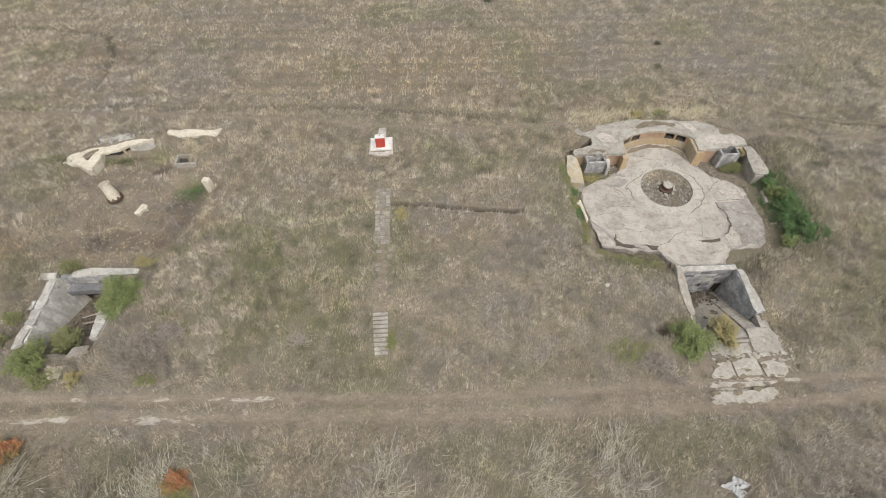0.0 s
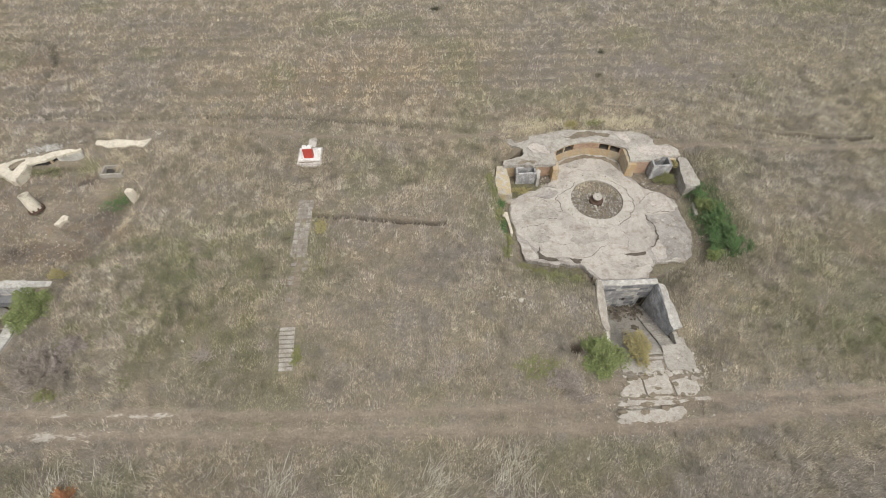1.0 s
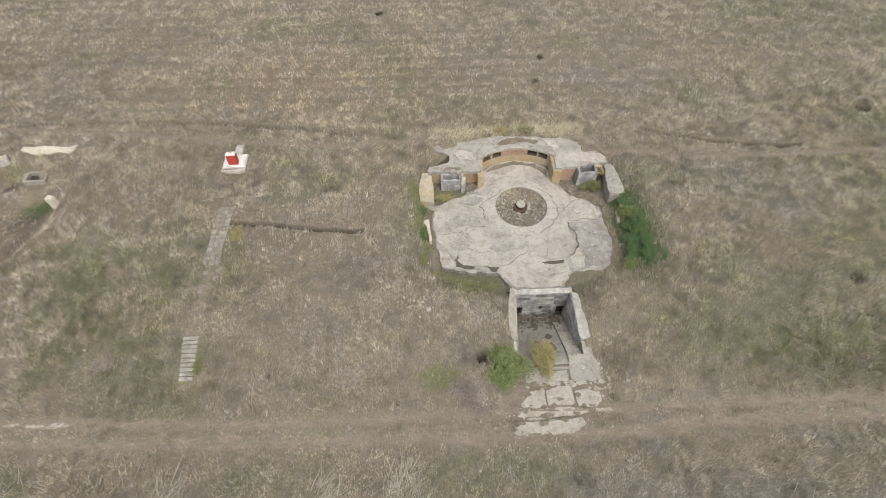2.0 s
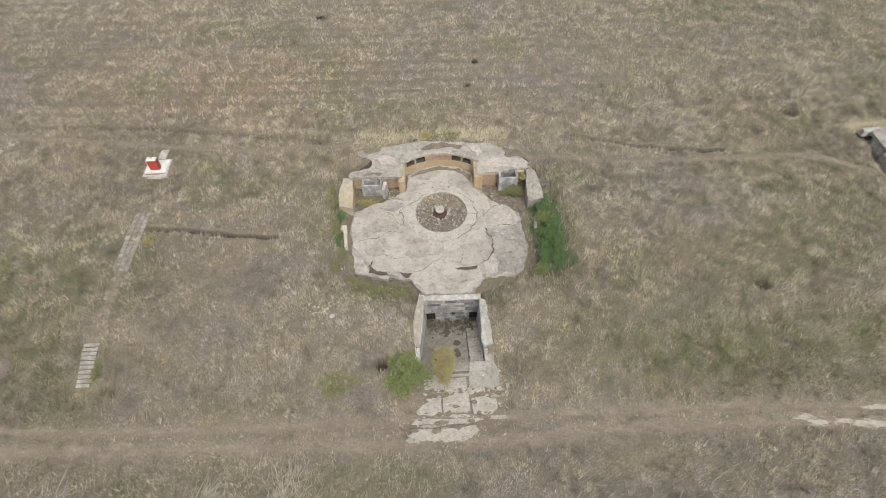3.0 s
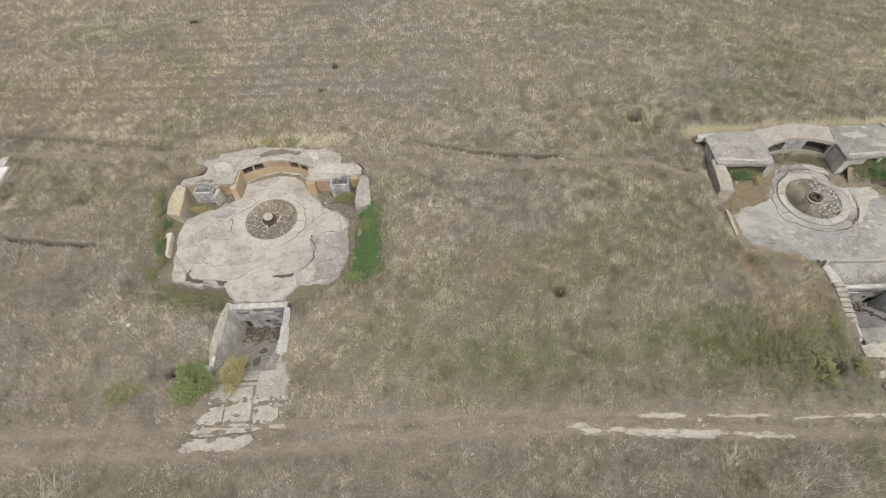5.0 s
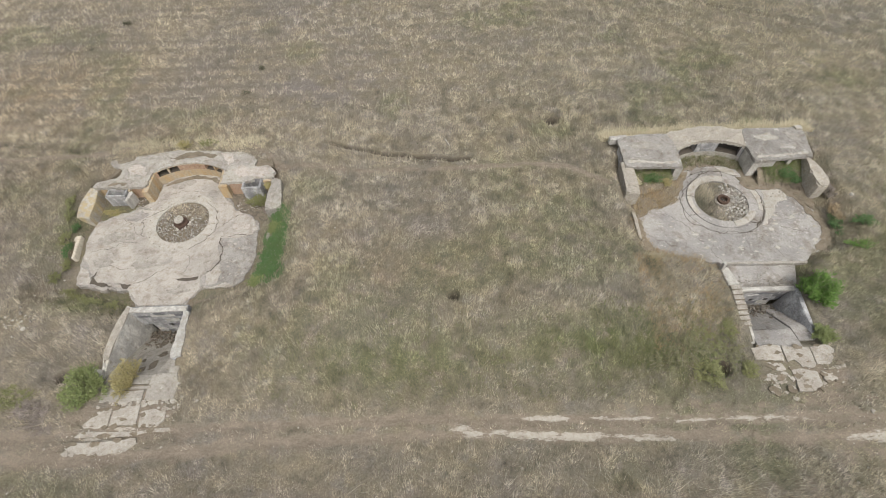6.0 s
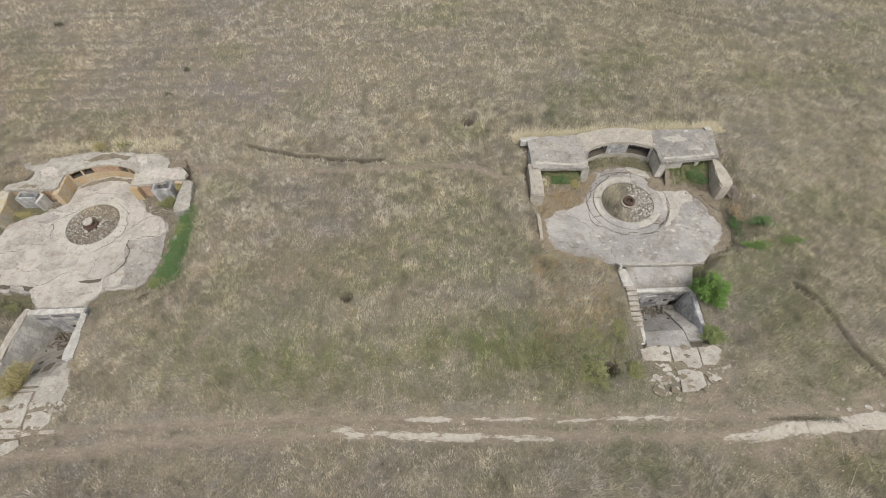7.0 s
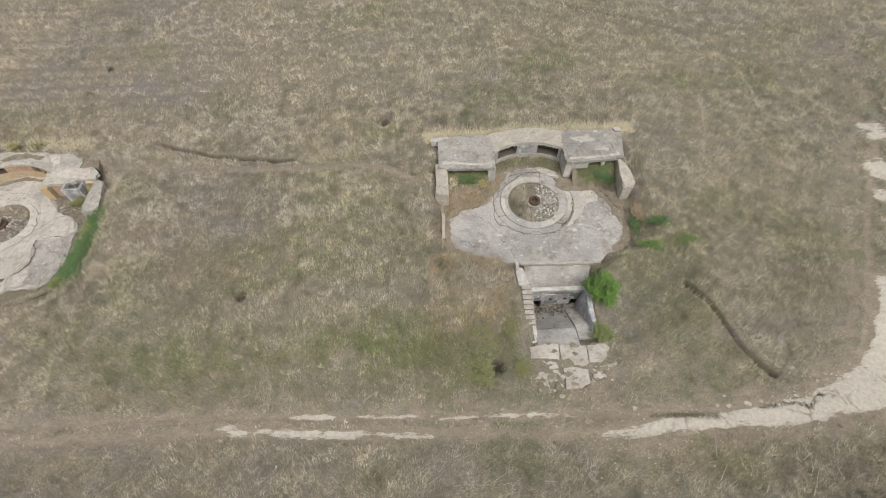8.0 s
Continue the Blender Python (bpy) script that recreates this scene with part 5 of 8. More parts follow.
def entrance_one():
    rng = random.Random(21)
    e = thing("shelter_entrance", (22.7, 15.5, 0.1), "sunken concrete shelter entrance with ramp, rubble and whitewashed walls", "shelter entrance", "shelter entrances")
    deep = lambda y: np.interp(y, [12.3, 13.2, 18.0], [0.17, 0.02, -3.25])
    bm = bmesh.new()
    # back wall around its two low doorways
    back = part("back_wall", slab(rect(21.5, 24.05, 17.95, 18.4), -3.6, 0.3), M_WALL, e, "streaked grey back wall")
    part("back_wall", slab(rect(20.6, 21.5, 17.95, 18.4), -1.65, 0.3), M_WALL, back)
    part("back_wall", slab(rect(24.05, 24.85, 17.95, 18.4), -1.7, 0.3), M_WALL, back)
    courses(back, 20.85, 24.7, 17.95, -1.6, 0.28, rng, M_LIGHTWALL)
    courses(back, 21.5, 24.05, 17.95, -2.9, -1.6, rng, M_LIGHTWALL)
    part("socket", slab(rect(22.75, 22.95, 17.925, 17.96), -1.95, -1.6), M_DARK, back, "dark socket in the wall")
    # Near-black sheets behind the openings carry the doorways' shade.
    part("doorway", slab(rect(20.6, 21.5, 18.45, 18.5), -3.6, -1.65), M_DARK, e, "low doorway with its shade in a near-black sheet")
    part("doorway", slab(rect(24.05, 24.85, 18.45, 18.5), -3.6, -1.7), M_DARK, e, "low doorway with its shade in a near-black sheet")
    part("coping", slab(jag(rect(20.5, 24.8, 17.9, 18.28), 0.6, 0.025, rng), 0.3, 0.42, 0.03), M_LIGHTWALL, e, "pale coping on the back wall")
    part("apron_soil", slab(jag([(20.2, 18.38), (25.1, 18.38), (24.8, 19.0), (20.5, 19.1)], 0.5, 0.04, rng), -0.4, -0.1), M_SOIL, e)
    # side walls; their bases lie a little further in than their tops
    left = [(20.77, 18.37), (20.45, 18.46), (20.2, 17.4), (20.0, 16.33), (20.05, 15.3), (20.12, 14.41), (20.2, 13.2), (20.4, 13.2), (20.52, 14.36), (20.6, 15.3), (20.65, 16.3), (20.7, 17.3)]
    part("side_wall", prism(bmesh.new(), left, -3.7, lambda x, y: 0.42 - 0.3 * max(0.0, 14.4 - y), 0.03, (0.05, 0)), M_OLDLIME, e, "limewashed leaning side wall")
    part("wall_top", slab(crag([(20.74, 18.3), (20.48, 18.36), (20.04, 16.33), (20.15, 14.45), (20.5, 14.42), (20.62, 16.3)], 0.07, rng, 0.14), 0.4, 0.47, 0.01), M_BEIGE, e, "cream capping of the side wall")
    right = [(24.68, 17.95), (25.08, 17.8), (25.15, 16.6), (25.35, 14.4), (24.72, 14.3), (24.66, 15.8)]
    part("side_wall", prism(bmesh.new(), right, -3.7, 0.42, 0.05, (-0.08, 0)), M_PATCHWALL, e, "streaked grey side wall with a pale top")
    part("wall_top", slab(crag([(24.68, 17.85), (25.08, 17.72), (25.15, 16.6), (25.38, 14.4), (24.7, 14.32), (24.66, 15.8)], 0.09, rng), 0.41, 0.5, 0.015), M_LIGHTWALL, e)
    part("wall_stub", slab(jag([(24.75, 13.3), (25.35, 13.2), (25.4, 14.3), (24.75, 14.28)], 0.35, 0.06, rng), -0.4, 0.2, 0.04), M_ROOF, e, "crumbled wall end")
    part("wall_stub", slab(jag([(19.6, 13.2), (20.4, 13.1), (20.4, 13.7), (19.6, 13.9)], 0.35, 0.06, rng), -0.2, 0.45, 0.04), M_LIGHTWALL, e, "crumbled wall end")
    # ramp and the narrow flight beside it
    ramp_bm = bmesh.new()
    ys = [12.35, 12.9, 13.4, 14.2, 15.0, 16.0, 17.0, 18.0]
    cols = []
    for y in ys:
        z = float(deep(y))
        cols.append([ramp_bm.verts.new(v) for v in ((20.5, y, z - 0.3), (20.5, y, z), (23.7, y, z), (23.7, y, z - 0.3))])
    for p, q in zip(cols, cols[1:]):
        for k in range(4):
            ramp_bm.faces.new((p[k], p[(k + 1) % 4], q[(k + 1) % 4], q[k]))
    bmesh.ops.recalc_face_normals(ramp_bm, faces=ramp_bm.faces)
    part("ramp", ramp_bm, M_WORN, e, "worn concrete ramp")
    for k in range(15):
        y = 13.4 + k * 0.3
        z = float(deep(y + 0.02))
        step = part("step", slab(crag([(23.74 + rng.uniform(0, 0.08), y), (24.7, y + rng.uniform(0, 0.06)), (24.7, y + 0.3), (23.74, y + 0.3)], 0.05, rng, 0.15), z - 0.45, z - 0.02 + rng.uniform(-0.05, 0.03), 0.015), M_WORN if k % 4 else M_BASE, e)
        if k % 2:
            part("dirt_strip", slab(jag(rect(23.8 + rng.uniform(0, 0.4), 24.62 - rng.uniform(0, 0.4), y + 0.02, y + rng.uniform(0.05, 0.14)), 0.2, 0.03, rng), z - 0.1, z + 0.012), M_SOIL, step)
    part("landing", slab(jag([(23.6, 11.5), (25.5, 11.6), (25.6, 12.6), (25.3, 13.3), (23.7, 13.3)], 0.4, 0.06, rng), -0.2, 0.2, 0.02), M_WORN, e, "cracked landing slab")
    part("landing", slab(jag([(20.6, 11.6), (23.5, 11.5), (23.5, 12.3), (20.6, 12.35)], 0.3, 0.1, rng), -0.2, 0.19, 0.02), M_WORN, e, "cracked landing slab")
    bm = bmesh.new()
    for _ in range(210):
        x, y = rng.uniform(20.9, 24.3), 18.0 - abs(rng.gauss(0, 0.75))
        s = rng.uniform(0.08, 0.3)
        rock(bm, x, y, float(deep(y)) + 0.05 + max(0, (y - 17.0)) * 0.3, s, rng)
    part("rubble", bm, M_LITTER, e, "", "stuff")
    for k in range(9):
        x, y, r = rng.uniform(21.1, 23.4), rng.uniform(13.4, 16.9), rng.uniform(0.15, 0.4)
        blob = [(x + r * rng.uniform(0.4, 1.3) * math.cos(a), y + r * rng.uniform(0.5, 1.6) * math.sin(a)) for a in (0, 0.6, 1.2, 1.8, 2.4, 3.1, 3.7, 4.3, 4.9, 5.6)]
        part("debris", prism(bmesh.new(), blob, lambda u, v: float(deep(v)) - 0.1, lambda u, v: float(deep(v)) + 0.02 + 0.003 * k), M_LITTER if k % 3 else M_PALESLAB, e)
    bm = bmesh.new()
    for _ in range(26):
        x, y = rng.uniform(21.0, 24.2), rng.uniform(16.6, 17.9)
        z = float(deep(y)) + 0.3
        a, l = rng.uniform(0, 6.3), rng.uniform(0.3, 0.9)
        twig(bm, (x, y, z), (x + l * math.cos(a), y + l * math.sin(a) * 0.5, z + rng.uniform(-0.05, 0.3)), 0.018)
    part("dead_branches", bm, M_TWIG, e, "", "stuff")
    return e


def twig(bm, a, b, r, r2=None):
    """A three-sided tapering stick."""
    a, b = Vector(a), Vector(b)
    d = (b - a).normalized()
    u = d.orthogonal().normalized()
    v = d.cross(u)
    r2 = r * 0.4 if r2 is None else r2
    low = [bm.verts.new(a + (u * math.cos(k * 2.094) + v * math.sin(k * 2.094)) * r) for k in range(3)]
    top = [bm.verts.new(b + (u * math.cos(k * 2.094) + v * math.sin(k * 2.094)) * r2) for k in range(3)]
    for k in range(3):
        bm.faces.new((low[k], low[(k + 1) % 3], top[(k + 1) % 3], top[k]))


def paving(name, poly, z, label, seed, mat, group=""):
    rng = random.Random(seed)
    ob = whole(name, slab(crag(poly, 0.06, rng, 0.12), z - 0.25, z, 0.015), mat, label, "paving slab", group)
    x0, x1, y0, y1 = min(p[0] for p in poly), max(p[0] for p in poly), min(p[1] for p in poly), max(p[1] for p in poly)
    for k in range(5):
        side, x, y = rng.random(), rng.uniform(x0, x1), rng.uniform(y0, y1)
        y = y0 + 0.05 if side < 0.35 else (y1 - 0.08 if side < 0.7 else y)
        r = rng.uniform(0.1, 0.3)
        blob = [(x + r * rng.uniform(0.5, 1.5) * math.cos(a), y + r * rng.uniform(0.3, 0.9) * math.sin(a)) for a in (0, 0.6, 1.2, 1.8, 2.4, 3.1, 3.7, 4.3, 4.9, 5.6)]
        part("soil_patch", slab(blob, z - 0.05, z + 0.006 + 0.002 * k), M_SOIL, ob, "soil washed over the slab")
    return ob


def entrance_two():
    rng = random.Random(22)
    e = thing("shelter_entrance", (66.5, 15.5, -0.1), "sunken concrete shelter entrance with a stepped side wall and rubble", "shelter entrance", "shelter entrances")
    deep = lambda y: np.interp(y, [13.2, 14.6, 17.7], [-0.12, -0.45, -2.9])
    back = part("back_wall", slab(rect(65.6, 67.8, 17.6, 18.0), -3.4, 0.1), M_WALL, e, "streaked blue-grey back wall")
    part("back_wall", slab(rect(64.4, 65.6, 17.6, 18.0), -1.75, 0.1), M_WALL, back)
    part("back_wall", slab(rect(67.8, 68.7, 17.6, 18.0), -1.8, 0.1), M_WALL, back)
    courses(back, 64.55, 68.5, 17.6, -1.7, 0.05, rng, M_LIGHTWALL)
    courses(back, 65.6, 67.8, 17.6, -2.6, -1.7, rng, M_LIGHTWALL)
    # The doorways' shade is the colour of these two sheets.
    part("doorway", slab(rect(64.4, 65.6, 18.15, 18.2), -3.4, -1.75), M_DARK, e, "low doorway with its shade in a near-black sheet")
    part("doorway", slab(rect(67.8, 68.7, 18.15, 18.2), -3.4, -1.8), M_DARK, e, "low doorway with its shade in a near-black sheet")
    part("roof_ledge", prism(bmesh.new(), jag([(64.5, 17.5), (68.6, 17.4), (69.2, 19.2), (64.2, 19.35)], 0.5, 0.05, rng), -0.3, lambda x, y: 0.1 + (y - 17.5) * 0.22, 0.04), M_PAD2, e, "cracked sloping slab above the back wall")
    part("ledge_edge", slab(jag([(64.5, 17.42), (68.5, 17.32), (68.5, 17.62), (64.5, 17.7)], 0.5, 0.03, rng), 0.05, 0.2, 0.02), M_LIGHTWALL, e)
    bm = bmesh.new()
    for _ in range(260):
        x, y = rng.uniform(64.6, 68.6), 17.65 + abs(rng.gauss(0, 0.35))
        rock(bm, x, y, 0.14 + (y - 17.5) * 0.22, rng.uniform(0.05, 0.17), rng, 0.5)
    part("rubble", bm, M_STEP, e, "", "stuff")
    part("patch", slab(rect(65.7, 66.5, 17.585, 17.602), -0.95, -0.82), M_WHITE, e, "white patch on the wall")
    for x in (66.1, 67.2):
        part("socket", slab(rect(x, x + 0.28, 17.588, 17.604), -1.75, -1.5), M_DARK, e, "dark socket in the wall")
    # the stepped top of the side wall
    wall = part("side_wall", prism(bmesh.new(), [(63.95, 17.9), (64.5, 17.9), (64.5, 13.7), (63.9, 13.5)], -3.4, lambda x, y: 0.3 + (y - 17.9) * 0.13 - 0.08, 0.02), M_LIGHTWALL, e, "pale side wall with a stepped top")
    for k in range(8):
        y = 17.7 - k * 0.36
        zt = 0.62 - k * 0.085
        part("step", slab(jag([(63.75 + k * 0.01, y - 0.36), (64.5, y - 0.38), (64.45, y), (63.72 + k * 0.01, y)], 0.4, 0.015, rng), zt - 0.5, zt, 0.03), M_STEP, wall, "worn concrete step")
        # Thin strip in soil colour paints the riser darker than the tread.
        part("riser", slab(rect(63.74 + k * 0.01, 64.47, y - 0.372, y - 0.325), zt - 0.5, zt + 0.004), M_SOIL, wall, "strip painted dark for the shaded riser of the step")
    part("newel", slab(jag([(63.55, 17.75), (64.35, 17.7), (64.1, 19.1), (63.5, 19.2)], 0.5, 0.05, rng), 0.0, 0.72, 0.05), M_LIGHTWALL, wall, "pale sloping head of the wall")
    part("side_wall", prism(bmesh.new(), jag([(68.45, 17.5), (68.9, 17.5), (69.1, 15.5), (69.0, 14.0), (68.5, 14.1), (68.4, 15.5)], 0.5, 0.05, rng), -3.3, lambda x, y: 0.15 + (y - 17.5) * 0.1 + 0.12 * math.sin(3.1 * y) + 0.1 * math.sin(7.3 * y), 0.06, (-0.32, 0)), M_PATCHWALL, e, "whitish battered side wall")
    bm = bmesh.new()
    cols = []
    for y in (13.1, 13.8, 14.6, 15.4, 16.2, 17.0, 17.7):
        z = float(deep(y))
        cols.append([bm.verts.new(v) for v in ((64.4, y, z - 0.3), (64.4, y, z), (67.3, y, z), (67.3, y, z - 0.3))])
    for p, q in zip(cols, cols[1:]):
        for k in range(4):
            bm.faces.new((p[k], p[(k + 1) % 4], q[(k + 1) % 4], q[k]))
    bmesh.ops.recalc_face_normals(bm, faces=bm.faces)
    part("ramp", bm, M_PAD2, e, "worn concrete ramp")
    for k in range(13):
        y = 13.7 + k * 0.3
        step = part("step", slab(rect(67.34, 68.5, y, y + 0.3), float(deep(y)) - 0.4, float(deep(y)) - 0.02, 0.02), M_PAD2, e)
    bm = bmesh.new()
    for _ in range(230):
        x, y = rng.uniform(64.7, 68.3), 17.6 - abs(rng.gauss(0, 0.6))
        rock(bm, x, y, float(deep(y)) + 0.05 + max(0, y - 16.9) * 0.3, rng.uniform(0.06, 0.26), rng)
    part("rubble", bm, M_LITTER, e, "", "stuff")
    bm = bmesh.new()
    for _ in range(130):
        x, y = rng.uniform(64.7, 68.3), 17.6 - abs(rng.gauss(0, 0.6))
        rock(bm, x, y, float(deep(y)) + 0.1 + max(0, y - 16.9) * 0.32, rng.uniform(0.08, 0.3), rng)
    part("rubble", bm, M_STONE, e, "", "stuff")
    return e


def entrance_a():
    rng = random.Random(23)
    e = thing("shelter_entrance", (-22.2, 16.5, 0.6), "overgrown sunken shelter entrance with pale leaning walls", "shelter entrance", "shelter entrances")
    part("back_wall", slab(rect(-22.6, -19.4, 19.4, 19.8), -2.2, 1.1), M_WALL, e, "dark streaked back wall")
    part("back_wall", slab(rect(-24.2, -22.6, 19.4, 19.8), -0.1, 1.1), M_WALL, e)
    # Dark sheet in the opening, coloured for the shade beyond it.
    part("doorway", slab(rect(-24.2, -22.6, 19.9, 19.95), -2.2, -0.1), M_DARK, e, "low doorway with its shade in a near-black sheet")
    part("coping", slab(jag([(-23.4, 19.45), (-18.5, 19.4), (-18.55, 19.85), (-22.0, 20.12), (-23.4, 19.9)], 0.5, 0.04, rng), 1.08, 1.26, 0.04), M_LIGHTWALL, e, "pale broken coping")
    part("coping", slab(jag([(-26.0, 19.3), (-24.4, 19.3), (-24.5, 19.85), (-25.7, 19.9)], 0.5, 0.05, rng), 0.9, 1.25, 0.05), M_LIGHTWALL, e, "pale broken coping")
    left = [(-24.2, 19.4), (-24.75, 19.3), (-24.95, 17.4), (-25.1, 15.5), (-25.1, 13.95), (-24.5, 14.4), (-24.45, 15.6), (-24.3, 17.0)]
    part("side_wall", prism(bmesh.new(), left, -2.4, 1.2, 0.03, (0.6, 0)), M_OLDLIME, e, "mottled pale leaning side wall")
    for cap in ([(-24.25, 19.3), (-24.75, 19.2), (-24.92, 17.5), (-24.95, 17.0), (-24.36, 16.9)], [(-24.38, 16.8), (-24.97, 16.85), (-25.08, 15.7), (-24.5, 15.55)], [(-24.5, 15.45), (-25.1, 15.5), (-25.15, 13.95), (-24.55, 14.35)], [(-25.0, 17.6), (-25.3, 17.5), (-25.35, 16.9), (-25.02, 16.9)]):
        part("wall_top", slab(crag(cap, 0.12, rng, 0.12), 1.1, 1.3 + rng.uniform(-0.03, 0.04), 0.015), M_LIGHTWALL, e, "cracked wall capping")
    part("wall_stub", slab(jag([(-25.5, 12.9), (-24.3, 12.9), (-24.4, 13.8), (-25.3, 13.7)], 0.4, 0.06, rng), 0.2, 0.95, 0.05), M_LIGHTWALL, e, "crumbled wall end")
    part("side_wall", prism(bmesh.new(), [(-20.3, 19.4), (-19.8, 19.4), (-19.6, 15.5), (-19.85, 14.4), (-20.35, 14.5), (-20.4, 15.5)], -2.0, 1.2, 0.03, (-0.1, 0)), M_LIGHTWALL, e, "pale side wall")
    part("wall_top", slab(jag([(-20.28, 19.3), (-19.8, 19.3), (-19.62, 15.5), (-19.85, 14.45), (-20.33, 14.5), (-20.38, 15.5)], 0.7, 0.04, rng), 1.2, 1.3, 0.03), M_LIGHTWALL, e)
    # Dark litter colour also stands for the shade deep in the pit.
    part("floor_slab", prism(bmesh.new(), [(-24.4, 13.6), (-20.2, 13.6), (-20.2, 19.5), (-24.2, 19.5)], -2.6, lambda x, y: 0.4 - (y - 13.6) * 0.4), M_LITTER, e, "soiled sloping floor, coloured dark for the pit's shade")
    part("lintel", slab(jag(rect(-23.9, -20.3, 18.75, 19.4), 0.5, 0.03, rng), -0.2, 0.35, 0.03), M_WALLDARK, e, "damp concrete beam above the doorway")
    courses(e, -22.5, -20.4, 19.4, 0.12, 1.05, rng, M_PINK)
    bm = bmesh.new()
    for _ in range(150):
        x, y = rng.uniform(-23.6, -20.6), rng.uniform(15.6, 19.2)
        rock(bm, x, y, 0.4 - (y - 13.6) * 0.4 + 0.04, rng.uniform(0.08, 0.3), rng)
    part("rubble", bm, M_LITTER, e, "", "stuff")
    for x0, y0, x1, y1 in ((-23.0, 17.2, -20.6, 18.1), (-22.6, 16.6, -20.8, 16.9), (-22.8, 18.4, -21.0, 17.4)):
        bm = bmesh.new()
        twig(bm, (x0, y0, 0.55 - (y0 - 13.6) * 0.4), (x1, y1, 0.7 - (y1 - 13.6) * 0.4), 0.07, 0.06)
        part("fallen_beam", bm, M_TWIG, e, "grey fallen timber")
    return e


emplacement_one()
emplacement_two()
entrance_one()
entrance_two()
entrance_a()


# ---- slabs before the entrances ----
# each slab lies on the ground
for poly, z in (([(20.17, 10.24), (20.83, 10.97), (21.72, 11.18), (21.75, 9.94), (20.3, 9.98)], 0.2), ([(21.84, 11.18), (22.68, 11.27), (23.51, 11.23), (23.57, 9.96), (22.69, 10.06), (21.87, 9.98)], 0.205), ([(23.64, 10.84), (24.47, 10.99), (25.23, 10.77), (25.2, 10.14), (24.82, 9.88), (23.75, 9.89)], 0.21)):
    paving("paving_slab", poly, z, "weathered pale concrete slab lying before the entrance", int(poly[0][0] * 10), M_PALESLAB, "slabs before the entrance")
for poly, z in (([(63.78, 12.4), (63.83, 13.2), (65.0, 13.45), (65.74, 13.31), (65.66, 12.4), (65.59, 12.16), (64.74, 12.35)], -0.09), ([(65.87, 13.3), (67.65, 13.13), (67.6, 11.9), (67.2, 11.64), (66.61, 11.74), (66.37, 12.25), (65.8, 12.14)], -0.08),
                ([(67.72, 13.12), (68.81, 13.28), (69.27, 12.89), (68.91, 12.25), (68.47, 11.85), (67.66, 11.9)], -0.09), ([(65.84, 11.6), (66.54, 11.65), (67.42, 11.42), (67.43, 10.52), (66.75, 10.16), (65.76, 10.19), (65.83, 11.02)], -0.1),
                ([(67.77, 11.47), (68.43, 11.08), (68.58, 10.87), (67.93, 10.66), (67.69, 10.92)], -0.11), ([(64.6, 11.3), (65.1, 11.25), (65.05, 10.95), (64.65, 10.95)], -0.11), ([(63.9, 10.5), (64.4, 10.45), (64.3, 10.1), (63.95, 10.15)], -0.11), ([(65.2, 10.6), (65.6, 10.5), (65.6, 10.2), (65.25, 10.25)], -0.11), ([(64.5, 12.2), (65.4, 12.05), (65.5, 11.6), (64.9, 11.6)], -0.1)):
    paving("paving_slab", poly, z, "weathered pale concrete slab lying before the entrance", int(poly[0][0] * 10 + poly[0][1]), M_PALESLAB, "slabs before the entrance")


for poly in ([(19.65, 8.71), (20.16, 9.12), (22.24, 9.09), (23.8, 9.23), (24.0, 8.9), (23.46, 8.44), (21.92, 8.26), (20.22, 8.42)], [(19.84, 9.45), (20.11, 9.72), (22.22, 9.68), (25.7, 9.78), (25.8, 9.6), (23.63, 9.42)]):
    paving("paving_slab", poly, lie(21.9, poly[0][1]) + 0.05, "pale worn concrete slab sunk in the track", int(poly[0][1] * 10), M_PALESLAB, "slabs before the entrance")


def crumbs(centre, wide, deep, count, seed, label):
    """Broken bits of paving pressed into the soil."""
    rng = random.Random(seed)
    bm = bmesh.new()
    for _ in range(count):
        x, y, s = centre[0] + rng.gauss(0, wide), centre[1] + rng.gauss(0, deep), rng.uniform(0.04, 0.15) * rng.choice((1, 1, 1.8))
        z = lie(x, y)
        prism(bm, [(x + s * rng.uniform(0.5, 1.3) * math.cos(b), y + s * rng.uniform(0.4, 1.0) * math.sin(b)) for b in (0.2, 1.3, 2.2, 3.3, 4.4, 5.4)], z - 0.1, z + rng.uniform(0.02, 0.06))
    return whole("paving_crumbs", bm, M_PALESLAB, label, "rubble", "", "stuff")


crumbs((65.2, 10.9), 0.8, 0.4, 42, 71, "pale crumbs of broken paving in the soil")
crumbs((68.6, 11.4), 0.5, 0.4, 14, 72, "pale crumbs of broken paving in the soil")
crumbs((25.2, 11.3), 0.35, 0.6, 40, 73, "pale crumbs of broken paving in the soil")
crumbs((22.8, 11.45), 1.2, 0.14, 50, 74, "pale crumbs of broken paving in the soil")
crumbs((78.5, 8.9), 3.2, 0.2, 22, 76, "pale crumbs of broken paving along the road")
crumbs((84.5, 10.2), 1.5, 0.35, 12, 77, "pale crumbs of broken paving along the road")
crumbs((22.0, 8.8), 1.6, 0.3, 24, 75, "pale crumbs of broken paving along the road")
for poly in ([(-20.8, 11.5), (-20.3, 12.4), (-21.0, 12.4), (-21.5, 11.5)], [(-20.5, 13.1), (-20.1, 14.0), (-21.2, 13.9), (-21.6, 13.1)]):
    paving("paving_slab", poly, lie(poly[0][0], poly[0][1]) + 0.08, "soiled grey concrete slab lying before the entrance", 7, M_PAVE, "slabs before the entrance")


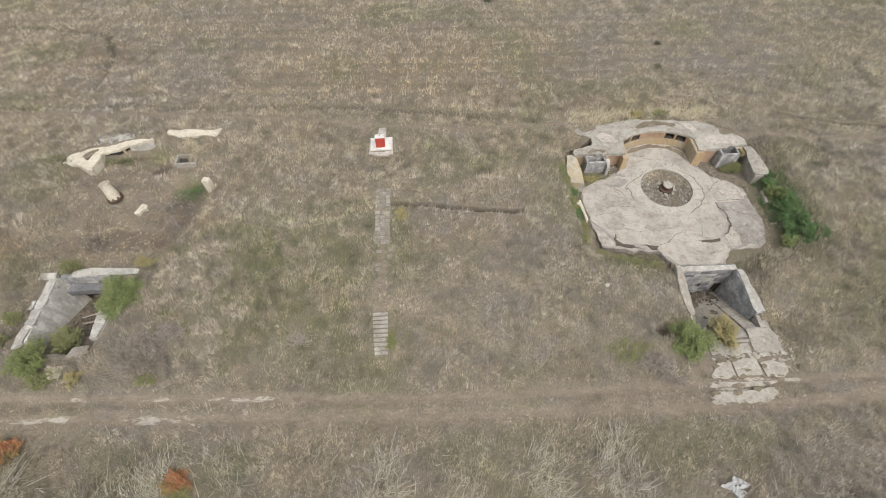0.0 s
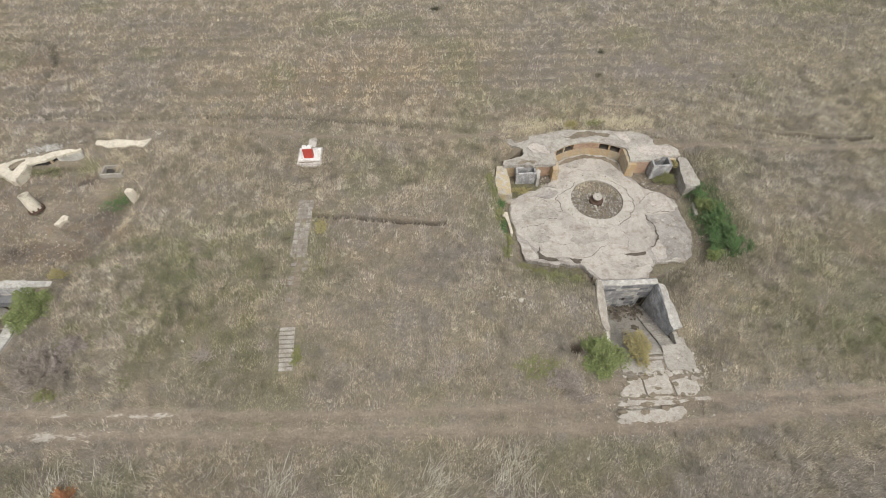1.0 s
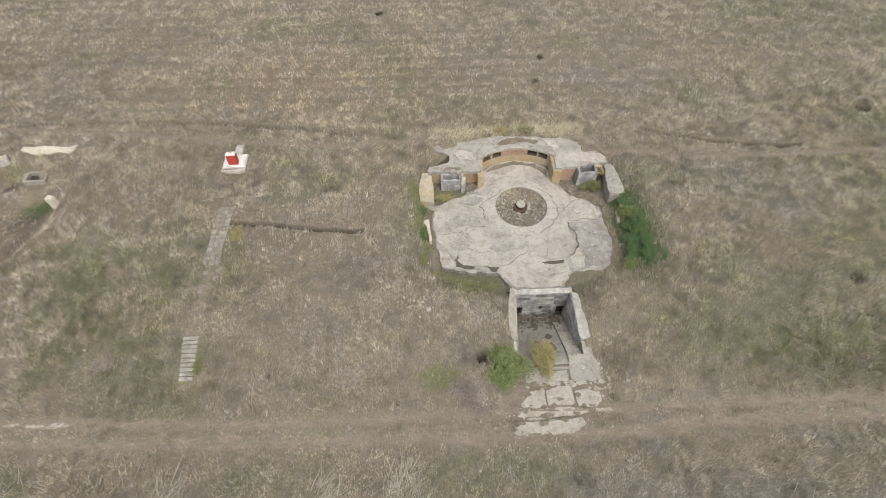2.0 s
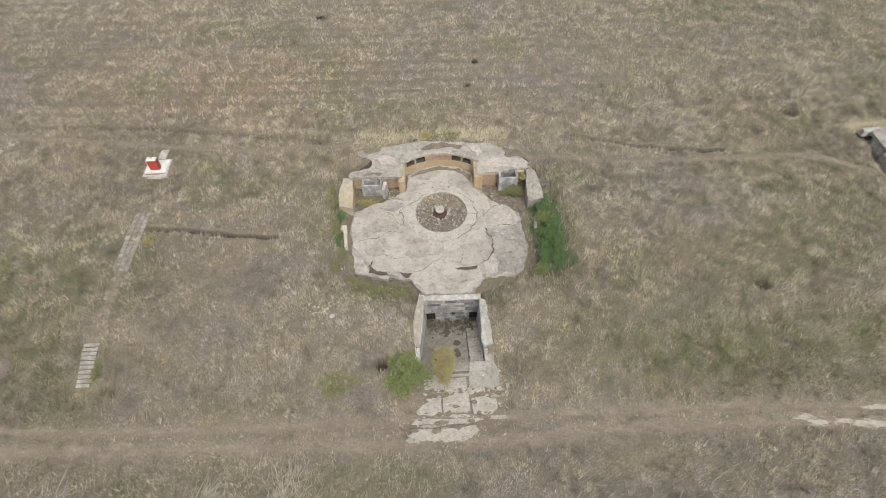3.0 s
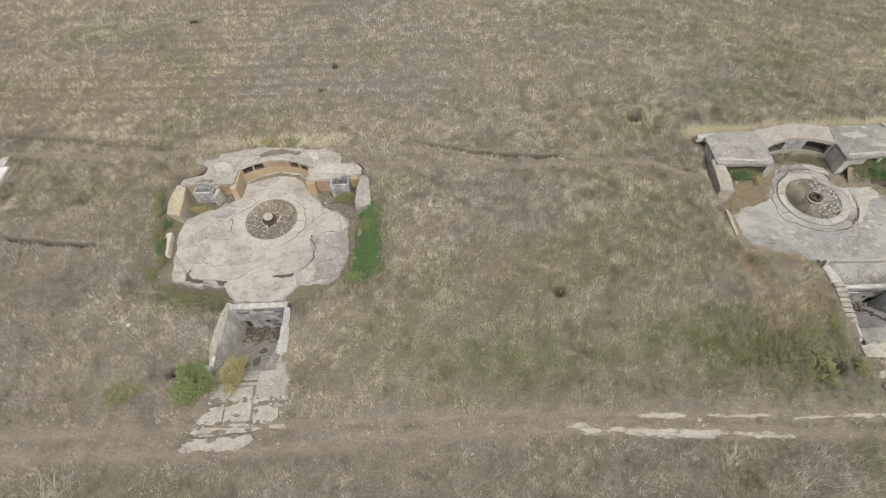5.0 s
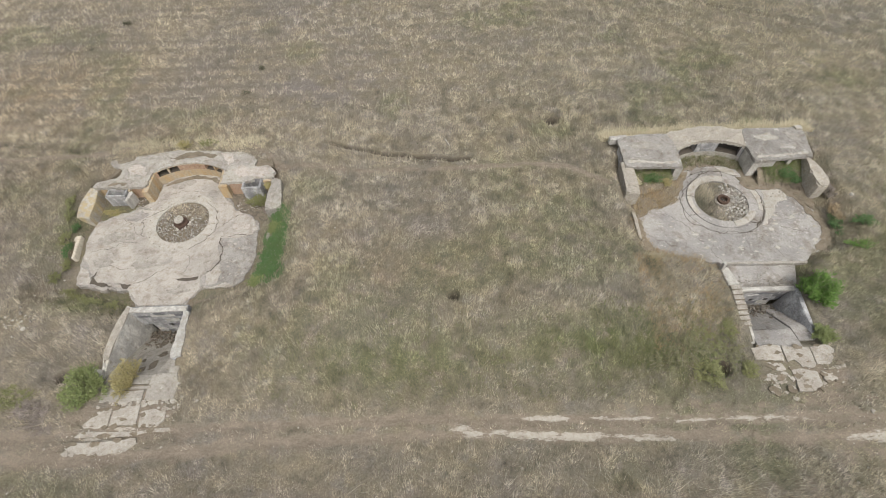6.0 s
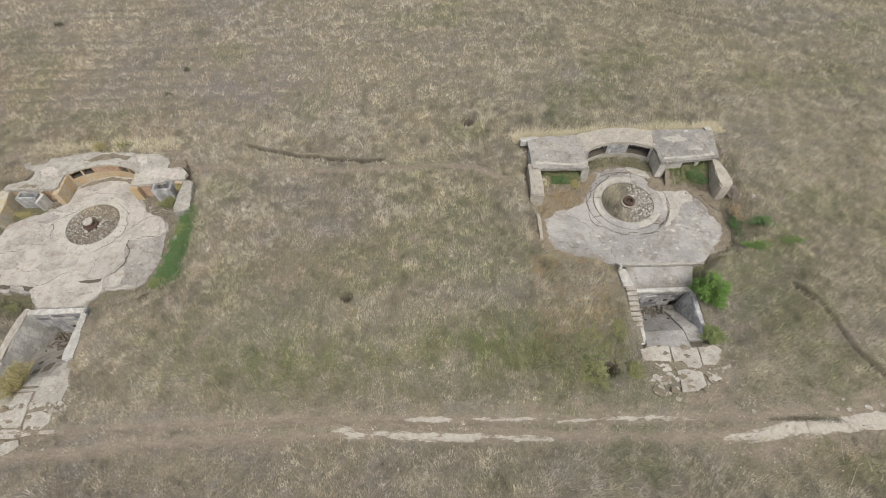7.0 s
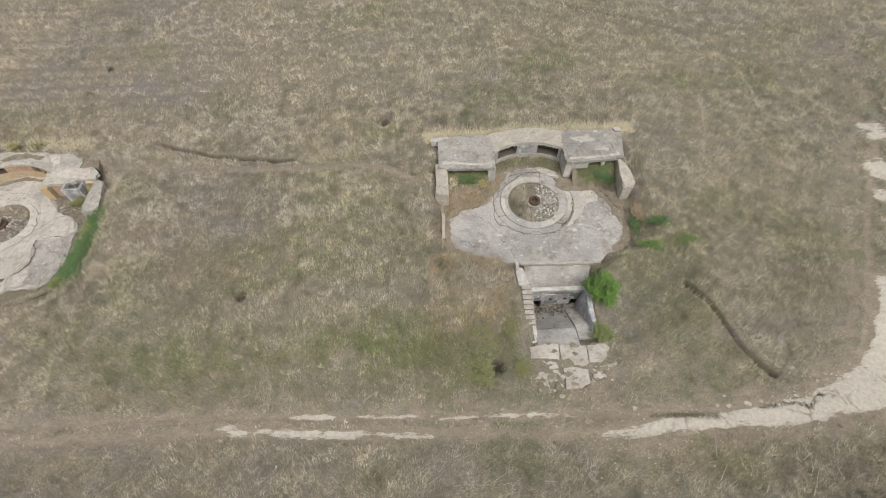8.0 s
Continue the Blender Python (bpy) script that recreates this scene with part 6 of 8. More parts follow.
# ---- memorial ----
def memorial():
    x, y = -1.33, 30.9
    z = lie(x, y) + 0.02
    m = thing("memorial", (x, y, z), "small memorial with a red block on a cracked pale footing", "memorial")
    rng = random.Random(43)
    part("footing", slab(rect(x - 1.02, x + 0.96, y - 0.86, y + 1.12), z - 0.3, z + 0.12, 0.03), M_PLINTH, m, "pale cracked concrete footing")
    part("footing_inset", slab(rect(x - 0.92, x + 0.86, y - 0.45, y + 1.04), z + 0.12, z + 0.18, 0.02), M_WHITE, m, "whitewashed upper slab")
    part("front_step", slab(rect(x - 0.6, x + 0.6, y - 1.02, y - 0.84), z - 0.3, z + 0.06, 0.02), M_PLINTH, m)
    for x0, x1, y0 in ((-0.85, -0.3, -0.62), (-0.25, 0.3, -0.68), (0.35, 0.8, -0.6)):
        part("soil_patch", slab(crag(rect(x + x0, x + x1, y + y0, y + y0 + 0.09), 0.05, rng, 0.08), z + 0.05, z + 0.128), M_SOIL, m, "dirt in the broken edge of the slab")
    # the block leans back a little and carries a white top
    body = prism(bmesh.new(), rect(x - 0.44, x + 0.32, y - 0.06, y + 0.36), z + 0.18, z + 1.08, 0.025, (0, -0.13))
    part("block", body, M_RED, m, "red-painted block")
    part("cap", slab(rect(x - 0.46, x + 0.34, y - 0.07, y + 0.38), z + 1.08, z + 1.15, 0.02), M_WHITE, m, "white-painted top")
    part("side_strip", slab(rect(x - 0.475, x - 0.442, y - 0.12, y + 0.3), z + 0.18, z + 1.08), M_WHITE, m, "white-painted side")
    part("socket", ring_block(bmesh.new(), x - 0.08, y + 0.27, 0, 0.06, 0, 360, z + 1.14, z + 1.158, 10), M_DARK, m, "dark socket in the top")
    part("ledger", slab(crag(rect(x - 0.3, x + 0.36, y + 1.2, y + 2.3), 0.05, rng, 0.2), z - 0.3, z + 0.06, 0.02), M_PLINTH, m, "pale slab lying behind the footing")
    return m


memorial()


# ---- the paved path and the steps that climb to it ----
def paved_path():
    rng = random.Random(41)
    p = thing("paved_path", (-1.05, 23.5, lie(-1.05, 23.5)), "narrow path of weathered square slabs, partly grown over", "path", "", "structure")
    for r in range(14):
        for c in range(3):
            if rng.random() < 0.06 + 0.02 * r * (c == 2):
                continue
            x, y = -1.66 + c * 0.385 + rng.uniform(-0.02, 0.02), 26.3 - r * 0.395 + rng.uniform(-0.02, 0.02)
            z = lie(x + 0.18, y - 0.18)
            tile = part("slab", slab(jag(rect(x, x + rng.uniform(0.33, 0.375), y - rng.uniform(0.34, 0.385), y), 0.12, 0.015, rng), z - 0.1, z + rng.uniform(0.01, 0.04), 0.012), M_PAVE if rng.random() < 0.8 else M_WORN, p)
    for x, y in ((-1.5, 20.3), (-0.6, 20.4), (-1.55, 19.2), (-1.5, 18.8), (-0.7, 19.9), (-1.45, 17.4), (-0.6, 16.2)):
        z = lie(x, y)
        part("slab", slab(jag(rect(x, x + 0.35, y - 0.3, y), 0.2, 0.03, rng), z - 0.1, z + 0.04, 0.012), M_PAVE, p)
    return p


def stair():
    rng = random.Random(42)
    s = thing("stair", (-1.15, 13.9, lie(-1.15, 13.9)), "flight of ten worn concrete steps up a grassy bank", "stairs")
    for k in range(10):
        y = 15.25 - k * 0.285
        z = lie(-1.15, y - 0.14) + 0.10
        x0 = -1.62 + 0.015 * k
        part("step", slab(jag(rect(x0, x0 + 1.0 - 0.012 * k, y - 0.24, y), 0.5, 0.012, rng), z - 0.3, z, 0.02), M_STEP, s)
    return s


paved_path()
stair()


# ---- remains of the ruined emplacement ----
def ruined_wall():
    rng = random.Random(51)
    w = thing("ruined_wall", (-23.5, 31.0, 1.4), "broken cream concrete wall with a niche, all that stands of an emplacement", "ruined wall")
    z = 1.0
    top = [(-24.75, 31.0), (-24.72, 31.45), (-23.6, 31.62), (-22.5, 32.12), (-21.5, 32.3), (-20.67, 32.42), (-20.48, 32.13), (-21.4, 31.85), (-22.44, 31.61), (-23.31, 31.0), (-24.3, 30.7)]
    part("roof_band", slab(crag(top, 0.16, rng, 0.12), 2.1, 2.32, 0.02), M_CREAM, w, "cream coping")
    part("breast_wall", slab([(-22.5, 31.62), (-21.4, 31.9), (-20.62, 32.14), (-20.62, 32.4), (-22.5, 31.95)], 0.6, 2.1), M_OLDLIME, w, "pale standing face of the wall")
    part("breast_wall", slab([(-24.35, 30.85), (-23.31, 31.08), (-22.5, 31.66), (-22.5, 31.95), (-24.4, 31.4)], 0.6, 1.5), M_OCHRE, w)
    # Dark sheet close behind the face, its colour holding the niche's shade.
    part("niche_back", slab([(-24.35, 30.98), (-23.31, 31.2), (-22.5, 31.78), (-22.5, 31.95), (-24.4, 31.4)], 1.5, 2.1), M_DARK, w, "niche back coloured dark for its shade")
    part("niche_post", slab([(-23.0, 31.3), (-22.88, 31.38), (-22.88, 31.6), (-23.0, 31.5)], 1.5, 2.1), M_OCHRE, w)
    part("soil_patch", slab(crag([(-26.0, 30.6), (-25.5, 31.15), (-25.0, 31.2), (-25.0, 30.7), (-25.5, 30.2)], 0.12, rng, 0.12), 1.5, 2.24), M_SOIL, w, "soil lying in the broken arm")
    part("pier", prism(bmesh.new(), jag([(-25.3, 29.5), (-24.6, 29.1), (-24.3, 30.2), (-24.35, 30.95), (-24.9, 31.1), (-25.1, 30.4)], 0.4, 0.05, rng), 0.4, 2.32, 0.06), M_CREAM, w, "cream end pier")
    arm = [(-27.21, 29.84), (-27.03, 30.6), (-26.4, 31.0), (-25.9, 31.5), (-25.2, 31.9), (-24.7, 31.75), (-24.7, 31.3), (-25.2, 31.35), (-25.7, 31.0), (-25.9, 30.5), (-25.5, 30.15), (-24.9, 30.1), (-24.6, 29.4), (-24.5, 28.85), (-25.2, 29.1), (-25.7, 29.45), (-26.4, 29.6)]
    part("arm", prism(bmesh.new(), crag(arm, 0.14, rng, 0.12), 1.4, 2.28, 0.02), M_CREAM, w, "broken curved arm of the wall")
    return w


def ruin_bits():
    rng = random.Random(52)
    whole("fallen_slab", prism(bmesh.new(), crag([(-19.45, 32.7), (-19.4, 33.3), (-18.0, 33.35), (-16.8, 33.25), (-15.1, 33.5), (-15.5, 32.4), (-16.3, 32.65), (-17.9, 32.35)], 0.16, rng, 0.12), 1.4, lambda u, w: lie(u, w) + 0.16, 0.05), M_CREAM, "long cream slab of broken concrete lying in grass", "concrete slab")
    b = thing("concrete_locker", (-17.6, 30.1, 1.0), "half-buried open concrete locker", "locker")
    hollow_box(b, -18.45, -16.65, 29.7, 30.85, lie(-17.5, 30.2) - 0.12, lie(-17.5, 30.2) + 0.45, 0.16, M_WORN, "open grey locker")
    p = whole("concrete_post", prism(bmesh.new(), [(-15.67, 27.55), (-15.15, 27.4), (-15.0, 27.85), (-15.55, 28.0)], 0.5, 1.95, 0.04, (0.2, -0.25)), M_CREAM, "leaning cream concrete post", "post")
    whole("concrete_shard", prism(bmesh.new(), [(-20.4, 24.9), (-20.15, 25.5), (-20.2, 25.65), (-20.04, 25.85), (-19.64, 25.75), (-19.56, 25.3), (-19.75, 25.3), (-19.85, 25.25), (-20.05, 24.8)], 0.5, lambda u, v: lie(u, v) + 0.25, 0.02), M_CREAM, "white concrete shard stuck in the soil", "concrete shard")
    pipe = thing("pivot_stump", (-22.2, 26.6, 0.8), "pale hollow gun pivot leaning out of the crater floor", "gun pivot")
    body = bmesh.new()
    ring_block(body, 0, 0, 0.30, 0.37, 0, 360, 0.0, 1.38, 28)
    for v in body.verts:
        swell = 1.0 + 0.32 * (1 - v.co.z / 1.38)
        v.co.x, v.co.y = v.co.x * swell, v.co.y * swell
    flange = ring_block(bmesh.new(), 0, 0, 0.4, 0.6, 0, 360, -0.12, 0.04, 28)
    rim = ring_block(bmesh.new(), 0, 0, 0.31, 0.41, 0, 360, 1.35, 1.43, 28)
    tilt = Matrix.Translation((-22.2, 26.36, lie(-22.2, 26.36) + 0.1)) @ Euler((radians(-12), radians(-9), 0)).to_matrix().to_4x4()
    for k in range(9):
        bolt = ring_block(bmesh.new(), 0.52 * math.sin(k * 0.7), 0.52 * math.cos(k * 0.7), 0, 0.06, 0, 360, 0.06, 0.2, 8)
        bolt.transform(tilt)
        part("bolt", bolt, M_RUST, pipe)
    for bm in (body, flange, rim):
        bm.transform(tilt)
    part("tube", body, M_CREAM, pipe, "pale tube")
    part("flange", flange, M_RUST, pipe, "rusty bolted flange")
    part("rim", rim, M_CREAM, pipe, "rust-stained rim")
    bm = bmesh.new()
    for _ in range(150):
        x, y = rng.gauss(-23.4, 0.9), rng.gauss(32.55, 0.2)
        y += 0.25 * (x + 23.4)
        rock(bm, x, y, lie(x, y) + 0.05, rng.uniform(0.07, 0.34), rng)
    whole("rubble", bm, M_LIGHTWALL, "pale rubble scattered behind the ruined wall", "rubble", "", "stuff")
    bm = bmesh.new()
    for _ in range(420):
        x, y = rng.gauss(-20.3, 2.6), rng.gauss(25.6, 2.6)
        if away(np.array([x]), np.array([y]), CRATER)[0] < 0.3:
            rock(bm, x, y, lie(x, y) + 0.02, rng.uniform(0.04, 0.12) * rng.choice((1, 1, 1, 1.7)), rng)
    whole("crater_gravel", bm, M_STONE, "stones and crumbs strewn over the crater floor", "gravel", "", "stuff")


ruined_wall()
ruin_bits()


# ---- plants ----
def shrub(name, x, y, rx, ry, h, mat, count, size, label, category, seed, z=None, group=""):
    """A bush: many stems that fan out from the root, each leafy along its outer part, with gaps between them."""
    rng = random.Random(seed)
    z = lie(x, y) if z is None else z
    b = thing(name, (x, y, z), label, category, group)
    stems, leaf = bmesh.new(), bmesh.new()
    per = 13
    shoots = max(14, int(count * 2.1 / per))
    phase = [rng.uniform(0, 6.283) for _ in range(4)]
    for k in range(shoots):
        a, r = rng.uniform(0, 6.283), math.sqrt(rng.random())
        edge = 0.95 + 0.16 * math.sin(3 * a + phase[0]) + 0.12 * math.sin(5 * a + phase[1]) + rng.uniform(-0.1, 0.14)
        tuft = 0.8 + 0.3 * math.sin(4.1 * r * math.cos(a) + phase[2]) * math.sin(4.7 * r * math.sin(a) + phase[3])
        u, v = r * edge * rx * math.cos(a), r * edge * ry * math.sin(a)
        tip = Vector((x + u, y + v, z + h * tuft * (1 - 0.62 * r * r) * rng.uniform(0.7, 1.12)))
        root = Vector((x + u * 0.5, y + v * 0.5, z - 0.05))
        way = tip - root
        if k % 3 == 0:
            twig(stems, root, tip, 0.02, 0.006)
        for i in range(per):
            f = rng.uniform(0.3, 1.0)
            p = root + way * f + Vector((rng.gauss(0, 0.045), rng.gauss(0, 0.045), rng.gauss(0, 0.03)))
            t = rng.uniform(0, 6.283)
            d = (way.normalized() * 0.7 + Vector((math.cos(t), math.sin(t), rng.uniform(-0.5, 0.5)))).normalized()
            s = size * rng.uniform(0.65, 1.4)
            side = d.cross(Vector((rng.uniform(-0.4, 0.4), rng.uniform(-0.4, 0.4), 1))).normalized() * s * 0.24
            leaf.faces.new([leaf.verts.new(q) for q in (p, p + d * s * 0.45 + side, p + d * s, p + d * s * 0.45 - side)])
    part("stems", stems, M_TWIG, b)
    part("foliage", leaf, mat, b)
    return b


def brushwood(x, y, rx, ry, h, count, seed, label):
    """A tangle of bare grey twigs."""
    rng = random.Random(seed)
    bm = bmesh.new()
    z = lie(x, y)
    for _ in range(count):
        u, v = x + rng.gauss(0, rx * 0.45), y + rng.gauss(0, ry * 0.45)
        a, l = rng.uniform(0, 6.283), rng.uniform(0.2, 0.65)
        g = lie(u, v) if count < 60 else z
        twig(bm, (u, v, g), (u + l * math.cos(a), v + l * math.sin(a), g + rng.uniform(0.1, h)), rng.uniform(0.007, 0.017))
    return whole("brushwood", bm, M_PALETWIG, label, "brushwood", "", "stuff")


SHRUBS = [
    (-19.2, 17.6, 1.75, 1.7, 1.5, M_LEAF, 4400, 0.15, 0.9, "dense green bush beside the pale entrance wall"),
    (-23.6, 13.1, 1.3, 1.4, 1.2, M_LEAF, 1700, 0.14, None, "grey-green bush before the overgrown entrance"),
    (-22.3, 14.7, 1.0, 1.1, 1.5, M_WILLOW, 1300, 0.14, 0.2, "olive bush growing inside the sunken entrance"),
    (-22.6, 11.9, 1.0, 0.7, 0.7, M_WILLOW, 800, 0.13, None, "low olive weeds before the overgrown entrance"),
    (-20.6, 11.9, 0.5, 0.6, 0.5, M_YELLOW, 300, 0.12, None, "yellowing weeds between the slabs"),
    (-25.9, 16.2, 0.8, 0.6, 0.6, M_WILLOW, 420, 0.12, None, "low olive weeds beside the entrance wall"),
    (-26.3, 14.4, 0.8, 0.6, 0.6, M_WILLOW, 420, 0.12, None, "low olive weeds beside the entrance wall"),
    (-23.6, 20.2, 0.9, 0.6, 0.9, M_WILLOW, 520, 0.12, None, "olive weeds hanging over the entrance coping"),
    (-18.2, 20.2, 0.9, 0.5, 0.6, M_YELLOW, 420, 0.11, None, "yellowing weeds behind the entrance coping"),
    (19.5, 12.6, 1.45, 1.5, 1.5, M_LEAF, 2300, 0.15, None, "green bush beside the ramp entrance"),
    (22.0, 13.1, 0.85, 1.5, 1.4, M_YELLOW, 1500, 0.12, 0.05, "yellowing willowy bush on the ramp"),
    (69.4, 16.8, 1.2, 1.25, 2.6, M_BRIGHT, 2900, 0.15, None, "bright green bush beside the entrance wall"),
    (68.95, 13.9, 0.8, 0.75, 0.9, M_LEAF, 800, 0.13, None, "small green bush at the wall's end"),
    (15.2, 12.0, 1.6, 0.9, 0.45, M_WILLOW, 620, 0.11, None, "low olive weeds round the dead branch"),
    (17.6, 10.0, 1.2, 0.5, 0.3, M_DEADWEED, 300, 0.1, None, "low yellowing weeds round the dead branch"),
    (61.9, 13.2, 1.5, 1.2, 0.5, M_OLIVE, 520, 0.12, None, "low olive weeds on the grassy bank"),
    (62.6, 14.6, 0.7, 0.9, 0.5, M_WILLOW, 380, 0.12, None, "low olive weeds beside the stepped wall"),
    (57.6, 12.6, 1.8, 1.1, 0.4, M_OLIVE, 420, 0.12, None, "low olive weeds on the grassy bank"),
    (60.3, 11.7, 1.1, 1.2, 0.8, M_WILLOW, 900, 0.13, None, "olive bush beside a burrow"),
    (63.0, 11.7, 0.7, 0.6, 0.6, M_WILLOW, 420, 0.12, None, "low olive weeds beside the slabs"),
    (60.4, 13.7, 1.6, 1.3, 0.4, M_WILLOW, 520, 0.12, None, "low green weeds on the grassy bank"),
    (59.0, 13.3, 1.8, 1.3, 0.5, M_OLIVE, 620, 0.12, None, "low olive weeds on the grassy bank"),
    (28.3, 28.0, 0.9, 0.6, 1.1, M_WILLOW, 950, 0.12, -0.1, "olive weeds growing before the locker"),
    (29.15, 28.95, 0.4, 0.35, 0.5, M_YELLOW, 330, 0.1, 0.8, "yellow flowering weeds beside the locker"),
    (21.3, 33.6, 0.7, 0.45, 0.6, M_YELLOW, 420, 0.12, None, "yellow-green weeds behind the coping"),
    (23.4, 33.7, 0.9, 0.4, 0.4, M_WILLOW, 300, 0.11, None, "low olive weeds behind the coping"),
    (-12.6, 5.4, 0.9, 0.8, 0.9, M_RUSSET, 900, 0.13, None, "russet autumn bush in the dry grass"),
    (-23.2, 7.6, 1.1, 0.9, 0.9, M_RUSSET, 950, 0.13, None, "russet autumn bush in the dry grass"),
    (-12.3, 4.7, 0.7, 0.6, 0.5, M_WILLOW, 400, 0.12, None, "low olive weeds beside the russet bush"),
    (-16.6, 13.2, 2.1, 1.7, 1.0, M_DEADWEED, 2200, 0.16, None, "greyish dead weed thicket on the bank"),
    (-14.9, 14.6, 1.0, 0.8, 0.6, M_DEADWEED, 500, 0.14, None, "greyish dead weeds on the bank"),
    (-16.0, 11.6, 0.7, 0.4, 0.4, M_WILLOW, 240, 0.12, None, "low olive weeds below the dead thicket"),
    (16.6, 11.2, 1.3, 0.8, 0.45, M_DEADWEED, 420, 0.13, None, "brown withered weeds round the dead branch"),
    (74.0, 25.2, 0.5, 0.8, 0.7, M_DEADWEED, 420, 0.13, None, "brown withered weeds beside the side wall"),
    (73.7, 23.4, 0.6, 1.0, 0.5, M_RIMWEED, 420, 0.13, None, "tan weeds at the pad's edge"),
    (74.7, 21.9, 0.9, 0.5, 0.5, M_NETTLE, 420, 0.13, None, "dark green weeds on the bank"),
    (26.3, 44.1, 0.28, 0.24, 0.4, M_DARKWEED, 160, 0.13, None, "single dark weed clump in the field"),
    (25.3, 40.5, 0.35, 0.25, 0.3, M_DARKWEED, 120, 0.13, None, "single dark weed clump in the field"),
    (10.0, 53.3, 0.6, 0.4, 0.5, M_DARKWEED, 200, 0.14, None, "single dark weed clump in the field"),
    (-21.9, 12.3, 0.6, 0.5, 0.4, M_STRAW, 320, 0.14, None, "straw-coloured grass clump before the entrance"),
    (-23.0, 30.4, 1.5, 0.5, 0.45, M_OLIVE, 480, 0.12, None, "grey-green weeds under the ruined wall"),
    (-16.9, 27.6, 1.2, 1.3, 0.22, M_NETTLE, 420, 0.11, None, "dark green weeds beside the leaning post"),
    (-27.9, 30.3, 1.0, 0.5, 0.3, M_OLIVE, 360, 0.11, None, "dark green weeds beside the ruined wall"),
    (0.3, 23.4, 0.5, 0.7, 0.5, M_YELLOW, 260, 0.12, None, "yellowing weeds beside the paved path"),
    (-0.4, 13.4, 0.3, 0.9, 0.4, M_WILLOW, 300, 0.12, None, "low olive weeds beside the steps"),
    (71.6, 27.7, 1.0, 0.7, 0.45, M_NETTLE, 1100, 0.13, 1.1, "green nettles in the open wing"),
    (72.3, 27.1, 0.6, 0.5, 0.4, M_NETTLE, 500, 0.12, 0.85, "green nettles in the open wing"),
    (60.8, 27.6, 0.9, 0.5, 0.4, M_NETTLE, 800, 0.13, 1.15, "green nettles in the open wing"),
    (59.3, 27.5, 0.4, 0.7, 0.7, M_GOLD, 420, 0.12, 0.9, "straw-coloured weeds in the open wing"),
    (61.8, 27.2, 0.5, 0.4, 0.4, M_YELLOW, 360, 0.12, 1.0, "yellowing weeds in the open wing"),
    (16.2, 27.6, 0.9, 0.35, 0.35, M_YELLOW, 420, 0.1, -0.1, "yellowing weeds before the locker"),
    (15.3, 20.0, 0.8, 0.4, 0.35, M_WILLOW, 260, 0.11, None, "low olive weeds at the pad's edge"),
    (73.8, 20.1, 1.2, 0.45, 0.35, M_BRIGHT, 420, 0.1, None, "low bright green weeds on the bank"),
    (76.3, 20.2, 1.0, 0.3, 0.3, M_BRIGHT, 260, 0.1, None, "low bright green weeds on the bank"),
    (73.3, 22.3, 0.5, 1.0, 0.5, M_NETTLE, 420, 0.12, None, "dark green weeds at the pad's edge"),
    (46.7, 13.0, 1.1, 0.7, 0.3, M_OLIVE, 240, 0.11, None, "low olive weeds in the meadow"),
    (42.0, 12.7, 1.6, 0.9, 0.3, M_OLIVE, 300, 0.11, None, "low olive weeds in the meadow"),
    (30.6, 26.6, 0.5, 0.4, 0.5, M_NETTLE, 260, 0.11, None, "green nettles against the side wall"),
]
for k, (x, y, rx, ry, h, mat, n, size, z, label) in enumerate(SHRUBS):
    shrub("bush" if h > 0.75 else "weeds", x, y, rx, ry, h, mat, n, size, label, "bush" if h > 0.75 else "weeds", 100 + k, z)
for k, (x, y, rx, ry) in enumerate(((30.4, 25.6, 0.5, 0.7), (30.7, 24.4, 0.6, 0.8), (30.6, 23.2, 0.8, 0.8), (30.3, 22.0, 0.9, 0.8), (30.2, 20.9, 0.9, 0.7), (29.6, 20.0, 0.9, 0.5), (31.0, 21.6, 0.6, 0.8), (31.0, 23.8, 0.6, 0.9), (30.9, 22.6, 0.8, 0.9), (30.1, 24.9, 0.4, 0.7), (30.9, 20.6, 0.8, 0.6))):
    shrub("nettles", x, y, rx, ry, 0.6, M_LEAF if k % 4 == 1 else M_NETTLE, 620, 0.13, "dark green nettle clump along the pad's edge", "nettles", 200 + k, None, "nettles along the pad")
for k, (x, y, rx, ry) in enumerate(((13.5, 27.7, 0.35, 0.7), (14.2, 25.6, 0.35, 0.5), (14.2, 23.6, 0.4, 0.7), (14.5, 22.4, 0.35, 0.6), (17.3, 19.0, 1.0, 0.4), (18.9, 18.7, 0.8, 0.4), (13.9, 24.5, 0.5, 0.8), (14.1, 21.2, 0.6, 0.7), (13.7, 26.6, 0.4, 0.6), (16.2, 19.4, 0.9, 0.4))):
    shrub("nettles", x, y, rx, ry, 0.4, M_NETTLE if k in (1, 2) else M_WILLOW, 260, 0.12, "pale green weed clump along the pad's edge", "nettles", 220 + k, None, "weeds along the pad")
brushwood(16.8, 11.0, 1.3, 0.8, 0.5, 160, 301, "tangle of bare grey brushwood on the ground")
rng_branch = random.Random(305)
bm = bmesh.new()
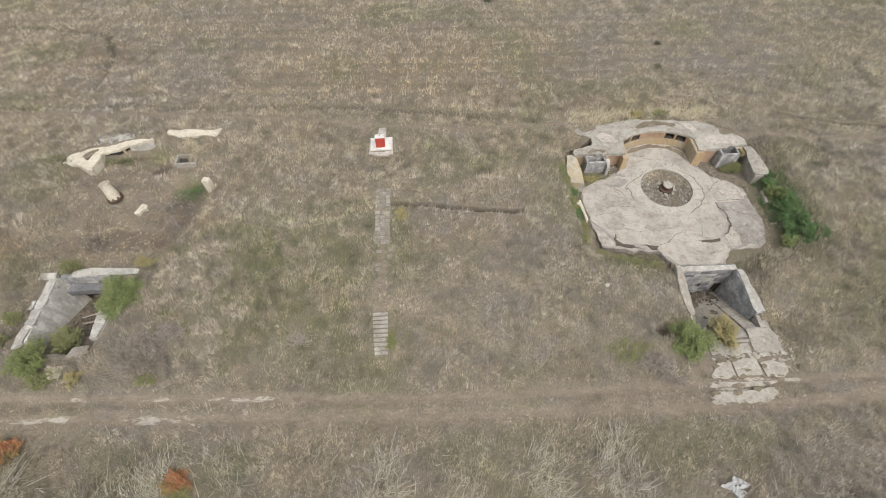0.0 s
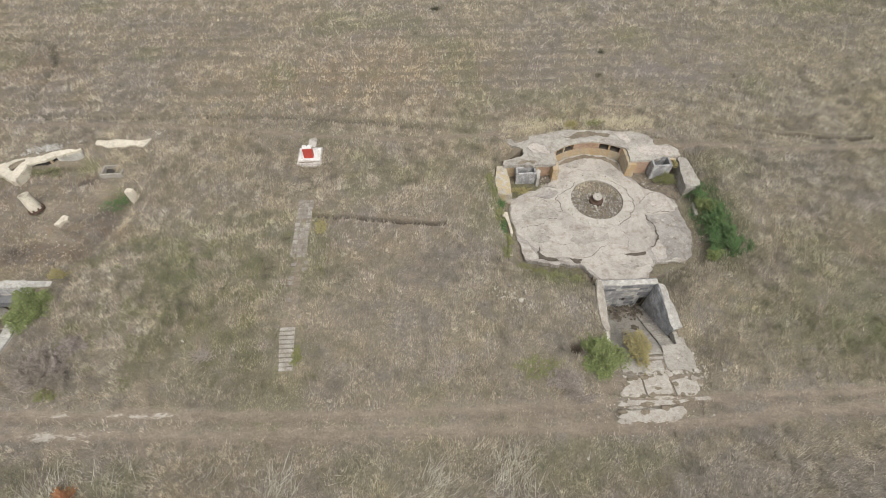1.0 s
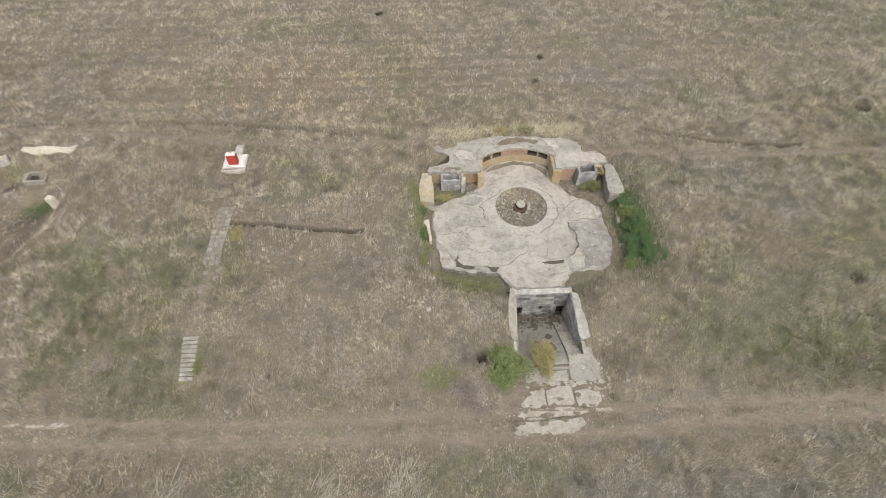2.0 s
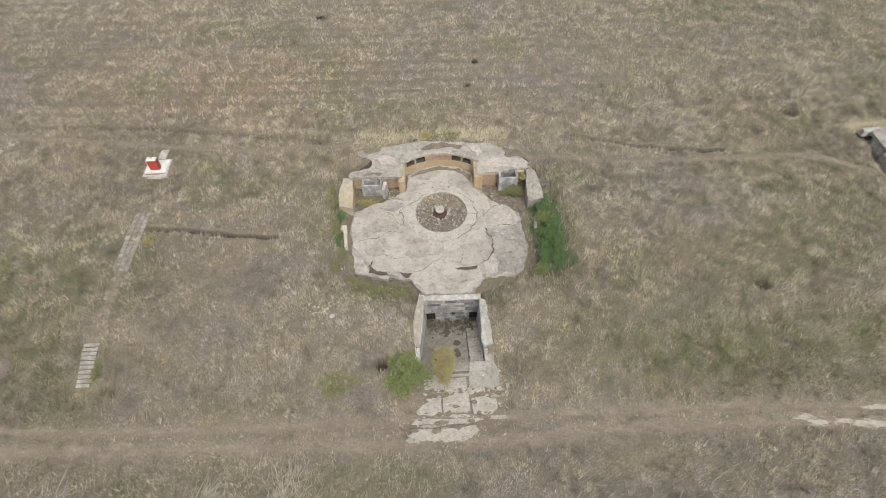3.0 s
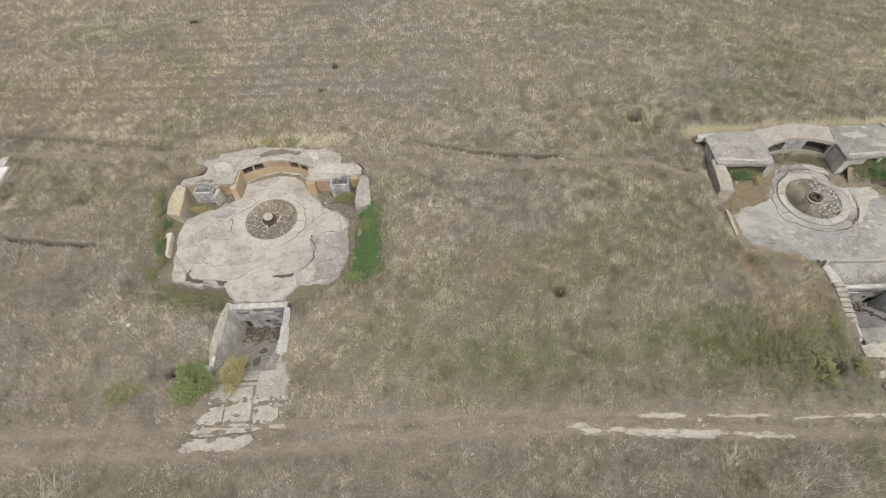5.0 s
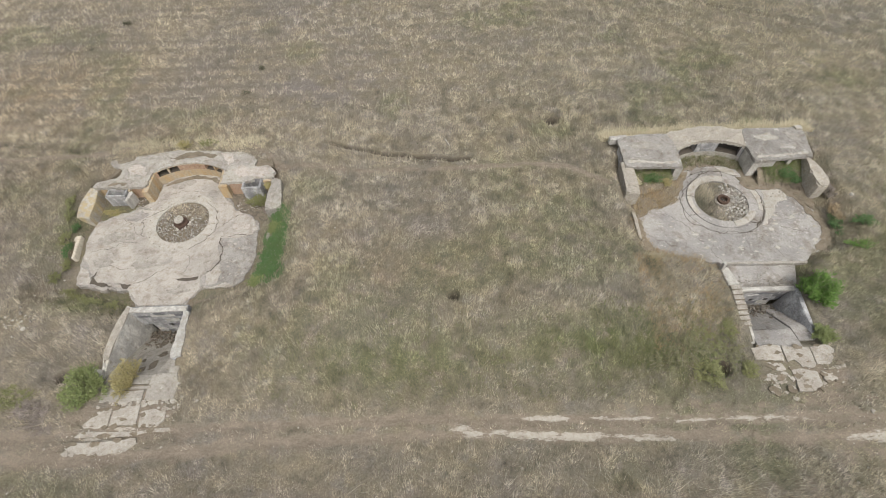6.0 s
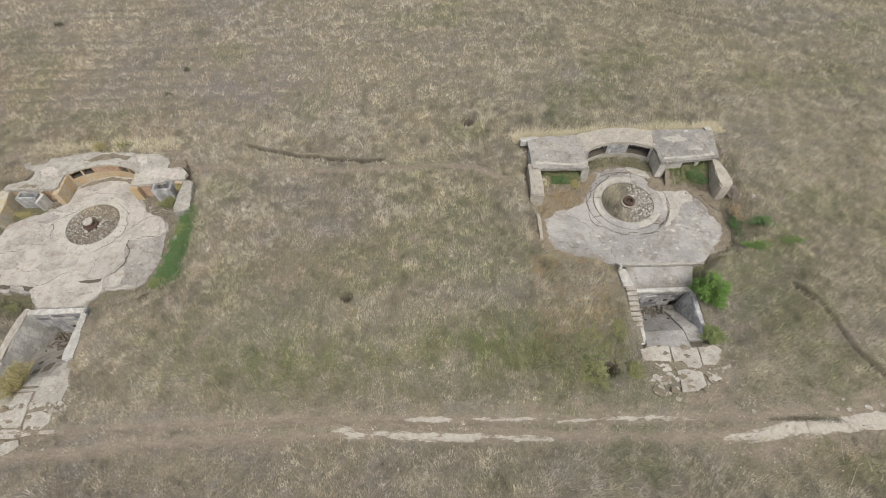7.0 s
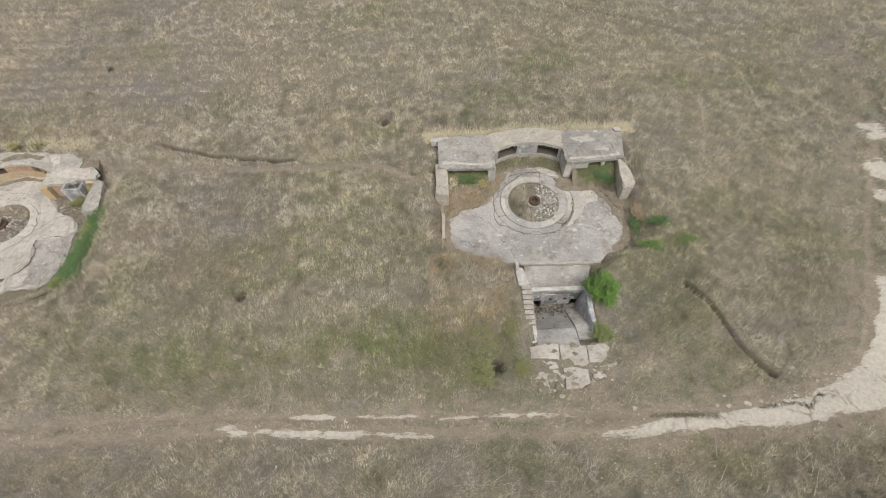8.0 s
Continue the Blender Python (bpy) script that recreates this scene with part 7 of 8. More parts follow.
for k in range(17):
    a, l = 1.5 + k * 0.13 + rng_branch.uniform(-0.12, 0.12), rng_branch.uniform(0.7, 1.9)
    root = (17.75, 10.3, lie(17.75, 10.3) + 0.08)
    tip = (17.75 + l * math.cos(a), 10.3 + l * math.sin(a) * 0.8, lie(17.2, 10.7) + rng_branch.uniform(0.1, 0.6))
    twig(bm, root, tip, 0.024, 0.01)
    for f in (0.4, 0.55, 0.7, 0.85):
        p = [root[i] + (tip[i] - root[i]) * f for i in range(3)]
        b = a + rng_branch.choice((-0.6, 0.6)) + rng_branch.uniform(-0.25, 0.25)
        twig(bm, p, (p[0] + 0.4 * math.cos(b), p[1] + 0.35 * math.sin(b), p[2] + rng_branch.uniform(-0.05, 0.2)), 0.014, 0.006)
whole("dead_branch", bm, M_TWIG, "bare forked grey branch lying in the weeds", "branch")
brushwood(-16.8, 13.0, 1.6, 1.3, 0.9, 650, 302, "broad tangle of bare grey brushwood on the bank")
brushwood(-6.5, 13.6, 0.9, 0.6, 0.5, 200, 303, "small tangle of bare grey brushwood")
brushwood(9.5, 12.2, 1.0, 0.7, 0.45, 200, 304, "small tangle of bare grey brushwood")


# ---- grass ----
FOOT1 = [(14.0, 20.2), (20.2, 18.0), (19.9, 13.0), (20.2, 9.8), (25.4, 9.8), (25.5, 18.0), (29.0, 19.6), (29.2, 26.0), (30.6, 26.3), (30.4, 29.6), (29.2, 30.9), (25.8, 32.7), (22.0, 33.15), (19.0, 32.9), (15.1, 32.2), (15.9, 31.2), (14.0, 29.7), (14.6, 24.0)]
FOOT2 = [(58.3, 20.6), (63.3, 19.3), (63.6, 13.4), (63.8, 12.0), (65.6, 10.2), (67.6, 10.2), (69.4, 13.3), (69.0, 19.2), (72.5, 20.4), (72.9, 23.0), (74.1, 25.5), (74.0, 31.5), (69.0, 32.0), (62.6, 31.6), (57.8, 31.5), (57.8, 25.4), (58.4, 23.0)]
FOOTR = [(-27.2, 29.9), (-26.0, 29.4), (-24.5, 28.8), (-24.2, 30.2), (-22.4, 31.3), (-20.5, 31.9), (-20.7, 32.5), (-22.4, 32.6), (-24.8, 31.9), (-27.0, 30.8)]
FOOTA = [(-24.9, 19.9), (-18.6, 19.9), (-19.6, 14.4), (-20.3, 13.4), (-25.0, 13.6)]


def blades(name, count, box, length, width, per, seed, mat, label, keep, lean=0.55, height=0.85, level=None):
    """A sward of leaning blades, thinned by keep(x, y)."""
    g = np.random.default_rng(seed)
    x = g.uniform(box[0], box[1], count)
    y = g.uniform(box[2], box[3], count)
    ok = (g.random(count) < keep(x, y)) & (x > -30 - 0.62 * y) & (x < 90 + 0.62 * y)
    x, y = x[ok], y[ok]
    n = len(x)
    wind = 1.3 + 2.2 * (speckle(x, y, 0.11, 8) - 0.5) + 1.2 * (speckle(x, y, 0.5, 9) - 0.5)
    z = land(x, y) if level is None else (level(y) if callable(level) else np.full(n, level))
    tone = np.clip(g.normal(1.0, 0.13, n) * (0.75 * speckle(x, y, 1.1, 6) + 0.8 * speckle(x, y, 2.6, 16) + 0.24), 0.42, 1.75)
    big = g.uniform(0.55, 1.4, n) * (0.75 + 0.5 * speckle(x, y, 0.8, 19))
    m = n * per
    base = np.repeat(np.stack([x, y, z], -1), per, 0)
    # each tuft spreads from its root and bows a little with the wind
    spread = g.uniform(0, 6.283, m)
    base[:, 0] += 0.05 * np.cos(spread)
    base[:, 1] += 0.05 * np.sin(spread)
    l = length * np.repeat(big, per) * g.uniform(0.6, 1.3, m)
    way_x = np.cos(spread) * g.uniform(0.2, 1.0, m) + 0.55 * np.cos(np.repeat(wind, per))
    way_y = np.sin(spread) * g.uniform(0.2, 1.0, m) + 0.55 * np.sin(np.repeat(wind, per))
    a = np.arctan2(way_y, way_x)
    out = np.stack([way_x, way_y, np.zeros(m)], -1)
    turn = a + g.normal(0, 0.6, m)
    side = np.stack([-np.sin(turn), np.cos(turn), np.zeros(m)], -1) * (width * g.uniform(0.6, 1.4, m))[:, None]
    rise = g.uniform(0.4, 1.2, m) * height
    tip = base + out * (l * lean)[:, None] + np.stack([np.zeros(m), np.zeros(m), l * rise], -1)
    base[:, 2] -= 0.03
    co = np.stack([base - side, base + side, tip], 1)
    me = bpy.data.meshes.new(name)
    me.vertices.add(m * 3)
    me.vertices.foreach_set("co", co.reshape(-1))
    me.loops.add(m * 3)
    me.loops.foreach_set("vertex_index", np.arange(m * 3, dtype=np.int32))
    me.polygons.add(m)
    me.polygons.foreach_set("loop_start", np.arange(0, m * 3, 3, dtype=np.int32))
    me.update(calc_edges=True)
    for key in ("green", "mauve", "russet", "furrow"):
        me.attributes.new(key, "FLOAT", "POINT").data.foreach_set("value", np.repeat(Plot.at(key, x, y), per * 3).astype(np.float32))
    me.attributes.new("tone", "FLOAT", "POINT").data.foreach_set("value", np.repeat(tone, per * 3).astype(np.float32))
    me.materials.append(mat)
    return tagged(new(name, me), label, "grass", "", "stuff")


def patchy(x, y):
    return np.clip(0.15 + 1.1 * (0.5 * speckle(x, y, 0.9, 3) + 0.3 * speckle(x, y, 2.1, 4) + 0.35 * speckle(x, y, 0.25, 5) - 0.1), 0, 1)


class Plot:
    """Covers worked out once on a fine grid and looked up between its points."""
    x0, y0, cell = -76.0, -3.0, 0.2
    nx, ny = 1080, 400
    layers = {}

    @classmethod
    def fill(cls):
        gx, gy = np.meshgrid(cls.x0 + cls.cell * np.arange(cls.nx), cls.y0 + cls.cell * np.arange(cls.ny))
        cls.layers = dict(cover(gx, gy))
        cls.layers["grown"] = sward(gx, gy, cls.layers)

    @classmethod
    def at(cls, name, x, y):
        u = np.clip((x - cls.x0) / cls.cell, 0, cls.nx - 1.001)
        v = np.clip((y - cls.y0) / cls.cell, 0, cls.ny - 1.001)
        i, j = u.astype(int), v.astype(int)
        f, g = u - i, v - j
        t = cls.layers[name]
        return (t[j, i] * (1 - f) + t[j, i + 1] * f) * (1 - g) + (t[j + 1, i] * (1 - f) + t[j + 1, i + 1] * f) * g


def meadow_keep(x, y):
    k = Plot.at("grown", x, y)
    for line in TRENCHES:
        k = np.where(near_line(x, y, line) < (0.22 if line is TRENCHES[0] else 0.3), 0, k)
    return k


def sward(x, y, c):
    k = 0.56 + 0.44 * patchy(x, y)
    k = k * (1 - 0.97 * np.clip(c["bare"] * 1.45, 0, 1)) * (1 - np.clip(c["pale"] * 1.5, 0, 1)) * (1 - c["burrow"]) * (1 - 0.9 * np.clip(c["earth"], 0, 1))
    k = k * (1 - 0.72 * step01(1.0, -1.5, away(x, y, CRATER)))
    for foot in (FOOT1, FOOT2, FOOTA, FOOTR):
        k = np.where(away(x, y, foot) < 0.1, 0, k)
    path = (np.abs(x + 1.05) < 0.7) & (((y > 20.8) & (y < 26.5)) | ((y > 12.2) & (y < 15.4)))
    path |= (np.abs(x + 1.35) < 1.1) & (np.abs(y - 31.0) < 1.15) | (np.abs(x + 1.3) < 0.45) & (np.abs(y - 32.6) < 0.7)
    for line in BANKS:
        k = k * (1 - 0.7 * np.exp(-(near_line(x, y, line) / 0.4) ** 2))
    return np.where(path, 0.16, k)


Plot.fill()


blades("dry_grass", 520000, (-50, 110, 1, 37), 0.27, 0.0155, 4, 71, M_BLADE, "matted dry meadow grass in straw and olive tones", meadow_keep)
blades("far_grass", 280000, (-70, 132, 37, 74), 0.28, 0.021, 4, 72, M_BLADE, "dry meadow grass in mown rows farther out", lambda x, y: (0.55 + 0.45 * patchy(x * 0.6, y)) * (1 - 0.85 * mown(x, y)))
def drifts(x, y):
    """Where the taller straw stands, in ragged drifts."""
    lush = 0.16 * np.exp(-((x - 6) / 8) ** 2 - ((y - 22) / 8) ** 2) - 0.12 * np.exp(-((x - 40) / 9) ** 2 - ((y - 20) / 9) ** 2)
    return step01(0.46, 0.66, 0.55 * speckle(x, y, 0.21, 21) + 0.45 * speckle(x, y, 0.75, 22) + lush)


blades("straw_tufts", 30000, (-48, 108, 1, 40), 0.42, 0.017, 12, 102, M_TALL, "taller straw-coloured grass standing in drifts", lambda x, y: 0.7 * drifts(x, y) * meadow_keep(x, y), 0.5, 0.9)
blades("dark_tufts", 52000, (-48, 108, 1, 40), 0.15, 0.022, 7, 103, M_DARKWEED, "small dark weed rosettes dotted through the grass", lambda x, y: 0.75 * step01(0.42, 0.75, 0.6 * speckle(x, y, 0.17, 23) + 0.4 * speckle(x, y, 0.9, 24) + 0.42 * np.exp(-((x + 7) / 7) ** 2 - ((y - 16.5) / 4.5) ** 2) + 0.26 * np.exp(-((x - 8) / 8) ** 2 - ((y - 11.6) / 1.6) ** 2)) * meadow_keep(x, y), 0.7, 0.7)
# Dark tufts added to deepen the dark line along two banks.
for bank, seed in zip(BANKS[:2], (106, 107)):
    px, py = [p[0] for p in bank], [p[1] for p in bank]
    blades("bank_weeds", 9000 if seed == 106 else 12000, (min(px), max(px), min(py) - 0.6, max(py) + 0.6), 0.18, 0.022, 6, seed, M_DARKWEED, "dark withered weeds added to darken the foot of a low bank", lambda x, y: np.exp(-(near_line(x, y, bank) / 0.34) ** 2) * (0.3 + 0.7 * patchy(x, y)), 0.7, 0.7)
blades("golden_grass", 4200, (57.3, 75.2, 31.5, 32.8), 0.66, 0.022, 6, 73, M_GOLD, "fringe of golden tall grass behind the roof slabs", lambda x, y: 0.1 + 0.8 * patchy(x * 1.3, y * 2) * (y > 31.5 + 0.45 * (np.abs(x - 66) < 4)) * (y < 32.6 - 0.6 * speckle(x, y, 0.7, 66)), 0.7, 0.55)
blades("golden_grass", 900, (15, 28.5, 32.9, 34.2), 0.5, 0.02, 6, 74, M_GOLD, "fringe of golden grass behind the coping", lambda x, y: 0.7 * patchy(x, y), 0.75, 0.55)
blades("dry_reeds", 15000, (-34, 14, 1, 7.4), 1.1, 0.02, 1, 75, M_REED, "flattened pale reed stalks in the rough grass", lambda x, y: (0.06 + 0.94 * step01(0.45, 0.75, speckle(x, y, 0.45, 69))) * step01(7.2, 6.0, y), 0.85, 0.3)
blades("dry_reeds", 6500, (12, 100, 1, 6.4), 0.85, 0.014, 1, 76, M_REED, "flattened pale stalks in the rough grass", lambda x, y: 0.05 + 0.7 * patchy(x, y) ** 3, 0.9, 0.3)
blades("pit_grass", 420, (20.4, 24.2, 26.5, 28.4), 0.25, 0.014, 5, 77, M_BLADE, "thin dry grass growing in the mounting pit", lambda x, y: 1.0 * (np.hypot(x - 22.3, y - 26.3) < 2.0), 0.6, 0.6, -0.12)
blades("wing_weeds", 800, (15.3, 18.4, 26.8, 28.3), 0.22, 0.018, 6, 104, M_OLIVE, "ochre and olive weeds on the soil of the open wing", lambda x, y: 0.8 * patchy(x * 2, y * 2) * (y > 26.7 + 0.3 * np.maximum(0, x - 15.5)), 0.6, 0.6, -0.12)
blades("wing_weeds", 600, (27.0, 29.2, 26.6, 28.2), 0.22, 0.018, 6, 105, M_DEADWEED, "brown weeds on the soil of the open wing", lambda x, y: 0.6 * patchy(x * 2, y * 2) * (y > 28.6 - 0.9 * np.maximum(0, x - 27)), 0.6, 0.6, -0.1)
blades("crater_weeds", 5000, (-26.5, -15, 21, 31), 0.22, 0.02, 6, 109, M_DEADWEED, "grey withered weeds on the crater floor", lambda x, y: 0.8 * step01(0.5, 0.7, 0.5 * speckle(x, y, 0.5, 26) + 0.5 * speckle(x, y, 1.3, 27)) * (away(x, y, CRATER) < 0.5) * (away(x, y, FOOTR) > 0.1), 0.7, 0.6)
blades("crater_weeds", 5000, (-27.5, -14.5, 20.5, 31.5), 0.22, 0.02, 6, 110, M_TALL, "tan grass tufts on the crater floor", lambda x, y: 0.9 * step01(0.5, 0.68, 0.5 * speckle(x, y, 0.45, 28) + 0.5 * speckle(x, y, 1.2, 29)) * (away(x, y, CRATER) < 0.8) * (away(x, y, FOOTR) > 0.1) * step01(-16.5, -19.5, x), 0.7, 0.6)
blades("pit_grass", 1300, (63.6, 66.4, 23.4, 27.5), 0.5, 0.016, 5, 78, M_BLADE, "straw-coloured grass filling half the mounting pit", lambda x, y: (np.hypot(x - 65.8, y - 25.3) < 2.15 - 0.3 * speckle(x, y, 1.2, 53)) * np.clip((66.4 - x) / 1.6, 0, 1) ** 1.5, 0.5, 0.8, 0.57)
blades("pit_grass", 700, (62.5, 69.0, 28.9, 30.1), 0.35, 0.016, 5, 79, M_BLADE, "dry grass along the foot of the breast wall", lambda x, y: 1.0 * (np.hypot(x - 65.8, y - 25.3) > 4.1) * (np.hypot(x - 65.8, y - 25.3) < 5.0) * patchy(x * 2, y), 0.6, 0.5, 0.69)
blades("pit_grass", 800, (58.7, 62.4, 25.3, 30.0), 0.35, 0.016, 5, 80, M_BLADE, "dry grass on the soil of the open wing", lambda x, y: 0.6 * (y > 25.2 + (x - 58.7) * 0.4), 0.6, 0.5, lambda y: Z2 - 0.1 + 0.95 * step01(26.2, 28.3, y))
blades("pit_grass", 500, (69.2, 73.0, 26.8, 30.0), 0.3, 0.016, 5, 81, M_BLADE, "dry grass on the soil of the open wing", lambda x, y: 0.5 * patchy(x * 2, y), 0.6, 0.5, lambda y: Z2 - 0.1 + 0.95 * step01(26.2, 28.3, y))
blades("wing_grass", 1500, (59.0, 62.3, 26.9, 30.0), 0.3, 0.016, 5, 82, M_LAWN, "green grass on the earth inside the wing", lambda x, y: 0.9 * (y > 26.9 + 0.5 * speckle(x, y, 1.5, 51)), 0.6, 0.6, lambda y: Z2 - 0.1 + 0.95 * step01(26.2, 28.3, y))
blades("wing_grass", 2200, (69.8, 73.2, 26.5, 30.0), 0.3, 0.016, 5, 83, M_LAWN, "green grass on the earth inside the wing", lambda x, y: 0.95 * (y > 26.5 + 0.6 * speckle(x, y, 1.5, 52)), 0.6, 0.6, lambda y: Z2 - 0.1 + 0.95 * step01(26.2, 28.3, y))
blades("weed_stalks", 16000, (-40, 102, -2, 7.6), 0.34, 0.016, 5, 84, M_WEED, "brown withered weed stalks in the rough grass", lambda x, y: step01(0.45, 0.75, speckle(x, y, 0.5, 61)) * step01(7.6, 6.6, y), 0.6, 0.8)
blades("weed_stalks", 15000, (-30, 100, 10, 36), 0.26, 0.016, 5, 85, M_WEED, "brown withered weeds scattered over the meadow", lambda x, y: 0.55 * step01(0.58, 0.8, speckle(x, y, 0.42, 62)) * meadow_keep(x, y), 0.6, 0.7)
blades("bank_green", 12000, (50, 63.5, 10.6, 17), 0.24, 0.018, 6, 111, M_LAWN, "green weeds mixed into the grass of the bank", lambda x, y: 0.9 * step01(0.4, 0.8, speckle(x, y, 0.9, 56)) * np.exp(-((x - 57.5) / 5) ** 2 - ((y - 13.2) / 2.2) ** 2) * meadow_keep(x, y), 0.6, 0.8)
blades("olive_weeds", 19000, (-17, 1, 11.5, 23), 0.24, 0.018, 6, 86, M_OLIVE, "olive weed tufts on the bank", lambda x, y: 0.95 * step01(0.5, 0.75, speckle(x, y, 1.1, 63)) * meadow_keep(x, y), 0.6, 0.8)
blades("olive_weeds", 22000, (31, 63, 10.2, 17.5), 0.26, 0.018, 6, 87, M_OLIVE, "olive weed tufts on the bank", lambda x, y: 0.6 * step01(0.35, 0.85, 0.6 * speckle(x, y, 0.8, 64) + 0.4 * speckle(x, y, 2.3, 68)) * meadow_keep(x, y) * step01(17.5, 14, y), 0.6, 0.8)
blades("olive_weeds", 9000, (72, 100, 10, 30), 0.24, 0.018, 6, 88, M_OLIVE, "olive weed tufts in the meadow", lambda x, y: 0.7 * step01(0.55, 0.8, speckle(x, y, 0.6, 65)) * meadow_keep(x, y), 0.6, 0.8)


# ---- tufts that break the edges of the concrete ----
def fringe(outline, wide):
    closed = outline + outline[:1]
    return lambda x, y: np.exp(-(near_line(x, y, closed) / wide) ** 2) * (0.25 + 0.9 * patchy(x * 1.7, y * 1.7)) * (away(x, y, COURT1) > 0.3) * (away(x, y, COURT2) > 0.3)


blades("edge_grass", 26000, (13, 31.5, 11.5, 34), 0.3, 0.016, 5, 90, M_BLADE, "dry grass growing over the edges of the concrete", fringe(FOOT1, 0.42), 0.65, 0.6)
blades("edge_grass", 26000, (57, 75, 11.5, 33), 0.32, 0.016, 5, 91, M_BLADE, "dry grass growing over the edges of the concrete", fringe(FOOT2, 0.45), 0.65, 0.6)
blades("edge_weeds", 9000, (57.5, 63.5, 18.9, 26), 0.26, 0.02, 5, 92, M_RIMWEED, "brown and russet weeds along the rim of the pad", fringe(PAD2, 0.35), 0.6, 0.7)
blades("edge_weeds", 5000, (69.5, 74, 19.5, 26), 0.26, 0.02, 5, 93, M_WEED, "brown weeds along the rim of the pad", fringe(PAD2, 0.3), 0.6, 0.7)
blades("edge_weeds", 12000, (14, 30, 18.5, 28.5), 0.2, 0.018, 5, 94, M_WEED, "brown weeds along the rim of the pad", fringe(PAD1, 0.3), 0.6, 0.7)

blades("edge_weeds", 2300, (58.7, 63.6, 24.2, 28.2), 0.36, 0.018, 5, 95, M_RIMWEED, "tan weeds on the soil between the pad and the wing", lambda x, y: 0.8 * patchy(x * 2, y * 2) * (np.hypot(x - 65.8, y - 25.3) > 3.4) * (y > 24.2 + 0.35 * np.maximum(0, x - 59)), 0.5, 0.8, Z2)
blades("edge_weeds", 1600, (62.8, 69.0, 28.4, 30.2), 0.3, 0.018, 5, 96, M_OLIVE, "olive weeds along the foot of the breast wall", lambda x, y: 0.9 * patchy(x * 2, y * 2) * (np.hypot(x - 65.8, y - 25.3) > 3.9) * (np.hypot(x - 65.8, y - 25.3) < 5.0), 0.5, 0.8, Z2)
blades("edge_weeds", 3000, (68.6, 72.6, 24.6, 28.0), 0.28, 0.016, 5, 97, M_WEED, "brown weeds on the soil between the pad and the wing", lambda x, y: 0.7 * patchy(x * 2, y * 2) * (y > 27.6 - 0.5 * np.maximum(0, x - 69)), 0.5, 0.8, Z2)
blades("russet_grass", 5000, (57.0, 63.6, 13.0, 20.0), 0.3, 0.018, 5, 98, M_RIMWEED, "tan and russet grass on the bank beside the entrance", lambda x, y: 0.9 * patchy(x, y) ** 2 * meadow_keep(x, y), 0.6, 0.7)
blades("nettle_stalks", 1700, (28.9, 31.8, 19.4, 26.4), 0.3, 0.018, 5, 99, M_NETTLE, "green nettle stalks along the pad's edge", lambda x, y: 0.8 * (0.3 + patchy(x * 2, y * 2)) * (np.abs(x - 30.4 - 0.15 * (23 - y) * (y < 21)) < 0.5 + 0.8 * speckle(x, y, 0.8, 55)), 0.4, 0.9)
blades("nettle_stalks", 1000, (15.0, 20.0, 17.9, 20.2), 0.26, 0.016, 5, 100, M_OLIVE, "green weed stalks before the pad", lambda x, y: 0.8 * patchy(x * 2, y * 2) * (away(x, y, PAD1) > 0.1), 0.4, 0.9)
blades("weed_stalks", 13000, (-34, 20, 10, 36), 0.24, 0.018, 5, 101, M_WEED, "dark withered weed tufts in the meadow", lambda x, y: 0.8 * step01(0.5, 0.8, speckle(x, y, 1.6, 67)) * meadow_keep(x, y), 0.5, 0.8)


ROAD_CRACKS = [[(78.2, 8.4), (79.16, 8.51), (80.62, 8.67), (81.17, 8.46), (81.47, 8.23), (82.05, 8.79), (82.64, 9.11)], [(70.92, 8.28), (72.73, 8.24), (74.34, 8.11), (75.29, 7.99)]]
blades("crack_weeds", 9000, (70.5, 83, 7.7, 9.5), 0.1, 0.022, 5, 108, M_DARKWEED, "dark weeds growing in the cracks of the pale track", lambda x, y: np.maximum(*[np.exp(-(near_line(x, y, line) / (0.04 + 0.14 * speckle(x, y, 1.4, 25))) ** 2) for line in ROAD_CRACKS]), 0.7, 0.6)


# ---- scattered stones and litter ----
def lone_stone(x, y, size, mat, label, seed):
    bm = bmesh.new()
    rock(bm, x, y, lie(x, y) + size * 0.2, size, random.Random(seed), 0.6)
    return whole("stone", bm, mat, label, "stone")


for k, (x, y, s) in enumerate(((13.9, 17.7, 0.55), (13.3, 16.7, 0.42), (14.6, 16.5, 0.62), (14.9, 17.0, 0.4), (13.6, 17.2, 0.36), (14.2, 17.1, 0.3), (15.1, 16.2, 0.36), (12.9, 17.5, 0.3), (14.0, 16.0, 0.3), (13.7, 18.2, 0.3), (17.3, 6.4, 0.28), (47.4, 6.4, 0.34), (60.5, 16.4, 0.5), (60.9, 15.8, 0.3), (-7.9, 14.6, 0.4), (56.0, 5.4, 0.3), (66.9, 4.8, 0.28), (14.6, 21.2, 0.35), (-28.6, 28.9, 0.4), (25.9, 11.2, 0.3), (25.6, 12.6, 0.34), (8.6, 25.1, 0.2), (5.2, 27.2, 0.2), (75.0, 24.4, 0.5))):
    lone_stone(x, y, s * 0.72, M_PALESTONE if k % 3 else M_STONE, "pale stone lying in the dry grass" if k % 3 else "grey stone lying in the dry grass", 400 + k)


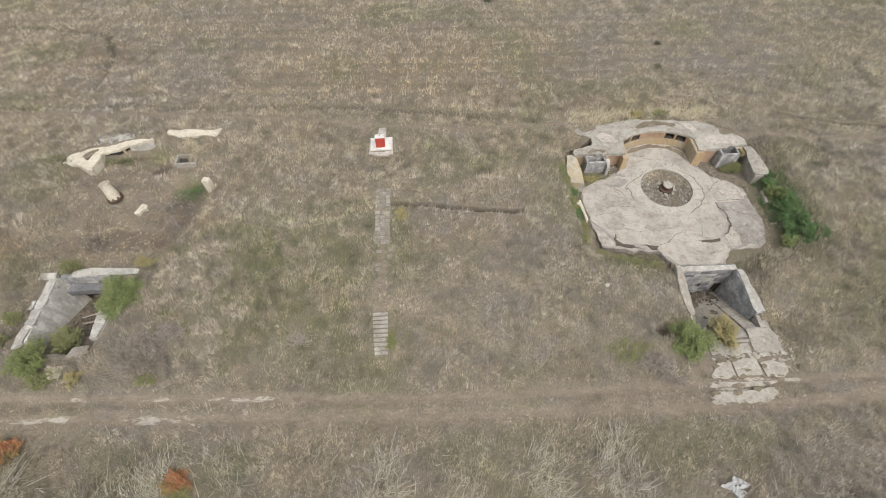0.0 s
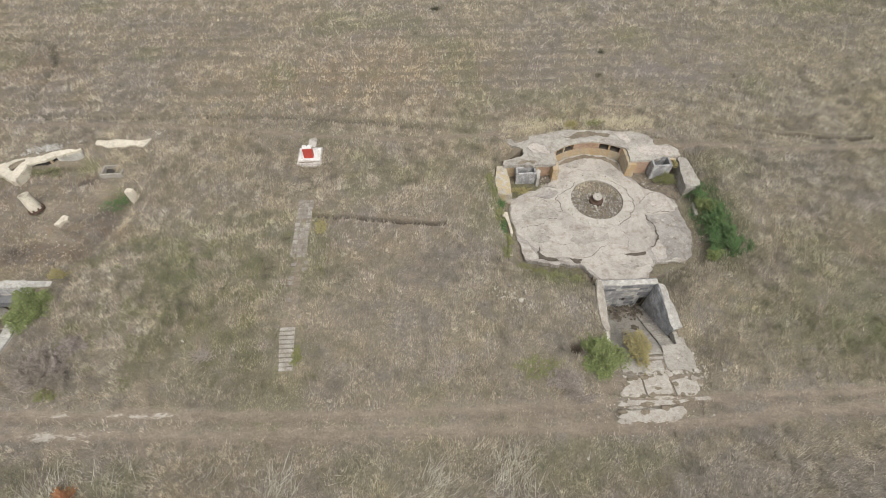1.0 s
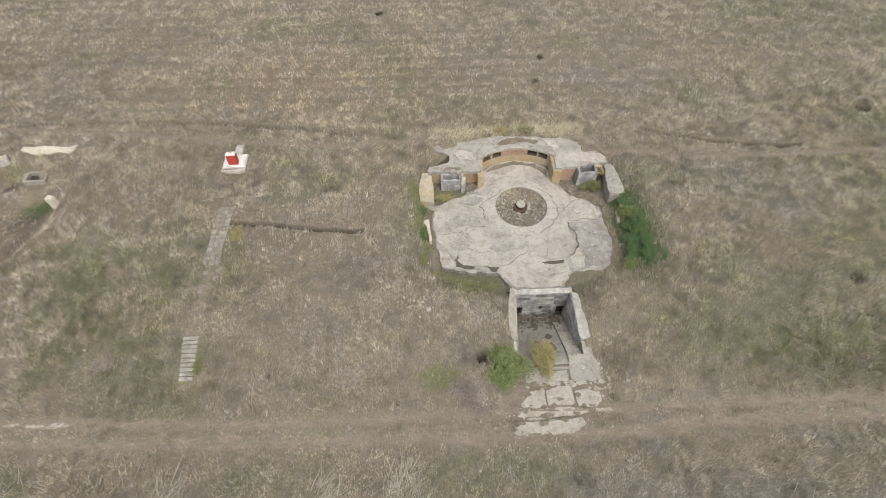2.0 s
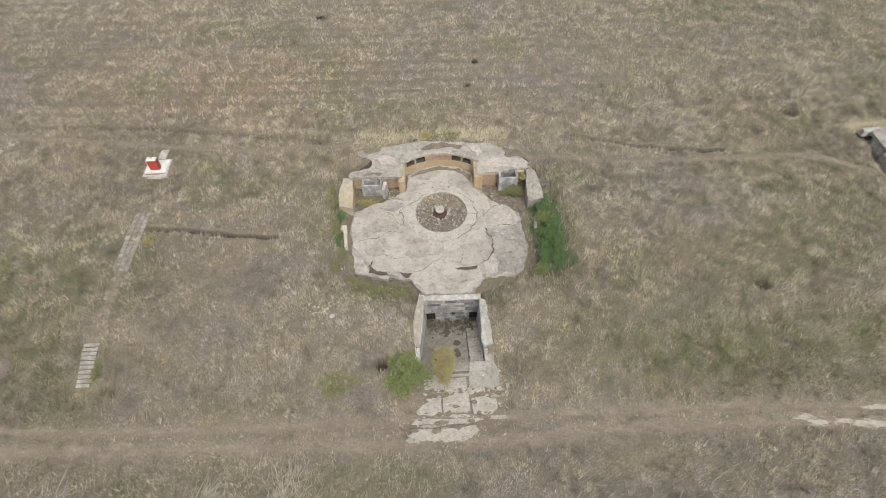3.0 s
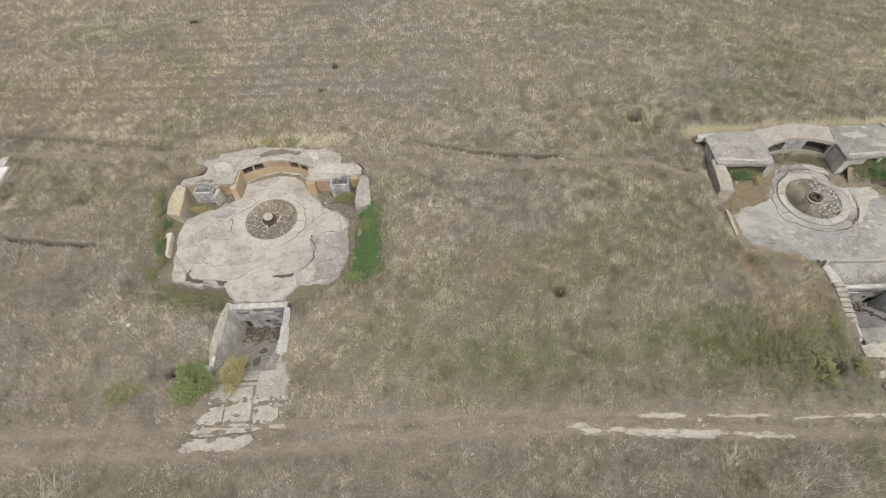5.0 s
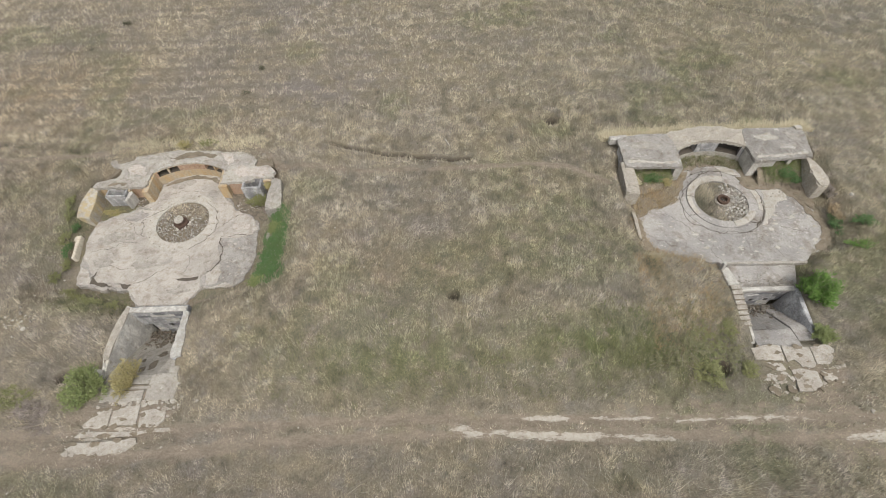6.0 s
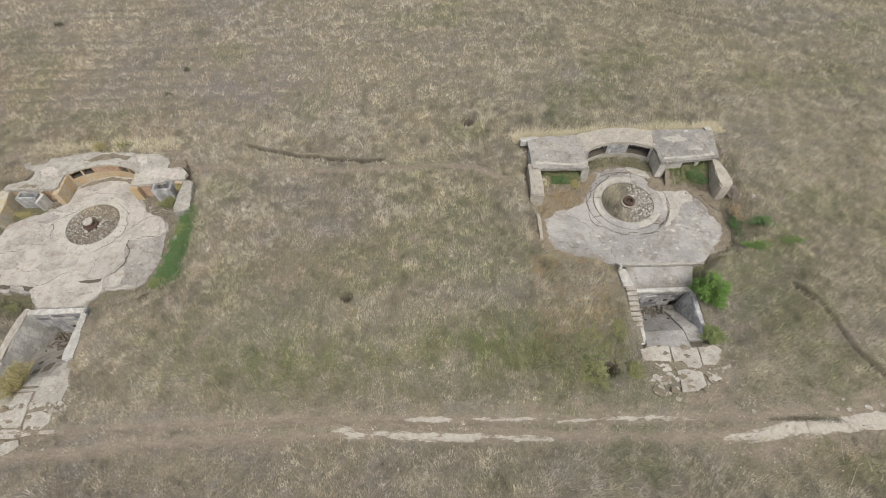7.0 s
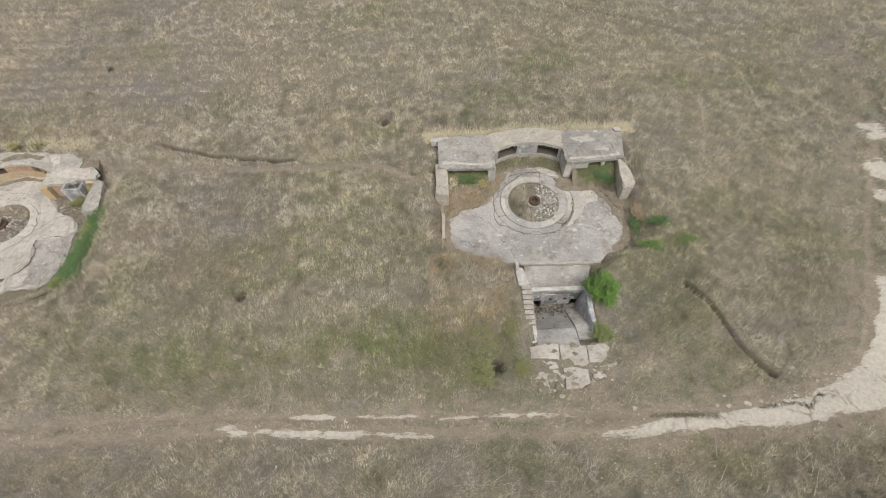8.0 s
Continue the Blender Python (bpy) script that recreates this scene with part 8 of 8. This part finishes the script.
def stone_scatter():
    rng = random.Random(61)
    bm = bmesh.new()
    for _ in range(950):
        cx, cy, r = rng.choice(((21.8, 9.6, 2.8), (66.6, 10.8, 2.6), (71, 8, 4), (14.2, 17, 1.2), (-21.5, 22.5, 4), (60.6, 16.2, 0.9), (84, 10.5, 4), (20, 22, 40), (60, 20, 40), (0, 24, 30), (40, 9, 40)))
        x, y = cx + rng.gauss(0, r * 0.5), cy + rng.gauss(0, r * 0.35)
        if 14 < x < 30 and 18 < y < 33 or 57 < x < 74 and 12 < y < 32 or 20 < x < 25.5 and 11 < y < 19:
            continue
        s = rng.uniform(0.05, 0.14)
        rock(bm, x, y, lie(x, y) + s * 0.2, s, rng)
    return whole("stone_chips", bm, M_PALESTONE, "small pale stone chips scattered over the ground", "stones", "", "stuff")


stone_scatter()
bag = bmesh.new()
rng_bag = random.Random(62)
rows_bag = []
for j in range(12):
    row = []
    for i in range(16):
        u, v = (i / 15 - 0.5) * 1.5, (j / 11 - 0.5) * 1.1
        x, y = 19.1 + u * (0.75 + 0.35 * math.sin(5 * v)) + rng_bag.gauss(0, 0.03), 3.6 + v * (0.7 + 0.35 * math.sin(4 * u + 1)) + rng_bag.gauss(0, 0.03)
        row.append(bag.verts.new((x, y, lie(x, y) + 0.09 + 0.22 * abs(noise.noise((u * 3.1, v * 3.7, 2.0))) + rng_bag.uniform(0, 0.07))))
    rows_bag.append(row)
for p, q in zip(rows_bag, rows_bag[1:]):
    for i in range(15):
        if rng_bag.random() > 0.1:
            bag.faces.new((p[i], p[i + 1], q[i + 1], q[i]))
bmesh.ops.solidify(bag, geom=bag.faces[:], thickness=0.012)
whole("plastic_sheet", bag, M_PLASTIC, "crumpled torn white plastic sheet dumped in the grass", "litter")
bm = bmesh.new()
twig(bm, (44.05, 32.7, lie(44.05, 32.7) + 0.22), (44.4, 31.8, lie(44.4, 31.8) + 0.2), 0.06, 0.05)
whole("stick", bm, M_PALESTONE, "bleached stick lying in the grass", "stick")
